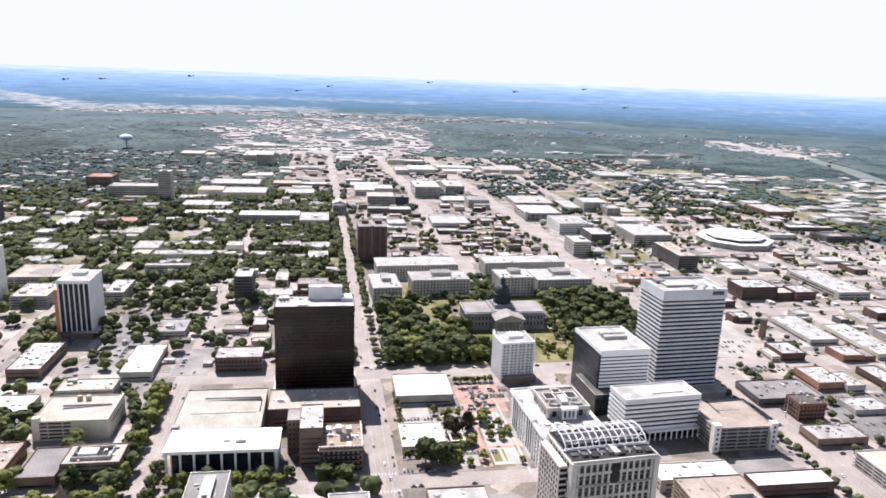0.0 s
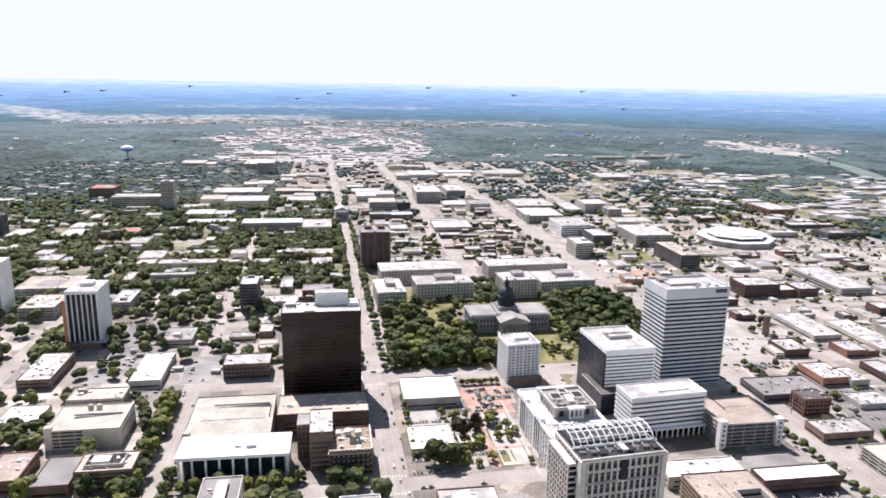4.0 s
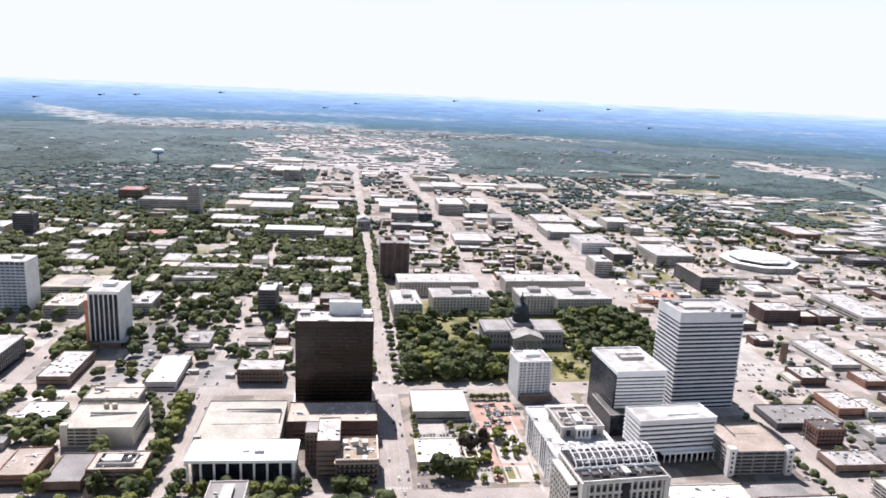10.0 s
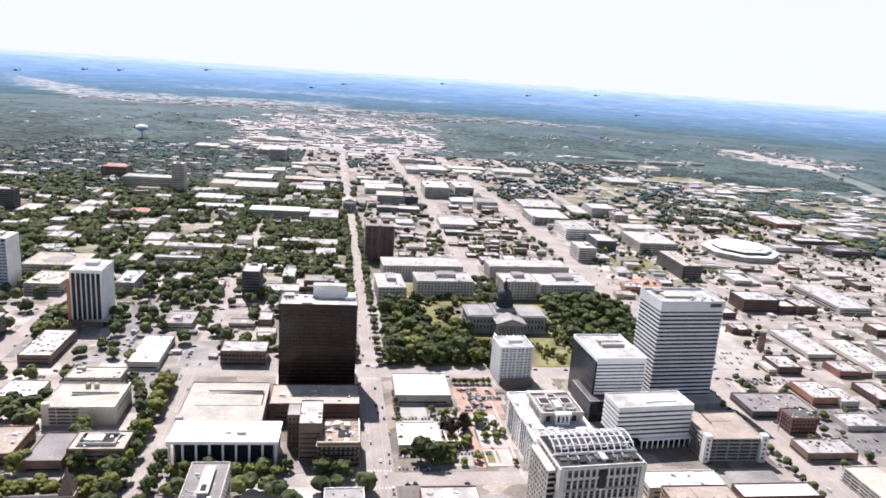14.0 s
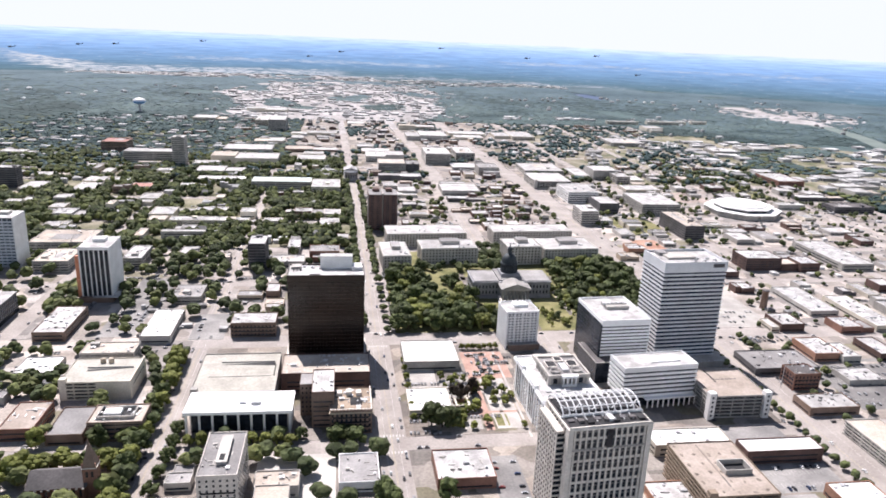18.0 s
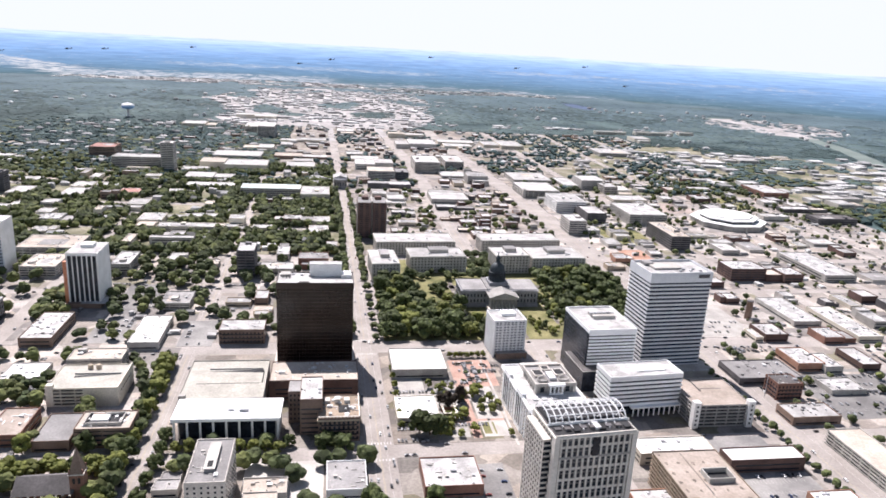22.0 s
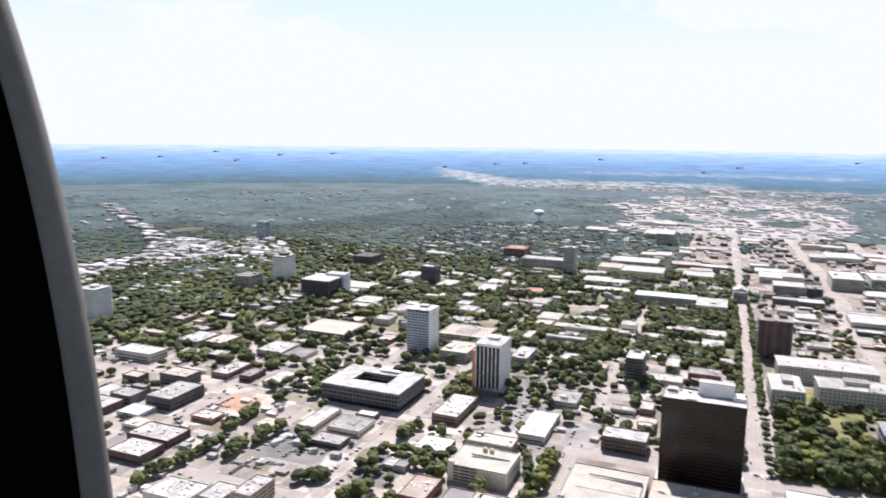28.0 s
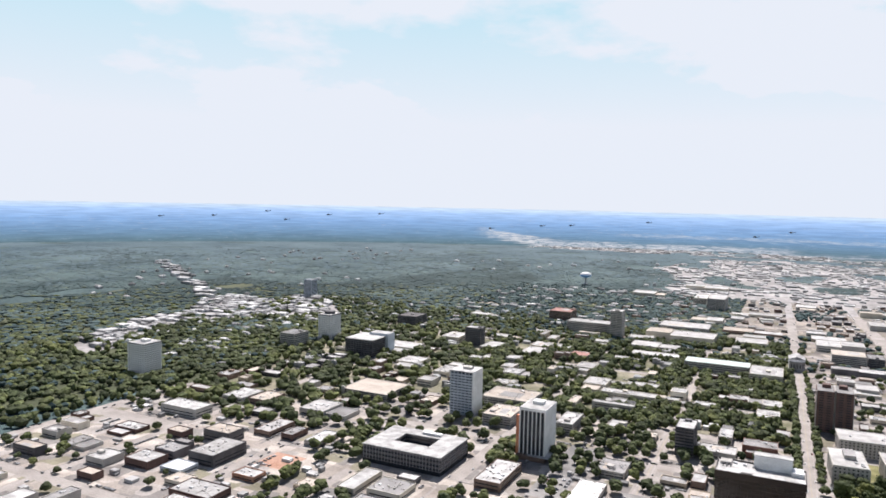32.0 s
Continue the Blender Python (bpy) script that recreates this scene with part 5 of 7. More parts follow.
block_building("tall slim dark office tower with white roof edge", -102, 866, 21, 38, 35, "band", "darkwall", "whiteroof", 4, name="office_tower")
b = block_building("tan parking deck beside the towers", 320.5, 490, 50, 49, 20, "deck", "greystone", "deckroof", name="parking_deck")
slab("ramp_slot", "void", b, -7, 12, 19.1, 1.5, 22, 0.1)
# thin darker strip across the parking roof
slab("ramp_stain", "darkroof", b, 4, 6, 19.09, 20, 1.1, 0.04)
for sx3 in (-24, 24):
    slab("stair_tower", "whitewall", b, sx3, -24.4, 0, 5.5, 5.5, 23.5, "pale stair tower")
    for k in range(5):
        slab("stair_window", "glass", b, sx3, -27.2, 3 + k * 4, 1.6, 0.2, 1.8)
b = block_building("red brick warehouse with punched windows", 410, 517, 25, 20, 16, "whole", "redbrick", "darkroof", 2)
windows(b, 25, 20, 16, 7, 5, 4, ww=1.5, wh=2.1)
b = block_building("large tan parking deck with a roof well", 249, 364, 48, 61, 25, "deck", "decktan", "deckroof", name="parking_deck")
spot = random.Random(5)
for k in range(26):
    bm = bmesh.new()
    g = bmesh.ops.create_circle(bm, cap_ends=True, segments=11, radius=1.0)
    for v in g["verts"]:
        v.co *= spot.uniform(0.7, 1.3)
    o = part("oil_stain", bm, "stain", b)
    o.location = (-20 + (k % 5) * 9.4 + spot.uniform(-1, 1), -26 + (k // 5) * 10.5 + spot.uniform(-1, 1), 24.12)
    o.scale = (spot.uniform(0.7, 1.6), spot.uniform(1.0, 2.2), 1)
slab("lane", "paving", b, -4, 2, 24.1, 1.2, 52, 0.03)
for wx, wy, ww_, wd in ((8, -8, 18, 0.7), (8, 4, 18, 0.7), (-1, -2, 0.7, 12), (17, -2, 0.7, 12)):
    slab("roof_well_wall", "concrete", b, wx, wy, 24, ww_, wd, 3.8)
slab("roof_well", "void", b, 8, -2, 23.9, 17, 11, 0.3)
block_building("low building with a broad white roof", 258, 426, 60, 22, 10, "whole", "cream", "whitewall", 2)
block_building("low brown brick hall with a white roof", 322, 409, 60, 17, 11, "whole", "darkbrick", "whitewall", 0)
block_building("low brown brick building with a pale roof", 407, 475, 45, 24, 8, "whole", "brick", "palegreyroof", 3)

# brick church with a slate roof and a spire
claim(-196, 392, -153, 420)
b = thing("church", -176, 406, 0.2, 2, "red brick church with a dark slate roof and tall spire", "church")
slab("nave_wall", "redbrick", b, 0, 0, 0, 35, 22, 10)
bm = bmesh.new()
pv = [bm.verts.new(c) for c in ((-18, -12, 9.8), (18, -12, 9.8), (18, 12, 9.8), (-18, 12, 9.8), (-18, 0, 16.5), (18, 0, 16.5))]
for f in ((0, 1, 5, 4), (2, 3, 4, 5), (3, 0, 4), (1, 2, 5), (3, 2, 1, 0)):
    bm.faces.new([pv[i] for i in f])
part("nave_roof", bm, "darkroof", b)
for k in range(9):
    slab("buttress", "redbrick", b, -16 + k * 4, -11.6, 0, 1.0, 1.4, 8.6)
    slab("buttress_cap", "stone", b, -16 + k * 4, -11.8, 8.6, 1.2, 1.6, 0.7)
for k in range(8):
    slab("window", "glass", b, -14 + k * 4, -11.06, 3, 1.3, 0.16, 4.6)
slab("spire_tower", "redbrick", b, 19.8, -5, 0, 8.4, 8.4, 21)
slab("tower_cornice", "stone", b, 19.8, -5, 21, 9, 9, 0.6)
for k in range(2):
    slab("belfry_opening", "void", b, 18.2 + k * 3.2, -9.25, 15, 1.5, 0.16, 4)
bm = bmesh.new()
bmesh.ops.create_cone(bm, segments=4, radius1=5.9, radius2=0.12, depth=17, cap_ends=True, matrix=Matrix.Translation((19.8, -5, 30.1)) @ Matrix.Rotation(math.pi / 4, 4, "Z"))
part("spire", bm, "brick", b)
for sx4 in (-3.9, 3.9):
    for sy4 in (-3.9, 3.9):
        slab("pinnacle", "redbrick", b, 19.8 + sx4, -5 + sy4, 21.6, 0.7, 0.7, 3.2)

# arena
claim(650, 1090, 792, 1240)
b = thing("arena", 724, 1165, 0.2, 0, "white eight-sided arena with stepped flat roofs", "arena")
o = part("lower_wall", lathe([(66, 0), (66, 8), (64, 8.6), (58, 9)], 8), "concrete", b)
o.rotation_euler.z = radians(22.5)
o = part("lower_roof", lathe([(67.5, 8.6), (67.5, 10), (50, 10.6)], 8), "whitewall", b)
o.rotation_euler.z = radians(22.5)
o = part("drum_glazing", lathe([(50, 10), (50, 15)], 8), "glass", b)
o.rotation_euler.z = radians(22.5)
o = part("upper_roof", lathe([(53, 14.2), (53, 16.4), (42, 16.8), (42, 18.6), (30, 18.9), (30, 20.2), (6, 20.6)], 8), "whitewall", b)
o.rotation_euler.z = radians(22.5)
for k in range(16):
    a = 2 * math.pi * k / 16
    slab("buttress", "concrete", b, 64 * math.cos(a), 64 * math.sin(a), 0, 2, 2, 9, "", a)

# chimney and water tower
b = thing("chimney", 487, 702, 0.2, 0, "short brown brick chimney with a dark rim", "chimney")
part("shaft", lathe([(4.2, 0), (3.6, 20), (3.9, 20), (3.9, 22)], 16), "brick", b)
part("rim", lathe([(4.0, 21.4), (4.0, 22.4), (2.4, 22.4)], 16), "darkroof", b)
b = thing("water_tower", -660, 2500, 0.2, 0, "blue and white water tower on a slim stem", "water tower")
b.scale = (1, 1, 0.88)
part("stem", lathe([(7, 0), (4, 6), (3.4, 26), (6, 30)], 16), "metal", b)
part("tank", lathe([(6, 29), (17, 33), (20, 38), (20, 41)], 24), "tank_blue", b)
part("tank_roof", lathe([(20, 41), (18.5, 46), (11, 50), (2, 52)], 24), "steel_white", b)
b = thing("street_mast", 391, 514, 0.2, 0, "tall pale street mast", "mast")
part("mast", lathe([(0.35, 0), (0.2, 22)], 8), "metal", b)

# ---- the other buildings ----
block_building("low brick building with a pinkish tan roof", -229, 488, 24, 40, 10, "whole", "redbrick", "deckroof", 2)
block_building("low brick building with a flat grey roof", -194, 480, 25, 40, 9, "whole", "brick", "greyroof", 0)
block_building("low pale building with a white roof", -256, 583, 32, 31, 5, "whole", "concrete", "whitewall", 4)
block_building("concrete building with roof tanks and a tan roof", -201, 596, 45, 23, 14, "band", "concrete", "tanroof")
block_building("small grey concrete building beside parking lots", -165, 756, 31, 39, 8, "band", "concrete", "greyroof")
block_building("pale building with a white roof behind the tower", -252, 883, 23, 54, 14, "band", "concrete", "whiteroof")
block_building("grey concrete building with a low tan roof", -341, 871, 40, 53, 14, "band", "concrete", "tanroof")
block_building("long concrete building with stepped tan roofs", -360, 955, 73, 62, 14, "band", "concrete", "tanroof")
block_building("small building with a white roof among trees", -62, 946, 16, 60, 10, "plain", "concrete", "whiteroof")
block_building("dark red brick building with a grey roof", -21, 899, 39, 41, 12, "plain", "redbrick", "greyroof")
block_building("low white building with roof units", -66, 873, 41, 29, 8, "plain", "concrete", "whiteroof")
block_building("dark brick block with a white roof", 568, 856, 51, 38, 18, "band", "darkbrick", "whiteroof")
block_building("dark brick block with roof plant", 620, 845, 52, 32, 13, "plain", "darkbrick", "whiteroof")
block_building("long warehouse with a flat white roof", 708, 892, 49, 115, 10, "whole", "concrete", "whiteroof")
block_building("long white-roofed warehouse with brick walls", 546, 715, 35, 80, 7, "whole", "concrete", "whiteroof")
block_building("low brown brick warehouse with a pale roof", 480, 650, 27, 32, 9, "whole", "darkbrick", "palegreyroof", 2)
block_building("small white-roofed shed beside a warehouse", 460, 646, 9, 24, 6, "whole", "cream", "whiteroof", 0)
block_building("orange brick warehouse with a white roof", 471, 581, 29, 38, 9, "whole", "terrabrick", "whiteroof")
block_building("warehouse annexe with a white roof", 492, 572, 19, 32, 8, "whole", "concrete", "whiteroof", 2)
block_building("broad low building with a flat grey roof", 412, 557, 64, 39, 7, "whole", "darkwall", "greyroof")
block_building("pale building with a white roof", 552, 641, 40, 29, 8, "plain", "redbrick", "whiteroof")
block_building("long low white-roofed market hall", 592, 677, 31, 93, 7, "whole", "cream", "whiteroof")
block_building("low brown building with a pale roof", 536, 580, 21, 40, 8, "whole", "darkbrick", "palegreyroof", 2)
block_building("low orange brick building with a white roof", 421, 932, 28, 35, 8, "plain", "terrabrick", "whiteroof")
block_building("grey slab block among trees", -887, 1118, 35, 46, 28, "band", "concrete", "greyroof")
block_building("pale tower block rising out of the woods", -1279, 1700, 27, 29, 52, "band", "bluewall", "whiteroof")
block_building("dark slab block among trees", -798, 1450, 48, 56, 25, "band", "darkwall", "darkroof")
block_building("cream block with a white roof", -633, 1338, 40, 58, 12, "band", "cream", "whiteroof")
block_building("long low concrete building with a stepped roof", -564, 903, 80, 72, 10, "deck", "concrete", "tanroof")
block_building("pale building with white roofs", -607, 1089, 44, 73, 8, "plain", "cream", "whiteroof")
block_building("pale building with a white roof", -523, 1080, 27, 72, 8, "plain", "cream", "whiteroof")
block_building("pale block with a stepped tan roof", -562, 781, 73, 48, 9, "plain", "concrete", "whiteroof")
block_building("pale block with a white roof", -712, 773, 37, 47, 10, "whole", "concrete", "whiteroof", 2)
block_building("pale block with a white roof", -735, 686, 63, 32, 12, "whole", "concrete", "whiteroof", 3)
block_building("brown brick block with a tan roof", -614, 628, 40, 27, 14, "whole", "darkwall", "tanroof", 2)
block_building("long dark building with a grey roof", -575, 577, 36, 54, 14, "whole", "darkwall", "palegreyroof", 4)
block_building("low building with a large white roof", -508, 453, 40, 31, 9, "whole", "darkbrick", "whiteroof", 2)
block_building("low building with a white roof", -517, 491, 52, 32, 8, "whole", "darkbrick", "palegreyroof", 4)
block_building("low building with a white roof", -505, 680, 21, 44, 7, "whole", "concrete", "whiteroof", 1)
block_building("brick building with a tan roof", -545, 678, 17, 32, 8, "whole", "darkbrick", "greyroof", 3)
block_building("long low building with a white roof", -393, 592, 20, 57, 7, "whole", "cream", "whiteroof", 0)
block_building("low building with a grey roof", -354, 590, 38, 35, 7, "whole", "cream", "greyroof", 2)
block_building("low building with a white roof", -415, 405, 44, 31, 9, "plain", "cream", "whiteroof")
block_building("low building with a white roof", -380, 416, 22, 27, 9, "whole", "concrete", "whiteroof", 1)
block_building("tan ornate block with a white roof", -353, 426, 19, 34, 15, "band", "tanwall", "whiteroof")
block_building("low shops with tan roofs", -557, 505, 26, 21, 6, "whole", "cream", "tanroof", 1)
block_building("low shops with orange walls", -506, 550, 29, 20, 6, "whole", "terrabrick", "whiteroof", 1)
block_building("brick block with a white roof", -582, 685, 25, 50, 7, "whole", "brick", "palegreyroof", 1)
block_building("pale building with white roofs", -686, 1195, 67, 81, 8, "plain", "cream", "whiteroof")
block_building("brick building with a tan roof", -669, 611, 25, 18, 9, "whole", "darkbrick", "tanroof", 1)
block_building("low building with a tan roof", -675, 781, 32, 44, 9, "whole", "brick", "tanroof", 3)
block_building("small low building with a white roof", -682, 725, 26, 17, 6, "whole", "cream", "whiteroof", 1)
block_building("low shed with a bluish metal roof", -586, 530, 30, 26, 6, "whole", "bluewall", "greypanel", 0)
block_building("low building with a tan roof", -436, 560, 20, 24, 5, "whole", "tanwall", "tanroof", 1)
block_building("low grey-roofed building under trees", -355, 550, 34, 22, 6, "whole", "darkwall", "greyroof", 1)
block_building("low annexe with a white roof", -352, 623, 22, 14, 6, "whole", "darkwall", "whiteroof", 0)
block_building("low building with orange walls and a white roof", 344, 354, 33, 19, 9, "whole", "terrabrick", "whitewall")
block_building("orange brick building with a white roof and roof units", 207, 356, 41, 28, 12, "plain", "terrabrick", "whiteroof")
block_building("low building with a grey roof and white parapet", 12.5, 407, 27, 34, 8, "whole", "brightpanel", "greyroof", 1)
block_building("low building with a tan roof", -41, 389, 29, 34, 9, "plain", "concrete", "tanroof")
block_building("low building with a white roof beside the plaza", 71, 502, 34, 37, 6, "whole", "cream", "whitewall")
block_building("tan parking deck with open sides", 410, 402, 30, 70, 12, "deck", "concrete", "tanroof")
block_building("low building with a white roof beside the twin tower", 56, 1261, 28, 24, 6, "plain", "concrete", "whiteroof")
block_building("white campus hall with a flat roof", -27, 1314, 52, 72, 15, "band", "cream", "whiteroof")
block_building("long low campus hall with a white roof", -23, 1126, 46, 34, 7, "plain", "cream", "whiteroof")
block_building("small campus hall with a white roof", -17, 1078, 30, 28, 5, "plain", "cream", "whiteroof")
block_building("broad white-roofed hall among trees", -66, 1639, 62, 95, 11, "plain", "cream", "whiteroof")
block_building("long low building with a brown roof", -71, 1772, 127, 53, 8, "plain", "brick", "tanroof")
block_building("long low building with a pale roof strip", -75, 2060, 126, 47, 8, "plain", "cream", "whiteroof")
block_building("small building with a white roof", -48, 1955, 33, 43, 9, "plain", "concrete", "whiteroof")
block_building("small building with a white roof", -116, 1960, 32, 53, 8, "plain", "concrete", "whiteroof")
block_building("low store with a white roof", 46, 2266, 52, 100, 10, "plain", "concrete", "whiteroof")
block_building("low store with a white roof", 61, 1842, 40, 57, 7, "plain", "concrete", "whiteroof")
block_building("low store with a pale roof", 85, 1764, 69, 53, 7, "plain", "tanwall", "whiteroof")
block_building("broad hall with roof plant and a pale roof", 102, 1666, 89, 73, 13, "plain", "concrete", "palegreyroof")
block_building("grey concrete block with a tan roof", 108, 1521, 57, 56, 22, "band", "concrete", "tanroof")
block_building("dark concrete block with a grey roof", 153, 1521, 28, 49, 20, "band", "darkwall", "greyroof")
block_building("low dark building under a white roof edge", 120, 1434, 88, 36, 9, "plain", "darkwall", "whiteroof")
block_building("small shop with a white roof", 94, 1350, 27, 43, 8, "plain", "concrete", "whiteroof")
block_building("shop building with a pale grey roof", 122, 1319, 32, 78, 9, "plain", "concrete", "palegreyroof")
block_building("long shop with a white roof", 109, 1275, 61, 29, 6, "plain", "cream", "whiteroof")
block_building("cream shop building with a white roof", 126, 1125, 30, 31, 7, "plain", "cream", "whiteroof")
block_building("low brick shop with a tan roof", 160, 1148, 25, 16, 5, "plain", "brick", "tanroof")
block_building("long store with a white roof", 232, 2217, 110, 42, 12, "plain", "cream", "whiteroof")
block_building("long grey hall with a white roof", 239, 2021, 114, 95, 16, "plain", "concrete", "whiteroof")
block_building("broad concrete block with stepped white roofs", 222, 1651, 58, 95, 26, "band", "concrete", "whiteroof")
block_building("grey block with a pale roof", 296, 1712, 45, 95, 19, "band", "concrete", "palegreyroof")
block_building("low block with a white roof", 276, 1574, 58, 58, 6, "plain", "concrete", "whiteroof")
block_building("grey-walled block with a flat roof", 317, 1499, 45, 69, 18, "plain", "concrete", "greyroof")
block_building("broad low building with a worn pale roof", 225, 1333, 72, 95, 9, "plain", "concrete", "palegreyroof")
block_building("long low building with a dark wall and white roof", 227, 1241, 71, 23, 7, "plain", "darkwall", "whiteroof")
block_building("low shop with a white roof", 264, 1173, 28, 21, 7, "plain", "brick", "whiteroof")
block_building("dark brick shop with a grey roof", 257, 1113, 18, 23, 12, "plain", "darkbrick", "greyroof")
block_building("low dark shop with a white roof", 317, 1268, 30, 24, 5, "plain", "brick", "whiteroof")
block_building("long dark-walled building with a white roof", 232, 1086, 53, 22, 6, "plain", "darkwall", "whiteroof")
block_building("low brick shop with a tan roof", 205, 1157, 35, 16, 6, "plain", "brick", "tanroof")
block_building("broad warehouse with a white roof", 368, 2066, 109, 110, 11, "plain", "cream", "whiteroof")
block_building("broad warehouse with a pale roof", 506, 2084, 117, 110, 11, "plain", "cream", "whiteroof")
block_building("large hall with a raised white roof", 444, 1540, 87, 95, 11, "band", "concrete", "whiteroof")
block_building("lower terrace building with a white roof", 422, 1397, 76, 91, 16, "deck", "concrete", "whiteroof")
block_building("grey block with a pale roof", 568, 1494, 54, 85, 21, "plain", "concrete", "whiteroof")
block_building("low annexe with a white roof", 523, 1509, 34, 95, 7, "plain", "concrete", "whiteroof")
block_building("small concrete block with a pale roof", 591, 1428, 29, 45, 17, "band", "concrete", "whiteroof")
block_building("low building with a white roof", 623, 1428, 40, 75, 8, "plain", "cream", "whiteroof")
block_building("white block with stepped roofs", 444, 1268, 57, 78, 21, "band", "whitewall", "whiteroof")
block_building("block with a dark grey wall and a pale roof", 465, 1197, 35, 95, 19, "plain", "darkwall", "palegreyroof")
block_building("square concrete block with a white roof", 403, 1095, 29, 48, 24, "band", "concrete", "whiteroof")
block_building("small annexe with a white roof", 431, 1083, 21, 30, 9, "plain", "concrete", "whiteroof")
block_building("long concrete hall with a broad white roof", 557, 1188, 70, 95, 20, "band", "concrete", "whiteroof")
block_building("dark-windowed block with a tan roof", 541, 1031, 31, 95, 23, "band", "darkwall", "tanroof")
block_building("long low building with a white roof", 602, 1346, 73, 45, 7, "plain", "cream", "whiteroof")
block_building("low works building with a white roof", 818, 1994, 101, 95, 11, "plain", "concrete", "whiteroof")
block_building("low works building with a white roof", 1052, 2314, 57, 96, 13, "plain", "cream", "whiteroof")
block_building("low store with a white roof", 618, 1063, 56, 18, 6, "plain", "cream", "whiteroof")
block_building("broad old red brick mill building", 978, 1454, 61, 95, 12, "plain", "redbrick", "whiteroof")
block_building("long low building with a white roof", 953, 1276, 102, 26, 8, "plain", "darkwall", "whiteroof")
block_building("long dark building with a dark roof", 950, 1185, 82, 38, 12, "plain", "darkwall", "darkroof")
block_building("low pale building with a white roof", 1124, 1397, 105, 38, 8, "plain", "concrete", "whiteroof")
block_building("low pale building with a white roof", 1088, 1328, 66, 46, 11, "plain", "concrete", "whiteroof")
block_building("low works building with a white roof", 1064, 1869, 79, 64, 9, "plain", "concrete", "whiteroof")
block_building("low works building with a pale roof", 1187, 1918, 101, 56, 10, "plain", "concrete", "whiteroof")
block_building("low works building with a white roof", 1319, 1991, 41, 48, 7, "plain", "cream", "whiteroof")
block_building("low works building with a white roof", 1377, 1998, 44, 49, 7, "plain", "cream", "whiteroof")
block_building("brick building with a bright red roof", -510, 1718, 54, 60, 26, "band", "brick", "terracotta")
block_building("long grey concrete slab block", -400, 1569, 100, 44, 29, "band", "concrete", "whiteroof")
block_building("slim grey concrete tower block", -336, 1550, 25, 33, 62, "band", "concrete", "whiteroof")
block_building("long pale building with a white roof", -692, 1644, 73, 29, 10, "plain", "cream", "whiteroof")
block_building("brown slab block with a white roof", -580, 1322, 34, 26, 36, "band", "darkwall", "whiteroof")
block_building("low building with a raised white roof", -536, 1311, 33, 61, 6, "plain", "concrete", "whiteroof")
block_building("long white-roofed building in the trees", -548, 1420, 59, 33, 5, "plain", "cream", "whiteroof")
block_building("pale building with a white roof", -445, 1302, 37, 62, 7, "plain", "cream", "whiteroof")
block_building("pale building with a white roof", -449, 1366, 35, 47, 7, "plain", "cream", "whiteroof")
block_building("small pale building with a white roof", -449, 1442, 17, 41, 9, "plain", "cream", "whiteroof")
block_building("small pale building with a white roof", -420, 1386, 24, 32, 5, "plain", "cream", "whiteroof")
block_building("pale building with a white roof", -442, 1153, 23, 45, 6, "plain", "cream", "whiteroof")
block_building("pale building with a white roof", -409, 1115, 46, 36, 8, "plain", "concrete", "whiteroof")
block_building("pale building with a pale grey roof", -405, 1047, 33, 28, 6, "plain", "cream", "palegreyroof")
block_building("cream building with a pinkish roof", -355, 1324, 35, 49, 7, "plain", "cream", "terracotta")
block_building("cream building with a white roof", -318, 1216, 32, 63, 8, "plain", "cream", "whiteroof")
block_building("cream building with a pale roof", -273, 1104, 36, 75, 9, "plain", "cream", "whiteroof")
block_building("long cream campus hall with a pale roof", -212, 1066, 82, 24, 10, "band", "cream", "whiteroof")
block_building("long campus hall with a raised centre", -218, 1141, 76, 23, 7, "plain", "cream", "whiteroof")
block_building("long white-roofed hall in the trees", -268, 1333, 51, 30, 5, "plain", "cream", "whiteroof")
block_building("small pale building with a white roof", -347, 1450, 28, 41, 9, "plain", "cream", "whiteroof")
block_building("low pale building with a white roof", -284, 1555, 54, 34, 8, "plain", "cream", "whiteroof")
block_building("long grey building with a pale roof", -241, 1476, 95, 56, 9, "plain", "concrete", "palegreyroof")
block_building("long low building with white roofs", -227, 1393, 90, 33, 7, "plain", "cream", "whiteroof")
block_building("long hall with pale stepped roofs", -208, 1602, 143, 74, 15, "plain", "cream", "whiteroof")
block_building("broad shed with a pale grey roof", -218, 1751, 112, 77, 11, "plain", "concrete", "palegreyroof")
block_building("long hall with a pale green metal roof", -109, 1338, 109, 43, 16, "band", "concrete", "greenroof")
block_building("long pale building with a white roof", -183, 1895, 76, 60, 9, "plain", "cream", "whiteroof")
block_building("low far store with a white roof", -404, 2331, 98, 74, 12, "plain", "cream", "whiteroof")
block_building("pale flats with a white gable wall", -236, 2254, 37, 101, 20, "band", "cream", "whiteroof")
block_building("grey slab of flats", -182, 2156, 47, 110, 34, "band", "concrete", "palegreyroof")
block_building("long store with a flat white roof", -256, 2602, 138, 74, 12, "plain", "cream", "whiteroof")
block_building("white campus hall with a flat roof", -143, 1105, 23, 26, 14, "plain", "cream", "whiteroof")
block_building("low campus hall with a white roof", -156, 1080, 33, 17, 6, "plain", "cream", "whiteroof")
block_building("long campus hall with a pale roof", -113, 1073, 50, 21, 7, "plain", "cream", "palegreyroof")
block_building("brown campus hall with a pale roof", -67, 1133, 43, 27, 8, "plain", "brick", "palegreyroof")
block_building("low pale building with a tan roof", 396, 892, 27, 21, 6, "plain", "tanwall", "tanroof")

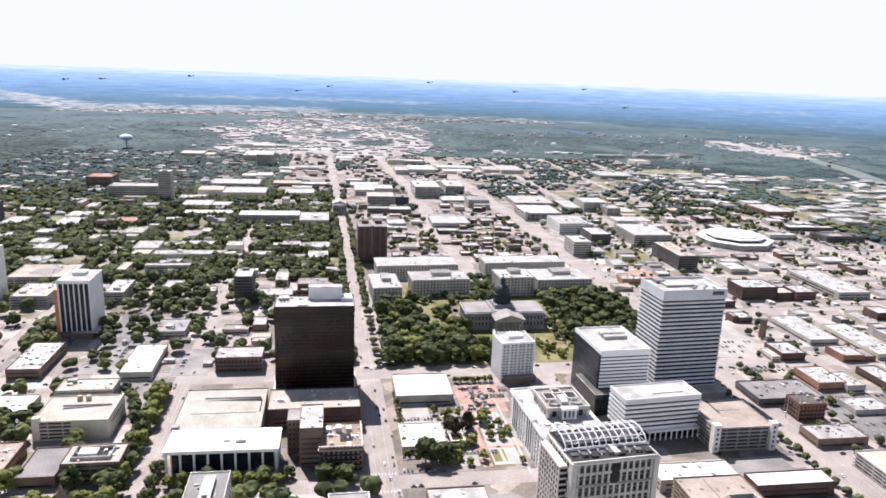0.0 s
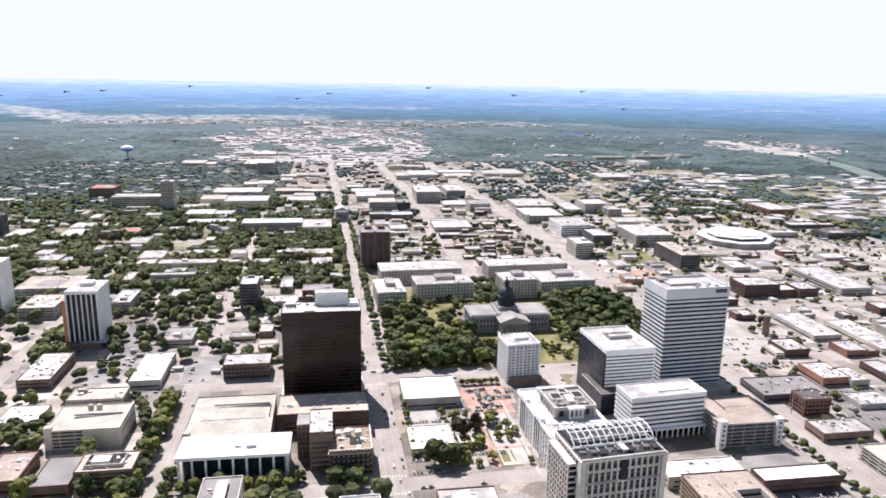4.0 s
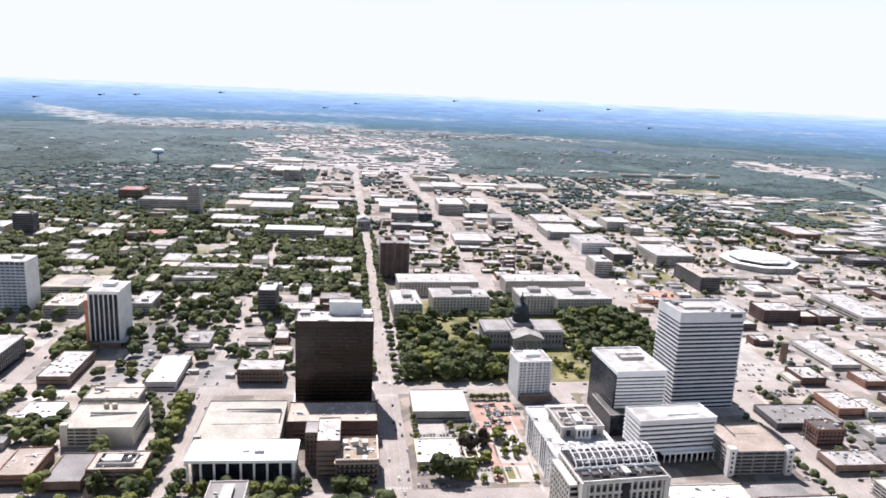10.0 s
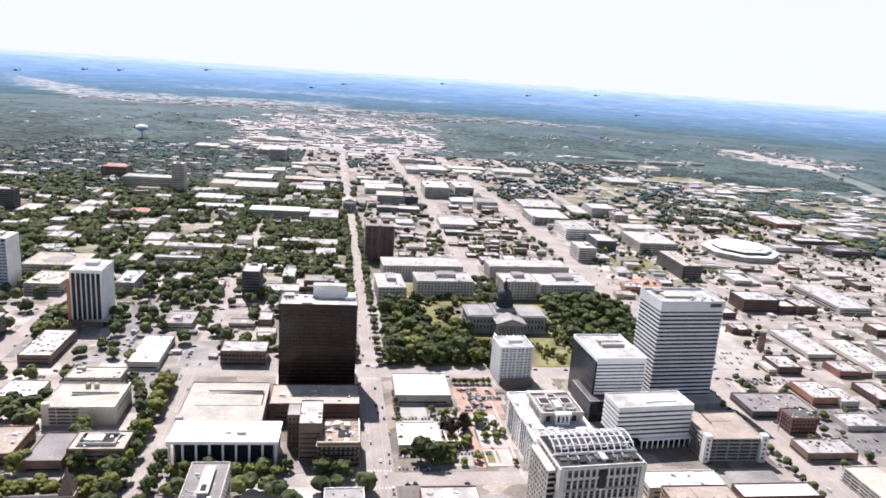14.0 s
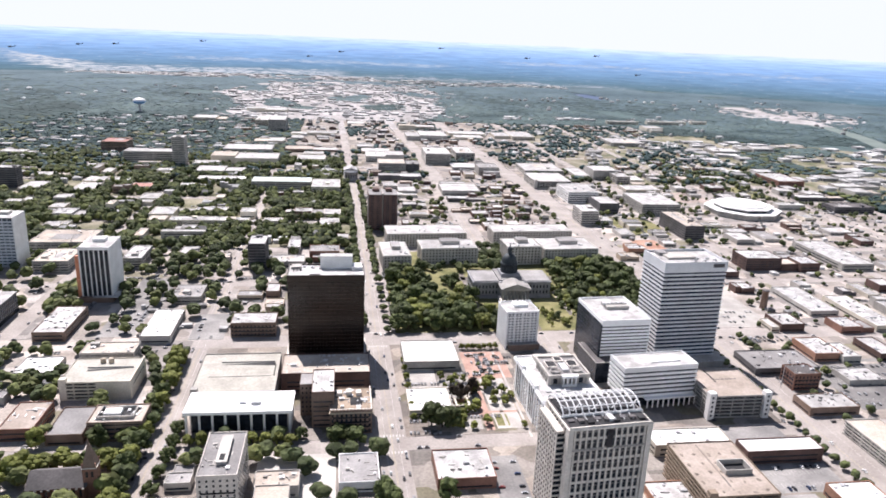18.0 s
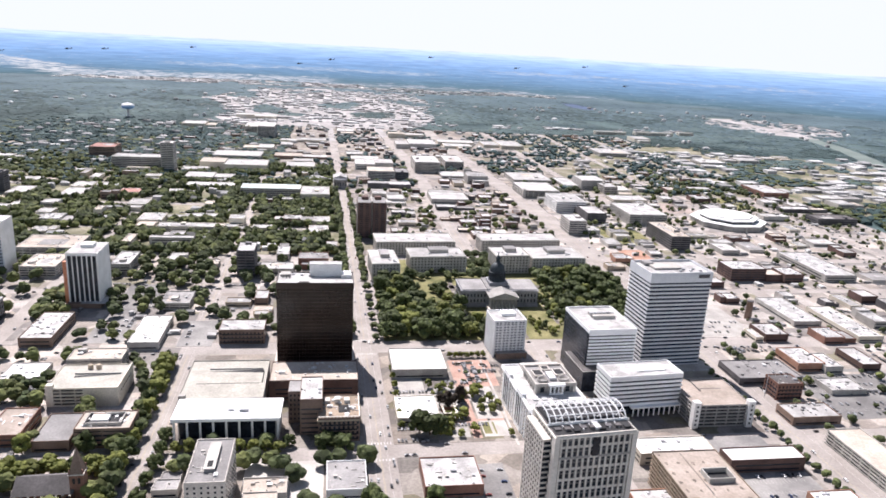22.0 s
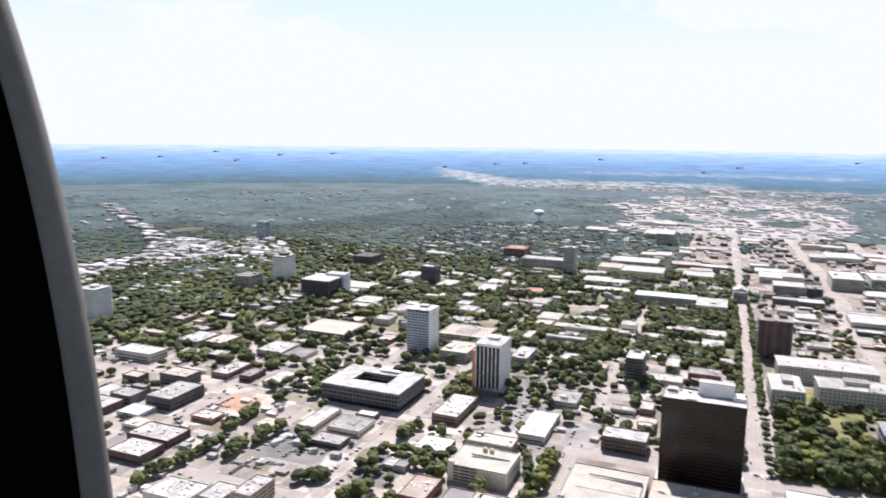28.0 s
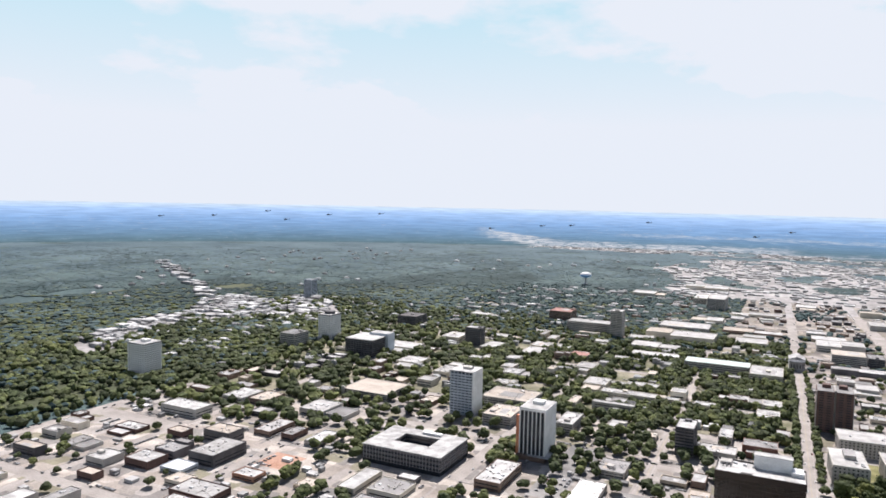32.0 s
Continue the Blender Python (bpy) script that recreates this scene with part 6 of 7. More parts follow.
for mx_, my_, mw, md in ((1010, 2488, 118, 22), (1188, 2512, 150, 22), (1330, 2540, 60, 18)):
    block_building("long low white mill building in the trees", mx_, my_, mw, md, 12, "whole", "cream", "whiteroof", 0)

# theatre with a rounded back, across the street
claim(4, 1398, 36, 1450)
b = thing("theatre", 20, 1424, 0.2, 2, "white gabled theatre with a rounded grey back wall", "theatre")
o = part("round_wall", lathe([(13, 0), (13, 17), (13.6, 17), (13.6, 18.2), (0.4, 19.5)], 28), "granite", b)
o.location.y = -10
slab("hall", "whitewall", b, 0, 8, 0, 26, 34, 20)
bm = bmesh.new()
pv = [bm.verts.new(q) for q in ((-14, -10, 20), (14, -10, 20), (14, 26, 20), (-14, 26, 20), (0, -10, 25), (0, 26, 25))]
for f in ((0, 1, 4), (2, 3, 5), (1, 2, 5, 4), (3, 0, 4, 5), (3, 2, 1, 0)):
    bm.faces.new([pv[q] for q in f])
part("gable_roof", bm, "whiteroof", b)
for k in range(7):
    a = math.pi * (1.12 + 0.76 * k / 6)
    slab("window", "glass", b, 13.0 * math.cos(a), -10 + 13.0 * math.sin(a), 6, 1.6, 1.0, 7, "", a + math.pi / 2)

# ---- filling the blocks with lower buildings ----
rng = random.Random(11)
LABELS = {"whiteroof": "low town building with a flat white roof", "palegreyroof": "low town building with a pale grey roof", "tanroof": "low town building with a flat tan roof", "greyroof": "low town building with a flat grey roof", "darkroof": "low town building with a dark roof"}


def fill(x0, y0, x1, y1, count, wmin, wmax, hmin, hmax, walls=("concrete", "brick", "brick", "tanwall", "darkbrick", "darkwall"), roofs=("whiteroof", "whiteroof", "palegreyroof", "tanroof", "greyroof")):
    made = tries = 0
    while made < count and tries < count * 14:
        tries += 1
        w, d, h = rng.uniform(wmin, wmax), rng.uniform(wmin, wmax), rng.uniform(hmin, hmax)
        x, y = rng.uniform(x0 + w / 2, x1 - w / 2), rng.uniform(y0 + d / 2, y1 - d / 2)
        if any(abs(x - bend(x, y) - s) < w / 2 + hw + 2 for s, hw in zip(STREETS_X, HALF_X)) or any(abs(y - s) < d / 2 + hw + 2 for s, hw in zip(STREETS_Y, HALF_Y)):
            continue
        if any(a - w / 2 - 3 < x < c + w / 2 + 3 and e - d / 2 - 3 < y < f + d / 2 + 3 for a, e, c, f in RECTS):
            continue
        if 40 < x < 390 and 620 < y < 940:
            continue
        roof = rng.choice(roofs)
        block_building(LABELS.get(roof, "low town building"), x, y, w, d, h, "plain", rng.choice(walls), roof, made % 2, "low_building", 0, "low town buildings")
        made += 1


WHITE_ROOFS = ("whiteroof", "whiteroof", "whiteroof", "whiteroof", "palegreyroof", "greyroof", "tanroof")
PALE = ("concrete", "cream", "darkwall", "darkbrick", "concrete")
claim(398, 656, 472, 745)
fill(398, 300, 720, 660, 9, 16, 40, 5, 9, PALE, WHITE_ROOFS)
fill(398, 660, 720, 1100, 22, 16, 46, 5, 10, PALE, WHITE_ROOFS)
fill(720, 500, 1000, 1500, 26, 20, 55, 5, 10, PALE, WHITE_ROOFS)
fill(398, 1250, 720, 1560, 20, 12, 30, 5, 9, PALE, WHITE_ROOFS)
fill(54, 1000, 376, 1400, 34, 11, 28, 5, 10)
fill(54, 1400, 376, 2400, 70, 11, 30, 5, 10)
fill(398, 1560, 1000, 2400, 34, 13, 36, 5, 8)
fill(-120, 1250, 34, 2400, 22, 10, 26, 5, 9)
fill(-420, 1400, -120, 2400, 30, 10, 28, 5, 9)
fill(-540, 860, -140, 1250, 7, 14, 34, 6, 11, ("cream", "brick", "concrete"))
fill(-860, 300, -610, 640, 20, 14, 40, 5, 11, PALE)
fill(-860, 700, -540, 1100, 18, 14, 36, 5, 10)
fill(-310, 300, -140, 620, 2, 14, 24, 5, 7, PALE)
fill(-120, 660, 34, 1000, 9, 14, 30, 6, 11)
fill(-120, 300, 34, 450, 3, 14, 26, 5, 9)
fill(-860, 1100, -430, 1600, 12, 12, 28, 5, 8, ("cream", "brick"), ("whiteroof", "greyroof", "darkroof"))

# long college halls and rows among the trees
hall = random.Random(77)
made = tries = 0
while made < 10 and tries < 900:
    tries += 1
    w, d = hall.uniform(26, 62), hall.uniform(10, 17)
    if hall.random() < 0.3:
        w, d = d, w * 0.8
    x, y = hall.uniform(-520, 20), hall.uniform(860, 1560)
    if any(abs(x - bend(x, y) - s) < w / 2 + hw + 2 for s, hw in zip(STREETS_X, HALF_X)) or any(abs(y - s) < d / 2 + hw + 2 for s, hw in zip(STREETS_Y, HALF_Y)):
        continue
    if any(a - w / 2 - 5 < x < c + w / 2 + 5 and e - d / 2 - 5 < y < f + d / 2 + 5 for a, e, c, f in RECTS):
        continue
    roof = hall.choice(("whiteroof", "palegreyroof", "greyroof", "tanroof"))
    block_building("long college hall between trees, %s" % {"whiteroof": "white flat roof", "palegreyroof": "pale grey roof", "greyroof": "grey flat roof", "tanroof": "tan flat roof"}[roof], x, y, w, d, hall.uniform(9, 15), "plain", hall.choice(("cream", "brick", "concrete", "tanwall")), roof, made % 2, "college_hall", 0, "long college halls")
    made += 1

# ---- trees ----
def tree_parts(seed, leaf, height, spread, clumps=21):
    """Trunk with limbs, and a crown of lumpy leaf clumps with loose leaves round them."""
    r = random.Random(seed)
    tb = bmesh.new()
    tube(tb, [Vector((0, 0, 0)), Vector((0.1, 0, height * 0.3)), Vector((0, 0.2, height * 0.62))], 0.38)
    tips = []
    for k in range(5):
        a = 2 * math.pi * k / 5 + r.uniform(-0.4, 0.4)
        tip = Vector((math.cos(a) * spread * 0.55, math.sin(a) * spread * 0.55, height * r.uniform(0.5, 0.72)))
        tube(tb, [Vector((0, 0, height * 0.3)), tip * 0.5 + Vector((0, 0, height * 0.22)), tip], 0.16)
        tips.append(tip)
    cb = bmesh.new()
    cents = []
    for k in range(clumps):
        a, e = r.uniform(0, 2 * math.pi), r.random()
        rad = spread * (0.25 + 0.62 * math.sqrt(r.random())) * (1.0 - 0.52 * e * e)
        c = Vector((math.cos(a) * rad, math.sin(a) * rad, height * (0.33 + 0.55 * e)))
        s = spread * r.uniform(0.26, 0.44)
        cents.append((c, s))
        g = bmesh.ops.create_icosphere(cb, subdivisions=2 if k < 7 else 1, radius=1.0)
        off = r.uniform(0, 50)
        for v in g["verts"]:
            q = 1 + 0.45 * noise.noise(v.co * 1.7 + Vector((off, 0, 0))) + 0.3 * noise.noise(v.co * 4.1 + Vector((0, off, 0)))
            v.co = c + Vector((v.co.x * s * q, v.co.y * s * q, v.co.z * s * q * 0.86))
    for k in range(760):
        c, s = r.choice(cents)
        dv = Vector((r.gauss(0, 1), r.gauss(0, 1), r.gauss(0.2, 0.8))).normalized()
        p = c + Vector((dv.x, dv.y, dv.z * 0.8)) * s * r.uniform(0.86, 1.25)
        u = (dv.orthogonal().normalized() + dv * r.uniform(-0.6, 0.6)) * r.uniform(0.22, 0.6)
        t2 = (dv.cross(u).normalized() + dv * r.uniform(0.1, 0.7)) * r.uniform(0.22, 0.55)
        cb.faces.new([cb.verts.new(p + q) for q in (u, t2, -u, -t2)])
    return mesh_of("trunk", tb, "bark"), mesh_of("crown", cb, leaf)


TREE_KINDS = []
for seed, leaf, hh, spr, lab in ((1, "leaf_dark", 13, 6.4, "broad dark green street tree"), (2, "leaf_dark", 15, 7.4, "large dark green park oak"), (3, "leaf_light", 10, 4.8, "smaller light green tree"), (4, "leaf_dark", 11, 5.4, "rounded dark green tree"), (5, "leaf_light", 12, 6.0, "broad light green tree"), (6, "leaf_copper", 12, 4.0, "dark copper-leaved tree in the garden")):
    trunk, crown = tree_parts(seed, leaf, hh, spr)
    t_ob = thing("tree", 0, -400 - seed * 30, 0.2, 0, lab, "tree", "trees of the town")
    for nm, me in (("trunk", trunk), ("crown", crown)):
        o = new(nm, me)
        o.parent = t_ob
    TREE_KINDS.append([t_ob, False])


MORE_TREES = []
COUNT = [0]


def tree(kind, x, y, s):
    COUNT[0] += 1
    if COUNT[0] > 330:
        MORE_TREES.append((x, y, s, kind in (2, 4)))
        return
    ob, used = TREE_KINDS[kind]
    m4 = Matrix.Translation((x, y, 0.15)) @ Matrix.Rotation(rng.uniform(0, 6.28), 4, "Z") @ Matrix.Diagonal((s * rng.uniform(0.9, 1.1), s * rng.uniform(0.9, 1.1), s * rng.uniform(0.85, 1.15), 1))
    if not used:
        TREE_KINDS[kind][1] = True
        ob.matrix_basis = m4
    else:
        keep = ob.scale.copy()
        ob.scale = (1, 1, 1)
        copy_thing(ob, m4)
        ob.scale = keep


def on_street(x, y, r=1.5):
    return any(abs(x - bend(x, y) - s) < hw + r for s, hw in zip(STREETS_X, HALF_X)) or any(abs(y - s) < hw + r for s, hw in zip(STREETS_Y, HALF_Y))


TREES = []


def grove(x0, y0, x1, y1, count, gap, kinds, smin=0.8, smax=1.2, streets=True):
    made = tries = 0
    while made < count and tries < count * 25:
        tries += 1
        x, y = rng.uniform(x0, x1), rng.uniform(y0, y1)
        if not free(x, y, 3.5) or (streets and on_street(x, y)):
            continue
        if any((x - a) ** 2 + (y - c) ** 2 < gap * gap for a, c in TREES):
            continue
        TREES.append((x, y))
        tree(rng.choice(kinds), x, y, rng.uniform(smin, smax))
        made += 1


# garden beside the pale block
grove(84, 462, 142, 545, 30, 5.5, (2, 2, 4), 0.55, 0.85)
for k, (x, y) in enumerate(((92, 512), (99, 516), (105, 511), (96, 506), (110, 518))):
    tree(5, x, y, 0.95 + 0.06 * k)
for x, y, s in ((70, 470, 1.2), (78, 467, 1.25), (86, 470, 1.1), (12, 448, 1.0), (-4, 452, 0.9), (70, 378, 1.0), (28, 378, 1.15), (33, 370, 1.1)):
    tree(1, x, y, s)
for k in range(7):
    tree(4, 57, 480 + k * 17, 0.5)
    tree(2, 116 + k * 5.4, 606, 0.6)
for k in range(9):
    tree(rng.choice((0, 3)), -28 + k * 7 + rng.uniform(-1, 1), 457 + rng.uniform(-2, 2), rng.uniform(0.7, 1.05)) if k in (0, 4, 5) else None
    tree(4, -108 + k * 9, 452 + rng.uniform(-2, 2), rng.uniform(0.7, 1.0))
grove(-310, 360, -199, 430, 26, 7, (4, 4, 0), 0.9, 1.3)
grove(-215, 424, -150, 462, 12, 7, (4, 4, 0), 0.9, 1.3)
# tree-lined street
for k in range(16):
    tree(rng.choice((0, 4, 4)), -141 + rng.uniform(-1.5, 1.5), 370 + k * 15.5 + rng.uniform(-3, 3), rng.uniform(1.0, 1.45))
    if k % 2:
        tree(rng.choice((0, 3)), -119 + rng.uniform(-1.5, 1.5), 330 + k * 9.5, rng.uniform(0.8, 1.1))
# capitol grounds
grove(57, 652, 146, 735, 52, 8.8, (0, 1, 1, 4, 3, 0), 1.05, 1.6, False)
grove(57, 735, 104, 830, 20, 9.5, (0, 1, 3, 4), 1.0, 1.5, False)
grove(118, 735, 144, 800, 5, 7.5, (0, 4), 0.8, 1.15, False)
grove(146, 650, 194, 692, 18, 6.5, (0, 3, 4, 0), 0.9, 1.3, False)
grove(264, 660, 362, 860, 80, 9.6, (0, 1, 4, 3, 1), 1.0, 1.55, False)
grove(210, 655, 264, 712, 20, 5.5, (2, 2, 3, 4), 0.3, 0.75, False)
grove(244, 712, 268, 800, 12, 6, (2, 4, 0), 0.5, 1.0, False)
grove(104, 735, 148, 800, 3, 7, (0, 4, 2), 0.7, 1.0, False)
grove(180, 830, 216, 925, 14, 9, (0, 1, 3), 0.9, 1.25, False)
grove(264, 838, 360, 864, 12, 9, (0, 1, 3), 0.9, 1.2, False)
grove(108, 838, 178, 866, 9, 9, (0, 3, 4), 0.7, 1.0, False)
grove(178, 926, 218, 945, 5, 8, (0, 1), 0.8, 1.1, False)
# lots, lanes and gardens
grove(-110, 425, -30, 462, 10, 8, (0, 4, 4), 0.9, 1.2)
grove(-118, 330, 30, 440, 10, 10, (0, 3, 4), 0.9, 1.2)
grove(-310, 320, -140, 470, 60, 8, (4, 4, 2, 0), 0.95, 1.35)
grove(-312, 520, -236, 560, 14, 6, (0, 4, 4), 0.8, 1.1)
grove(-310, 470, -140, 640, 34, 7, (0, 3, 4, 4), 0.7, 1.15)
grove(-312, 700, -278, 800, 14, 8, (0, 3, 4), 0.85, 1.25)
grove(-236, 735, -196, 800, 8, 8, (0, 3, 4), 0.8, 1.2)
grove(-310, 650, 34, 800, 44, 9, (0, 3, 4), 0.85, 1.25)
grove(-310, 800, 34, 960, 84, 8, (0, 1, 3, 4), 0.85, 1.3)
# rows of trees along the streets and lots of the south-east quarter
for x0, y0, x1, y1, count, kinds in ((-462, 402, -452, 508, 12, (0, 3, 4)), (-424, 478, -428, 512, 6, (0, 4)), (-467, 526, -470, 590, 9, (4, 4, 3)), (-422, 515, -416, 556, 6, (0, 3)), (-386, 549, -372, 538, 3, (0,)), (-346, 560, -336, 549, 3, (0, 3)), (-342, 468, -318, 484, 6, (0, 3)), (-292, 458, -276, 470, 5, (4, 4)), (-470, 622, -466, 634, 3, (0, 3)), (-472, 668, -456, 660, 3, (0,)), (-395, 548, -390, 560, 2, (3,)), (-412, 627, -408, 630, 1, (3,))):
    for k in range(count):
        u = (k + 0.5) / count
        x, y = x0 + (x1 - x0) * u + rng.uniform(-2, 2), y0 + (y1 - y0) * u + rng.uniform(-2, 2)
        if free(x, y, 1.5):
            TREES.append((x, y))
            tree(rng.choice(kinds), x, y, rng.uniform(0.75, 1.15))
grove(-540, 300, -315, 650, 12, 12, (0, 3, 4), 0.4, 0.7)
grove(-540, 650, -315, 930, 82, 8, (0, 3, 4), 0.85, 1.3)
grove(-850, 300, -540, 700, 60, 10, (0, 3, 4), 0.5, 1.1)
grove(396, 320, 720, 700, 130, 6, (0, 3, 3, 4), 0.35, 0.7)
grove(396, 700, 1000, 1100, 95, 7, (0, 3, 4), 0.4, 0.85)
grove(396, 1100, 1000, 1400, 110, 7, (0, 3, 4), 0.45, 0.9)
grove(54, 940, 376, 1400, 130, 7, (0, 3, 4), 0.45, 1.0)
grove(396, 640, 1000, 1400, 260, 5, (0, 3, 3), 0.22, 0.5)
grove(700, 1200, 1000, 1560, 70, 7, (0, 1, 3), 0.6, 1.0)
for k in range(40):
    x = (56, 32)[k % 2] + bend(44, 650 + k * 15)
    tree(rng.choice((0, 3)), x, 650 + k * 15, rng.uniform(0.6, 0.9)) if free(x, 650 + k * 15, 3) else None
for k in range(120):      # the street narrows under trees beyond the capitol
    y = 840 + k * 6.5
    for off in (-11.5, 10.5):
        x = 44 + bend(44, y) + off
        if free(x, y, 2) and rng.random() < (0.8 if off < 0 else 0.5) * (1.0 if y < 1330 else 0.35):
            tree(rng.choice((0, 3, 4)), x + rng.uniform(-1, 1), y + rng.uniform(-2, 2), rng.uniform(0.55, 0.9))
for k in range(58):
    x, y = 362 + (k % 2) * 48, 300 + k * 5.6
    tree(3, x, y, rng.uniform(0.45, 0.7)) if free(x, y, 2) else None

# the rest of the town's trees, past counting
ico2 = bmesh.new()
bmesh.ops.create_icosphere(ico2, subdivisions=2, radius=1.0)
ico2_v = [v.co.copy() for v in ico2.verts]
ico2_f = [[v.index for v in f.verts] for f in ico2.faces]
ico2.free()


def lumpy_stuff(name, label, trees, material):
    vs, fs = [], []
    for x, y, s in trees:
        for k in range(6):
            base = len(vs)
            a, e = rng.uniform(0, 6.28), rng.random()
            rad, q0 = (2.0 + 2.2 * rng.random()) * s * (1.1 - 0.6 * e), rng.uniform(0, 60)
            cx_, cy_, cz_, ss = x + rad * math.cos(a), y + rad * math.sin(a), (5.0 + 5.0 * e) * s, rng.uniform(3.0, 4.8) * s
            if k == 0:
                cx_, cy_, cz_, ss = x, y, 7.0 * s, 5.0 * s
            for v in ico2_v:
                q = 1 + 0.44 * noise.noise(Vector((v.x * 1.8 + q0, v.y * 1.8, v.z * 1.8))) + 0.36 * noise.noise(Vector((v.x * 4.4, v.y * 4.4 + q0, v.z * 4.4)))
                vs.append((cx_ + v.x * ss * q, cy_ + v.y * ss * q, max(0.3, cz_ + v.z * ss * q * 0.8)))
            fs += [[base + i for i in f] for f in ico2_f]
    me = bpy.data.meshes.new(name)
    me.from_pydata(vs, [], fs)
    me.materials.append(MATS[material])
    return tagged(new(name, me), label, "trees", kind="stuff")


lumpy_stuff("town_trees", "scattered green trees in the farther streets and lots", [q[:3] for q in MORE_TREES if not q[3]], "woods")
lumpy_stuff("town_trees", "lighter green trees in the farther streets and lots", [q[:3] for q in MORE_TREES if q[3]], "light_woods")

# ---- woods: far crowns that nobody could count ----
ico = bmesh.new()
bmesh.ops.create_icosphere(ico, subdivisions=1, radius=1.0)
ico_v = [v.co.copy() for v in ico.verts]
ico_f = [[v.index for v in f.verts] for f in ico.faces]
ico.free()


def clump_stuff(name, label, spots, material="woods"):
    vs, fs = [], []
    for x, y, s, hgt in spots:
        base = len(vs)
        turn, ph = rng.uniform(0, 6.28), rng.uniform(0, 40)
        c_, s_ = math.cos(turn), math.sin(turn)
        for v in ico_v:
            q = 1 + 0.6 * noise.noise(Vector((v.x * 1.9 + ph, v.y * 1.9, v.z * 1.9)))
            px, py = v.x * s * q, v.y * s * q
            vs.append((x + px * c_ - py * s_, y + px * s_ + py * c_, max(-1.0, hgt * 0.5 + v.z * hgt * 0.5 * q)))
        fs += [[base + k for k in f] for f in ico_f]
    me = bpy.data.meshes.new(name)
    me.from_pydata(vs, [], fs)
    me.materials.append(MATS[material])
    return tagged(new(name, me), label, "trees", kind="stuff")


STRIP = ((-1173, 840), (-1158, 913), (-1241, 1014), (-1247, 1183), (-1159, 1311), (-1019, 1465), (-1092, 1571), (-1290, 1740), (-1349, 1576), (-1470, 1600), (-1500, 1489), (-1369, 1319), (-1384, 1174), (-1335, 1077), (-1275, 915))


def in_strip(x, y):
    inside = False
    for (ax, ay), (bx, by) in zip(STRIP, STRIP[1:] + STRIP[:1]):
        if (ay > y) != (by > y) and x < (bx - ax) * (y - ay) / (by - ay) + ax:
            inside = not inside
    return inside


def clear_at(x, y):
    """Land with few trees: the shopping strip, the southern works and the river flats."""
    if -1520 < x < -960 and 830 < y < 1760:
        return in_strip(x, y) and noise.noise(Vector((x * 0.02, y * 0.02, 3.0))) < 0.25
    if -2500 < x < -1430 and abs(y - 1490 + (x + 1450) * 0.72) < 26:
        return noise.noise(Vector((x * 0.012, y * 0.012, 6.0))) < 0.1
    if -2100 < x < 1700 and y > 2380:
        edge = noise.noise(Vector((x * 0.0022, y * 0.0016, 2.0)))
        gap = noise.noise(Vector((x * 0.0060, y * 0.0030, 8.0)))
        wide = -420 - 0.06 * (y - 2400) + 130 * edge < x < 300 + 0.16 * (y - 2400) + 150 * edge and y < 4050
        rim = y > 4260 + 90 * edge and -1500 < x < 300
        strip = abs(y - 2560 - 0.05 * x) < 45 and 300 < x < 1450
        far = abs(y - 4330 - 120 * edge) < 170 and 250 < x < 1400 and gap < 0.1
        return (wide or rim or strip) and gap < 0.26 or far
    if 840 < x < 1650 and 1350 < y < 2050:
        return noise.noise(Vector((x * 0.004, y * 0.004, 5.0))) > -0.28
    return False


spots = []
# campus and residential quarter
pale = []
for _ in range(8200):
    x, y = rng.uniform(-540, 34), rng.uniform(930, 1640)
    if free(x, y, 3.5) and not on_street(x, y, -4) and abs(x - bend(44, y) - 44) > 12 and noise.noise(Vector((x * 0.011, y * 0.011, 1))) > -0.20 and rng.random() < 0.72:
        (pale if rng.random() < 0.4 else spots).append((x, y, rng.uniform(3.6, 7.2), rng.uniform(8, 14)))
for _ in range(5200):
    x, y = rng.uniform(-1300, -540), rng.uniform(700, 1700)
    if free(x, y, 4) and not clear_at(x, y) and noise.noise(Vector((x * 0.006, y * 0.006, 1))) > -0.34 and rng.random() < 0.6:
        (pale if noise.noise(Vector((x * 0.01, y * 0.01, 7))) > 0.12 else spots).append((x, y, rng.uniform(5, 8.8), rng.uniform(9, 15)))
clump_stuff("town_woods", "dense green tree crowns between the houses", spots)
clump_stuff("town_woods", "lighter green tree crowns between the houses", pale, "light_woods")
spots, pale = [], []
for _ in range(7000):
    x, y = rng.uniform(-860, 1000), rng.uniform(1400, 2420)
    thin = (0.06 if x < 420 else -0.16) if x > -120 else -0.45
    if free(x, y, 4) and (x < -300 or not on_street(x, y, 0.5)) and noise.noise(Vector((x * 0.005, y * 0.005, 9))) > thin:
        (pale if rng.random() < 0.3 + (y - 1400) / 600 else spots).append((x, y, rng.uniform(4.5, 8.5), rng.uniform(0.8, 1.2) * (10 - (y - 1400) * 0.0042)))
clump_stuff("town_woods", "scattered green tree crowns along the southern streets", spots)
clump_stuff("town_woods", "grey-green tree crowns along the southern streets, tinted for haze", pale, "hazed_mid_woods")
# farther belts take the bluer materials, so distance haze sits in their colour
belts = {"hazed_dark_woods": [], "light_woods": [], "woods": [], "hazed_mid_woods": [], "hazed_far_woods": []}
n_try = 0
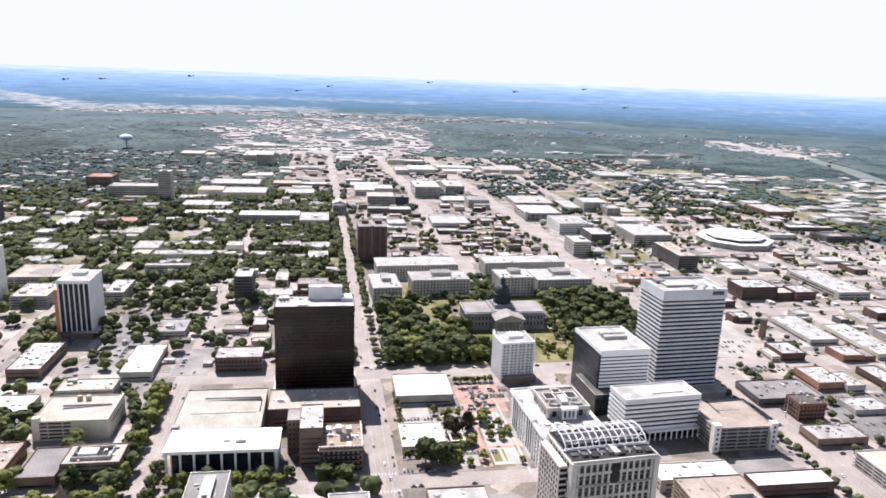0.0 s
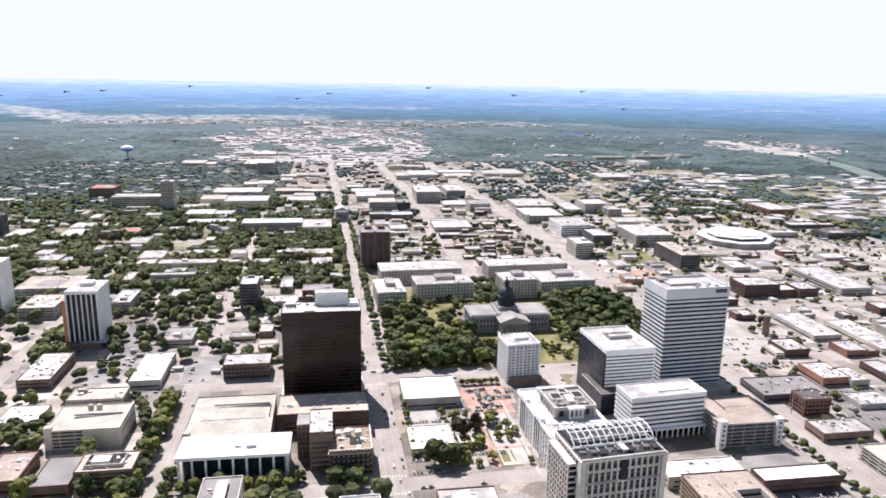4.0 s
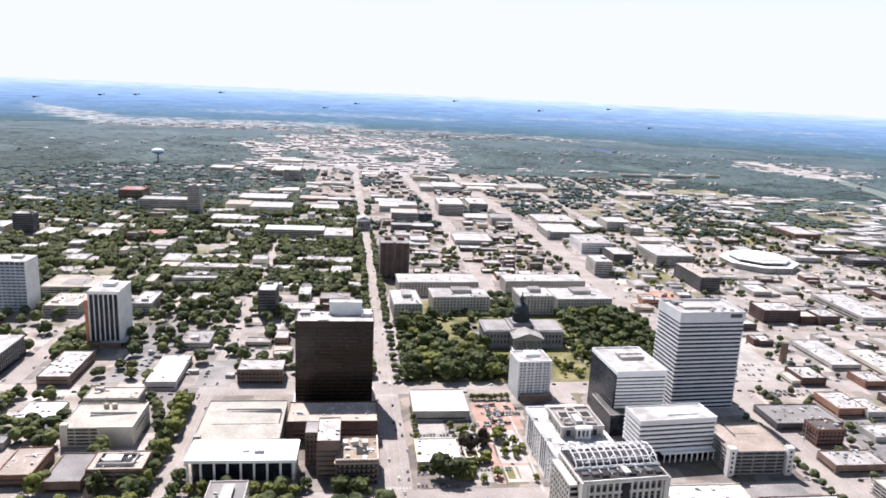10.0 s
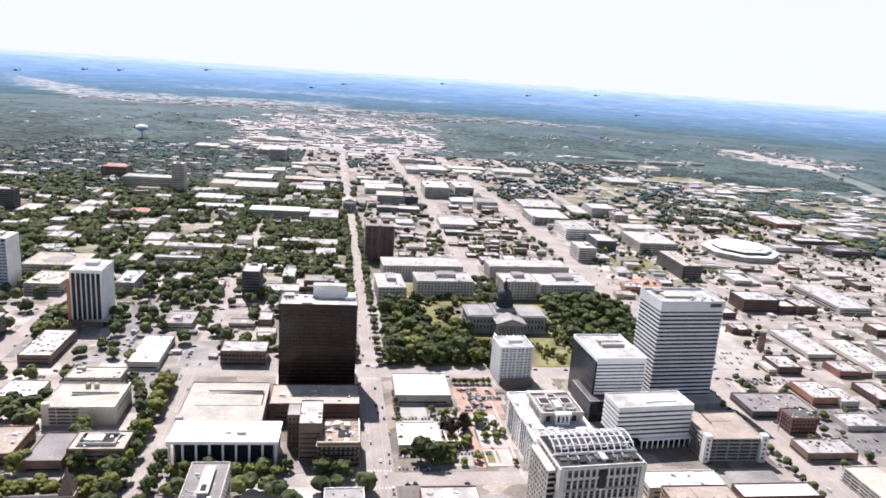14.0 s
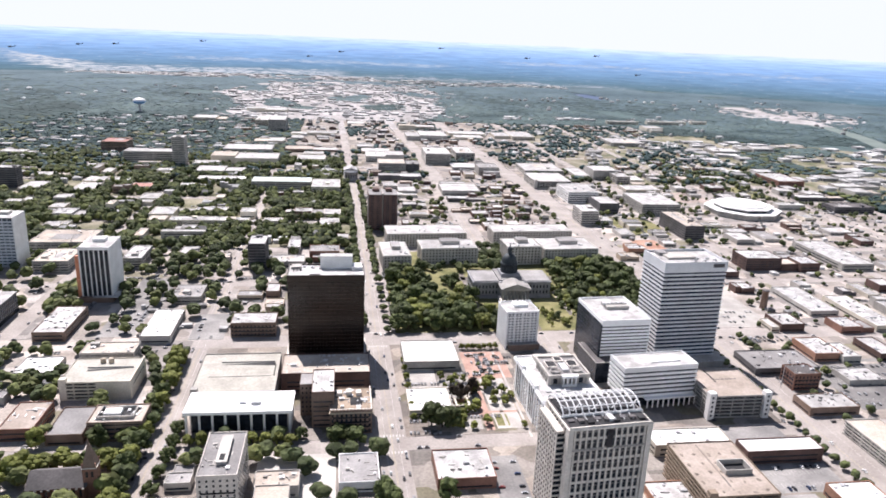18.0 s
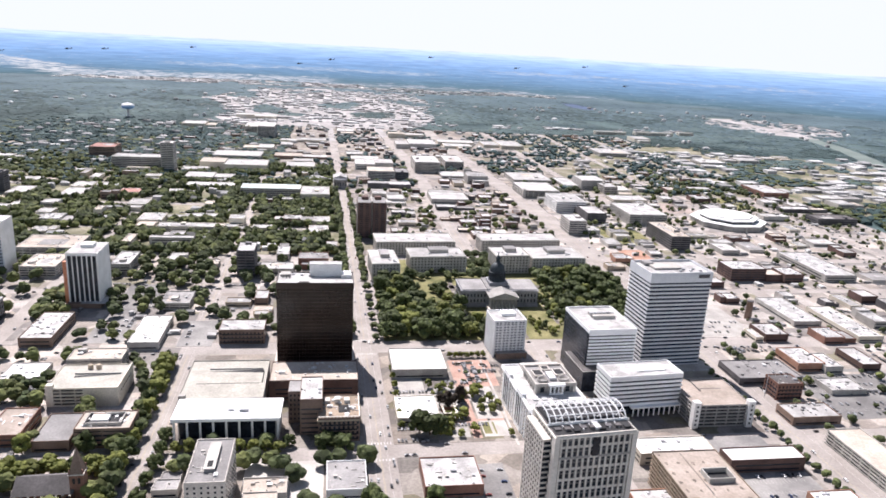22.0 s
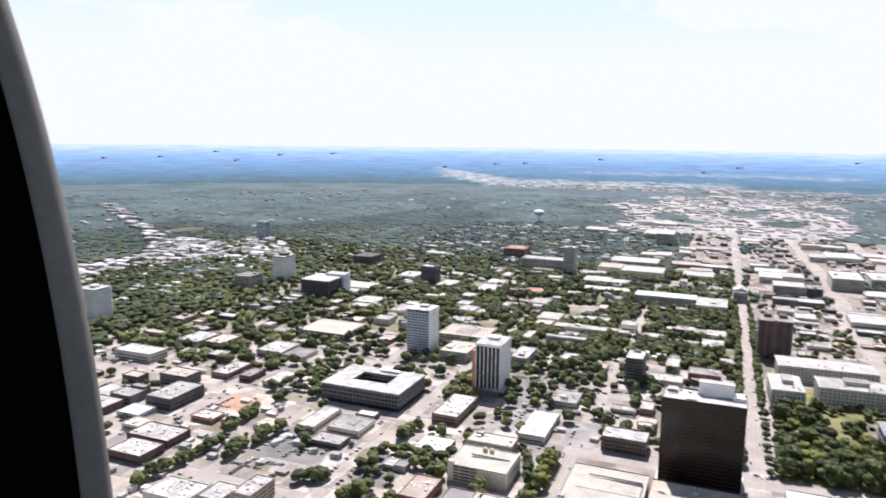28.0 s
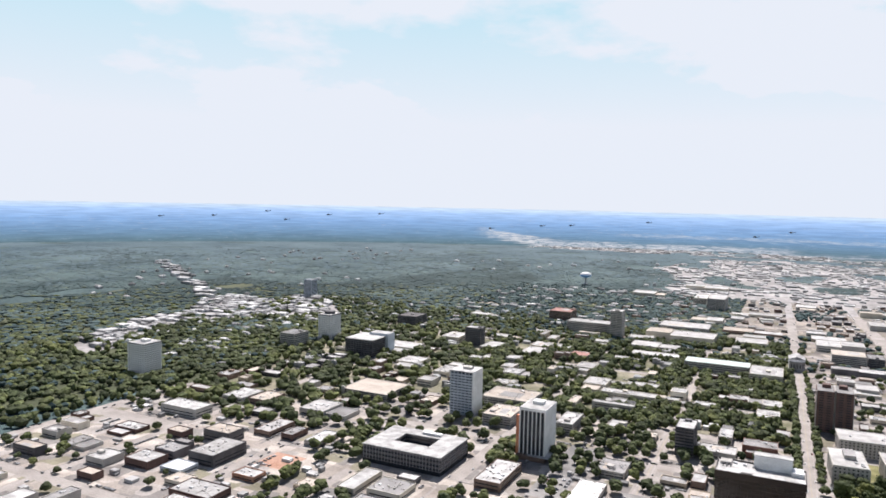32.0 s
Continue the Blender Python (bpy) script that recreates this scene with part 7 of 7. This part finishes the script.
while n_try < 150000 and sum(map(len, belts.values())) < 66000:
    n_try += 1
    a = radians(rng.uniform(-46, 66))
    rr = 760 + 3900 * rng.random() ** 0.72
    x, y = -rr * math.sin(a), rr * math.cos(a)
    if -860 < x < 1010 and y < 1640 or -120 < x < 1010 and y < 2420 or clear_at(x, y) or not free(x, y, 6):
        continue
    if math.hypot((x - 1300) / 62, (y - 3700) / 205) < 1:
        continue
    if x > 1100 and near_river(x, y):
        continue
    if noise.noise(Vector((x * 0.004, y * 0.004, 4))) < -0.42:
        continue
    if math.hypot((x - 1980) / 300, (y - 2980) / 330) < 1 and rng.random() < 0.86:
        continue
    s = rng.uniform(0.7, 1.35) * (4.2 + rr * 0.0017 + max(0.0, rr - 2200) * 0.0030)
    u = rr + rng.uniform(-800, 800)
    belts["light_woods" if u < 1300 and rng.random() < 0.3 else "woods" if u < 1750 else "hazed_dark_woods" if u < 3500 and noise.noise(Vector((x * 0.0021, y * 0.0014, 21.0))) > 0.14 else "hazed_mid_woods" if u < 3300 else "hazed_far_woods"].append((x, y, s * (1.0 if rr < 1500 else 1.12), rng.uniform(0.85, 1.15) * max(2.2, 11 - max(0.0, rr - 1000) * 0.0055)))
for mat, label in (("hazed_dark_woods", "darker stands in the far woods, haze blue in their colour"), ("light_woods", "lighter green trees at the edge of the town"), ("woods", "dark green woods at the edge of the town"), ("hazed_mid_woods", "grey-green woods beyond the town, haze tinted into the colour"), ("hazed_far_woods", "unbroken green woods out to the horizon, haze painted in the colour")):
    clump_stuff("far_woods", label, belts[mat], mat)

# ---- far low roofs, past counting ----
bm_v, bm_f = [], []


def far_box(x, y, w, d, h):
    k = len(bm_v)
    bm_v.extend(((x - w, y - d, 0), (x + w, y - d, 0), (x + w, y + d, 0), (x - w, y + d, 0), (x - w, y - d, h), (x + w, y - d, h), (x + w, y + d, h), (x - w, y + d, h)))
    bm_f.extend([[k + i for i in f] for f in ((4, 5, 6, 7), (0, 1, 5, 4), (1, 2, 6, 5), (2, 3, 7, 6), (3, 0, 4, 7))])


def far_house(x, y, w, d, h):
    k = len(bm_v)
    e = h * 0.66
    bm_v.extend(((x - w, y - d, 0), (x + w, y - d, 0), (x + w, y + d, 0), (x - w, y + d, 0), (x - w, y - d, e), (x + w, y - d, e), (x + w, y + d, e), (x - w, y + d, e)))
    bm_v.extend(((x - w * 0.6, y, h), (x + w * 0.6, y, h)) if w > d else ((x, y - d * 0.6, h), (x, y + d * 0.6, h)))
    roof = ((4, 5, 9, 8), (6, 7, 8, 9), (7, 4, 8), (5, 6, 9)) if w > d else ((4, 5, 8), (5, 6, 9, 8), (6, 7, 9), (7, 4, 8, 9))
    bm_f.extend([[k + i for i in f] for f in ((0, 1, 5, 4), (1, 2, 6, 5), (2, 3, 7, 6), (3, 0, 4, 7)) + roof])


for _ in range(1500):      # shopping strip
    x, y = rng.uniform(-1500, -1010), rng.uniform(845, 1740)
    if in_strip(x, y) and rng.random() < 0.62:
        far_box(x, y, rng.uniform(4, 15), rng.uniform(4, 10), rng.uniform(4, 8))
for _ in range(46):       # stores strung along the road beyond it
    x = rng.uniform(-2450, -1450)
    far_box(x, 1490 - (x + 1450) * 0.72 + rng.uniform(-30, 30), rng.uniform(8, 24), rng.uniform(6, 14), rng.uniform(8, 11))
for _ in range(8200):      # southern works
    y = 2430 + 2250 * rng.random() ** 0.9
    x = rng.uniform(-1700, 1400)
    if clear_at(x, y) and rng.random() < 0.6:
        far_box(x, y, rng.uniform(4, 20), rng.uniform(4, 13), rng.uniform(3, 6))
for _ in range(230):      # river side and mills
    x, y = rng.uniform(860, 1680), rng.uniform(1300, 2080)
    if clear_at(x, y) and free(x, y, 20):
        far_box(x, y, rng.uniform(7, 26), rng.uniform(6, 18), rng.uniform(4, 9))
for _ in range(520):      # houses in the woods
    x, y = rng.uniform(-2400, 2300), rng.uniform(900, 3600)
    if not (-860 < x < 1010 and y < 2420) and not clear_at(x, y) and noise.noise(Vector((x * 0.0022, y * 0.0022, 12))) > 0.02:
        far_house(x, y, rng.uniform(4, 10), rng.uniform(4, 8), rng.uniform(8, 12))
for _ in range(430):      # houses under the trees of the near quarters
    x, y = rng.uniform(-1300, 30), rng.uniform(900, 1700)
    if free(x, y, 9) and not clear_at(x, y) and not on_street(x, y, 8):
        w_, d_, h_ = rng.uniform(4, 9), rng.uniform(4, 7), rng.uniform(7.5, 11)
        (far_house if rng.random() < 0.6 else far_box)(x, y, w_, d_, h_)
        far_box(x + rng.choice((-1, 1)) * w_, y + rng.uniform(-4, 4), rng.uniform(3, 7), rng.uniform(3, 6), h_ - rng.uniform(1, 3))
for _ in range(110):      # houses of the south-eastern quarter
    x, y = rng.uniform(-860, -150), rng.uniform(1640, 2400)
    if free(x, y, 8):
        (far_house if rng.random() < 0.5 else far_box)(x, y, rng.uniform(4, 13), rng.uniform(4, 8), rng.uniform(8, 11))
for _ in range(420):      # small houses of the south-western streets
    x, y = rng.uniform(410, 1000), rng.uniform(1380, 2380)
    if free(x, y, 8) and not on_street(x, y, 7):
        far_house(x, y, rng.uniform(4, 9), rng.uniform(4, 7), rng.uniform(5, 8))
for bx0, by0, bx1, by1, tries_ in ((398, 640, 1000, 1250, 420), (398, 1250, 1000, 1560, 180), (54, 1000, 376, 1400, 260), (54, 1400, 376, 2400, 260), (-850, 320, -320, 700, 260), (-300, 640, 30, 960, 60)):
    for _ in range(tries_):      # sheds, lean-tos and yards between the larger roofs
        x, y, w_, d_ = rng.uniform(bx0, bx1), rng.uniform(by0, by1), rng.uniform(1.6, 6), rng.uniform(1.6, 5)
        if free(x, y, 7) and not on_street(x, y, 6):
            far_box(x, y, w_, d_, rng.uniform(2.6, 5))
            if rng.random() < 0.5:
                far_box(x + rng.choice((-1, 1)) * w_, y + rng.uniform(-3, 3), rng.uniform(1, 3), rng.uniform(1, 4), 2.4)
for _ in range(160):
    x, y = rng.uniform(-120, 380), rng.uniform(1400, 2400)
    if free(x, y, 9) and not on_street(x, y, 8):
        far_box(x, y, rng.uniform(4, 9), rng.uniform(4, 7), rng.uniform(4, 7))
me = bpy.data.meshes.new("far_low_roofs")
me.from_pydata(bm_v, [], bm_f)
me.materials.append(MATS["far_roofs"])
tagged(new("far_low_roofs", me), "pale low roofs of far stores, works and houses", "buildings", kind="stuff")

# bare ground of the works, the strip and the sand pits
def patch(name, material, cx_, cy_, rx, ry, z, label, seed, turn=0.0):
    bm = bmesh.new()
    vs = []
    for k in range(40):
        a = 2 * math.pi * k / 40
        q = 1 + 0.35 * noise.noise(Vector((math.cos(a) * 1.6 + seed, math.sin(a) * 1.6, seed)))
        px, py = rx * q * math.cos(a), ry * q * math.sin(a)
        vs.append(bm.verts.new((cx_ + px * math.cos(turn) - py * math.sin(turn), cy_ + px * math.sin(turn) + py * math.cos(turn), z)))
    bm.faces.new(vs)
    return tagged(new(name, mesh_of(name, bm, material)), label, kind="structure")


bm = bmesh.new()
bm.faces.new([bm.verts.new((x, y, 0.1)) for x, y in STRIP])
tagged(new("paved_ground", mesh_of("paved_ground", bm, "works_ground")), "pale paved ground of a shopping strip", kind="structure")
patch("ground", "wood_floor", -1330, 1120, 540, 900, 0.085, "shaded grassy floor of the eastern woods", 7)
patch("paved_ground", "works_ground", -20, 3250, 560, 1000, 0.10, "pale paved ground of the southern works", 5)
patch("paved_ground", "campus", 1230, 1700, 380, 330, 0.10, "pale ground along the river flats", 8)
patch("paved_ground", "campus", 1120, 1390, 120, 190, 0.105, "pale ground along the river flats", 3)
patch("paved_ground", "campus", 1110, 2090, 150, 130, 0.105, "pale ground of low works", 4)
patch("earth_ground", "works_ground", -600, 4480, 1000, 190, 0.14, "pale clearings along the wood's edge", 2, 0.1)
patch("earth_ground", "works_ground", 1980, 2980, 330, 370, 0.14, "pale bare earth slope", 6, -0.5)

# far woodland, not water: its shadow and haze are painted into the blue
patch("water", "dark_wood_patch", 1300, 3700, 60, 200, 0.13, "flat dark blue patch for far woodland, shadow put in its colour", 9)

# ---- garden and plaza ----
def planter(x, y, w, d, leaf):
    c = thing("planter", x, y, 0.22, rng.uniform(-4, 4), "low stone planter with a clipped dark shrub", "planter", "planters on the plaza")
    bm = bmesh.new()
    add_box(bm, -w / 2, -d / 2, 0, w / 2, d / 2, 0.7)
    bmesh.ops.bevel(bm, geom=bm.edges[:], offset=0.08, segments=1, affect="EDGES")
    part("trough", bm, "stone", c)
    bm = bmesh.new()
    for k in range(5):
        g = bmesh.ops.create_icosphere(bm, subdivisions=2, radius=1.0)
        ox, oy, q0 = rng.uniform(-0.32, 0.32) * w, rng.uniform(-0.32, 0.32) * d, rng.uniform(0, 40)
        for v in g["verts"]:
            q = 1 + 0.4 * noise.noise(v.co * 2.2 + Vector((q0, 0, 0)))
            v.co = Vector((ox + v.co.x * w * 0.24 * q, oy + v.co.y * d * 0.26 * q, 1.1 + v.co.z * 1.0 * q))
    part("shrub", bm, leaf, c)


for x, y, w, d in ((121, 556, 7, 3.5), (130, 560, 8, 3), (139, 556, 7, 3.5), (126, 573, 6, 6), (138, 574, 6, 6), (121, 590, 7, 3.5), (132, 593, 8, 3), (144, 588, 6, 4)):
    planter(x, y, w, d, "leaf_copper" if rng.random() < 0.4 else "leaf_dark")
c = thing("pavilion", 98, 497, 0.2, 3, "small brick garden pavilion with a pale open roof frame", "pavilion")
for k in range(4):
    slab("pier", "redbrick", c, (-1, 1)[k % 2] * 5, (-1, 1)[k // 2] * 6, 0, 1.4, 1.4, 4.6)
slab("roof_frame", "cream", c, 0, -6, 4.6, 12, 1.6, 0.6)
slab("roof_frame", "cream", c, 0, 6, 4.6, 12, 1.6, 0.6)
slab("roof_frame", "cream", c, -5.2, 0, 4.6, 1.6, 10.4, 0.6)
slab("roof_frame", "cream", c, 5.2, 0, 4.6, 1.6, 10.4, 0.6)
slab("back_wall", "redbrick", c, 0, 6.4, 0, 10, 0.5, 3.6)
for x0, y0, x1, y1 in ((84, 482, 112, 485.5), (119, 486, 142, 489), (84, 524, 112, 527), (119, 520, 142, 523), (128, 462, 130.5, 546), (143.5, 448, 145.5, 600)):
    sheet("walk", "plaza" if x1 - x0 > 20 and y0 < 500 else "concrete", x0, y0, x1, y1, -0.3, 0.222, "worn garden walk")

# ---- parked and driving cars ----
def car_kind(paint, x, y, label):
    c = thing("car", x, y, 0.2, 0, label, "car", "cars in the streets and lots")
    bm = bmesh.new()
    add_box(bm, -0.9, -2.25, 0.35, 0.9, 2.25, 0.95)
    bmesh.ops.bevel(bm, geom=bm.edges[:], offset=0.14, segments=2, affect="EDGES")
    part("body", bm, paint, c)
    bm = bmesh.new()
    v = add_box(bm, -0.8, -1.3, 0.93, 0.8, 1.5, 1.45)
    for q in v[4:]:
        q.co.x *= 0.82
        q.co.y = q.co.y * 0.72 + 0.05
    part("cabin", bm, "glass", c)
    slab("car_roof", paint, c, 0, 0.12, 1.44, 1.3, 1.95, 0.05)
    wb = bmesh.new()
    bmesh.ops.create_cone(wb, segments=12, radius1=0.33, radius2=0.33, depth=0.22, cap_ends=True, matrix=Matrix.Rotation(math.pi / 2, 4, "Y"))
    wm = mesh_of("wheel", wb, "rubber")
    for wx in (-0.84, 0.84):
        for wy in (-1.4, 1.4):
            o = new("wheel", wm)
            o.parent, o.location = c, (wx, wy, 0.33)
    return c


CARS = [car_kind("paint_white", 39.5, 470, "white car parked by the kerb"), car_kind("paint_silver", 48.5, 512, "silver-grey car on the street"), car_kind("paint_dark", 39.5, 560, "black saloon car on the street"), car_kind("paint_red", 49.5, 690, "dark red car on the street"), car_kind("paint_blue", 39.5, 720, "dark blue car on the street")]


LOT_CARS = []


def cars_row(x0, y0, x1, y1, count, rz, z=0.2):
    for k in range(count):
        u = (k + 0.5) / count
        if rng.random() < 0.45:
            continue
        x, y = x0 + (x1 - x0) * u, y0 + (y1 - y0) * u
        x += bend(44, y) if 30 < x < 60 else 0.0
        if x > 398 or x < -340:
            LOT_CARS.append((x, y, radians(rz)))
            continue
        copy_thing(rng.choice((CARS[0], CARS[0], CARS[0], CARS[1], CARS[1], CARS[1], CARS[2], CARS[2], CARS[2], CARS[3], CARS[4])), Matrix.Translation((x, y, z)) @ Matrix.Rotation(radians(rz + rng.uniform(-3, 3)), 4, "Z"))


cars_row(40, 300, 40, 1000, 16, 0, 0.06)
cars_row(48.5, 330, 48.5, 1100, 16, 180, 0.06)
cars_row(376, 330, 376, 1000, 18, 0, 0.06)
cars_row(396, 330, 396, 1100, 18, 180, 0.06)
cars_row(200, 460, 200, 610, 5, 0, 0.06)
cars_row(-320, 628, 30, 628, 12, 90, 0.06)
cars_row(60, 640, 380, 640, 10, 270, 0.06)
cars_row(298, 370, 330, 370, 9, 0, 0.21)
cars_row(296, 352, 320, 352, 8, 8, 0.21)
cars_row(300, 394, 346, 394, 11, 0, 0.21)
cars_row(284, 338, 318, 338, 9, 0, 0.21)
cars_row(108, 355, 108, 420, 9, 90, 0.21)
cars_row(122, 355, 122, 420, 9, 90, 0.21)
for yy in (478, 496, 514, 532, 548):
    cars_row(446, yy, 540, yy, 16, 0, 0.21)
for yy in (612, 620, 662, 676, 690):
    cars_row(402, yy, 466, yy, 13, 0, 0.21)
for xx in (-322, -304, -284):
    cars_row(xx, 476, xx, 555, 12, 90, 0.21)
for xx in (-410, -390, -368):
    cars_row(xx, 505, xx, 562, 9, 90, 0.21)
cars_row(-224, 655, -224, 715, 9, 90, 0.21)
cars_row(-206, 655, -206, 715, 9, 90, 0.21)
cars_row(-138, 645, -138, 700, 8, 90, 0.21)

# farther cars, past counting
cv, cf = [], []


def far_car(x, y, turn):
    c_, s_ = math.cos(turn), math.sin(turn)
    for x0, y0, z0, x1, y1, z1 in ((-0.9, -2.2, 0.35, 0.9, 2.2, 0.95), (-0.75, -1.1, 0.95, 0.75, 1.3, 1.45)):
        k = len(cv)
        for px, py, pz in ((x0, y0, z0), (x1, y0, z0), (x1, y1, z0), (x0, y1, z0), (x0, y0, z1), (x1, y0, z1), (x1, y1, z1), (x0, y1, z1)):
            cv.append((x + px * c_ - py * s_, y + px * s_ + py * c_, 0.2 + pz))
        cf.extend([[k + i for i in f] for f in ((4, 5, 6, 7), (0, 1, 5, 4), (1, 2, 6, 5), (2, 3, 7, 6), (3, 0, 4, 7))])


for q in LOT_CARS:
    far_car(*q)
for _ in range(900):          # rows in open lots
    x, y = rng.uniform(-800, 990), rng.uniform(440, 1500)
    along, run = rng.choice((0, 1)), rng.randint(5, 14)
    for k in range(run):
        px, py = (x + k * 2.8, y) if along else (x, y + k * 2.8)
        if free(px, py, 3) and not on_street(px, py, 1) and not (54 < px < 370 and 640 < py < 930) and rng.random() < 0.8:
            far_car(px, py, 0 if along else math.pi / 2)
for s_x, hw in zip(STREETS_X, HALF_X):
    for _ in range(80):
        y = rng.uniform(300, 2300)
        far_car(s_x + bend(s_x, y) + rng.choice((-1, 1)) * (hw - 2.2), y, 0)
for s_y, hw in zip(STREETS_Y, HALF_Y):
    for _ in range(40):
        x = rng.uniform(-840, 990)
        if not (54 < x < 370 and 640 < s_y < 930):
            far_car(x, s_y + rng.choice((-1, 1)) * (hw - 2.2), math.pi / 2)
me = bpy.data.meshes.new("farther_cars")
me.from_pydata(cv, [], cf)
me.materials.append(MATS["car_mix"])
tagged(new("farther_cars", me), "parked cars in the farther lots and kerbs", "cars", kind="stuff")

# ---- column of helicopters in the air ----
def helicopter_parts(h):
    bm = bmesh.new()
    bmesh.ops.create_uvsphere(bm, u_segments=14, v_segments=9, radius=1.0)
    for v in bm.verts:
        v.co = Vector((v.co.x * 4.6, v.co.y * 1.2, v.co.z * 1.25))
    part("fuselage", bm, "olive", h)
    bm = bmesh.new()
    tube(bm, [Vector((3.0, 0, 0.4)), Vector((6.5, 0, 0.7)), Vector((9.6, 0, 1.0))], 0.42)
    part("tail_boom", bm, "olive", h)
    slab("tail_fin", "olive", h, 9.8, 0, 0.8, 1.0, 0.25, 2.6)
    slab("stabilator", "olive", h, 9.0, 0, 0.7, 1.1, 4.2, 0.18)
    slab("engine_housing", "olive", h, 0.2, 0, 0.9, 4.2, 1.7, 1.0)
    mast = slab("mast", "olive", h, 0, 0, 1.9, 0.4, 0.4, 0.8)
    for k in range(4):
        slab("rotor_blade", "olive", h, 4.1 * math.cos(0.5 + k * math.pi / 2), 4.1 * math.sin(0.5 + k * math.pi / 2), 2.6, 8.0, 0.55, 0.1, "", 0.5 + k * math.pi / 2)
    slab("cockpit_glass", "glass", h, -3.4, 0, 0.2, 1.6, 1.7, 0.75)
    for sgn in (-1, 1):
        slab("wheel_leg", "olive", h, -1.8, sgn * 1.3, -1.7, 0.4, 0.4, 1.2)
    slab("tail_wheel", "rubber", h, 8.4, 0, -0.6, 0.4, 0.3, 1.0)


heli = thing("helicopter", -687, 1651, 227, 4, "dark olive helicopter flying in a long column", "helicopter", "helicopters in a column")
helicopter_parts(heli)
for x, y, z, t_ in ((-567, 1696, 236, 0), (-498, 1718, 239, 6), (-318, 1761, 251, -4), (-77, 1787, 225, 2), (-2, 1789, 238, -3), (239, 1774, 255, 3), (445, 1734, 241, -6), (602, 1687, 253, 1), (695, 1650, 214, 5),
                    (-1329, 1183, 246, 24), (-1246, 1268, 249, 20), (-1154, 1351, 261, 22), (-1118, 1379, 241, 18), (-1036, 1442, 254, 20), (-930, 1511, 258, 16)):
    copy_thing(heli, pose(x, y, z, 0, 0, t_))

# ---- door frame of the aircraft that carries the camera ----
door = tagged(new("aircraft_door_frame"), "curved grey door frame with a black padded cabin side", "door frame")
door.matrix_basis = pose(1.181, -28.845, 301.226, 81.118, -0.682, 22.421)
K0, K1, K2 = Vector((-0.4576, 0.2851, -0.75)), Vector((-0.371, 0.0362, -0.75)), Vector((-0.3367, -0.2839, -0.75))


def frame_line(s):
    return K0 * (1 - s) ** 2 + K1 * (2 * s * (1 - s)) + K2 * s * s


def sweep(section, steps=60, lo=-0.4, hi=1.45):
    """A section (offset to the inside, offset to the back) carried along the frame's curve."""
    bm = bmesh.new()
    prev = None
    for k in range(steps + 1):
        p = frame_line(lo + (hi - lo) * k / steps)
        ring = [bm.verts.new((p.x - a - max(0.0, c) * 0.52, p.y, p.z - c)) for a, c in section]
        if prev:
            for q in range(len(ring)):
                f = bm.faces.new((prev[q], prev[(q + 1) % len(ring)], ring[(q + 1) % len(ring)], ring[q]))
                f.smooth = True
        prev = ring
    return bm


part("rim", sweep([(0.001, 0.012), (0.0, 0.03), (0.012, 0.045), (0.03, 0.03), (0.034, 0.0), (0.028, -0.012), (0.016, -0.012), (0.006, -0.002)]), "cabin_grey", door, "worn grey painted metal rim")
part("seal", sweep([(0.000, 0.044), (0.006, 0.052), (0.014, 0.052), (0.012, 0.044)]), "rubber", door, "thin dark rubber seal")
part("cabin_panel", sweep([(0.032, 0.0), (0.034, 0.03), (0.9, 0.08), (0.9, -0.05), (0.06, -0.022), (0.034, -0.012)]), "cabin_black", door, "black padded cabin side")
hb = bmesh.new()
bmesh.ops.create_uvsphere(hb, u_segments=16, v_segments=10, radius=1.0)
for v in hb.verts:
    v.co = Vector((-0.430 + v.co.x * 0.024, 0.305 + v.co.y * 0.030, -0.675 + v.co.z * 0.014))
part("hinge_cover", hb, "cabin_grey", door, "rounded grey hinge cover")
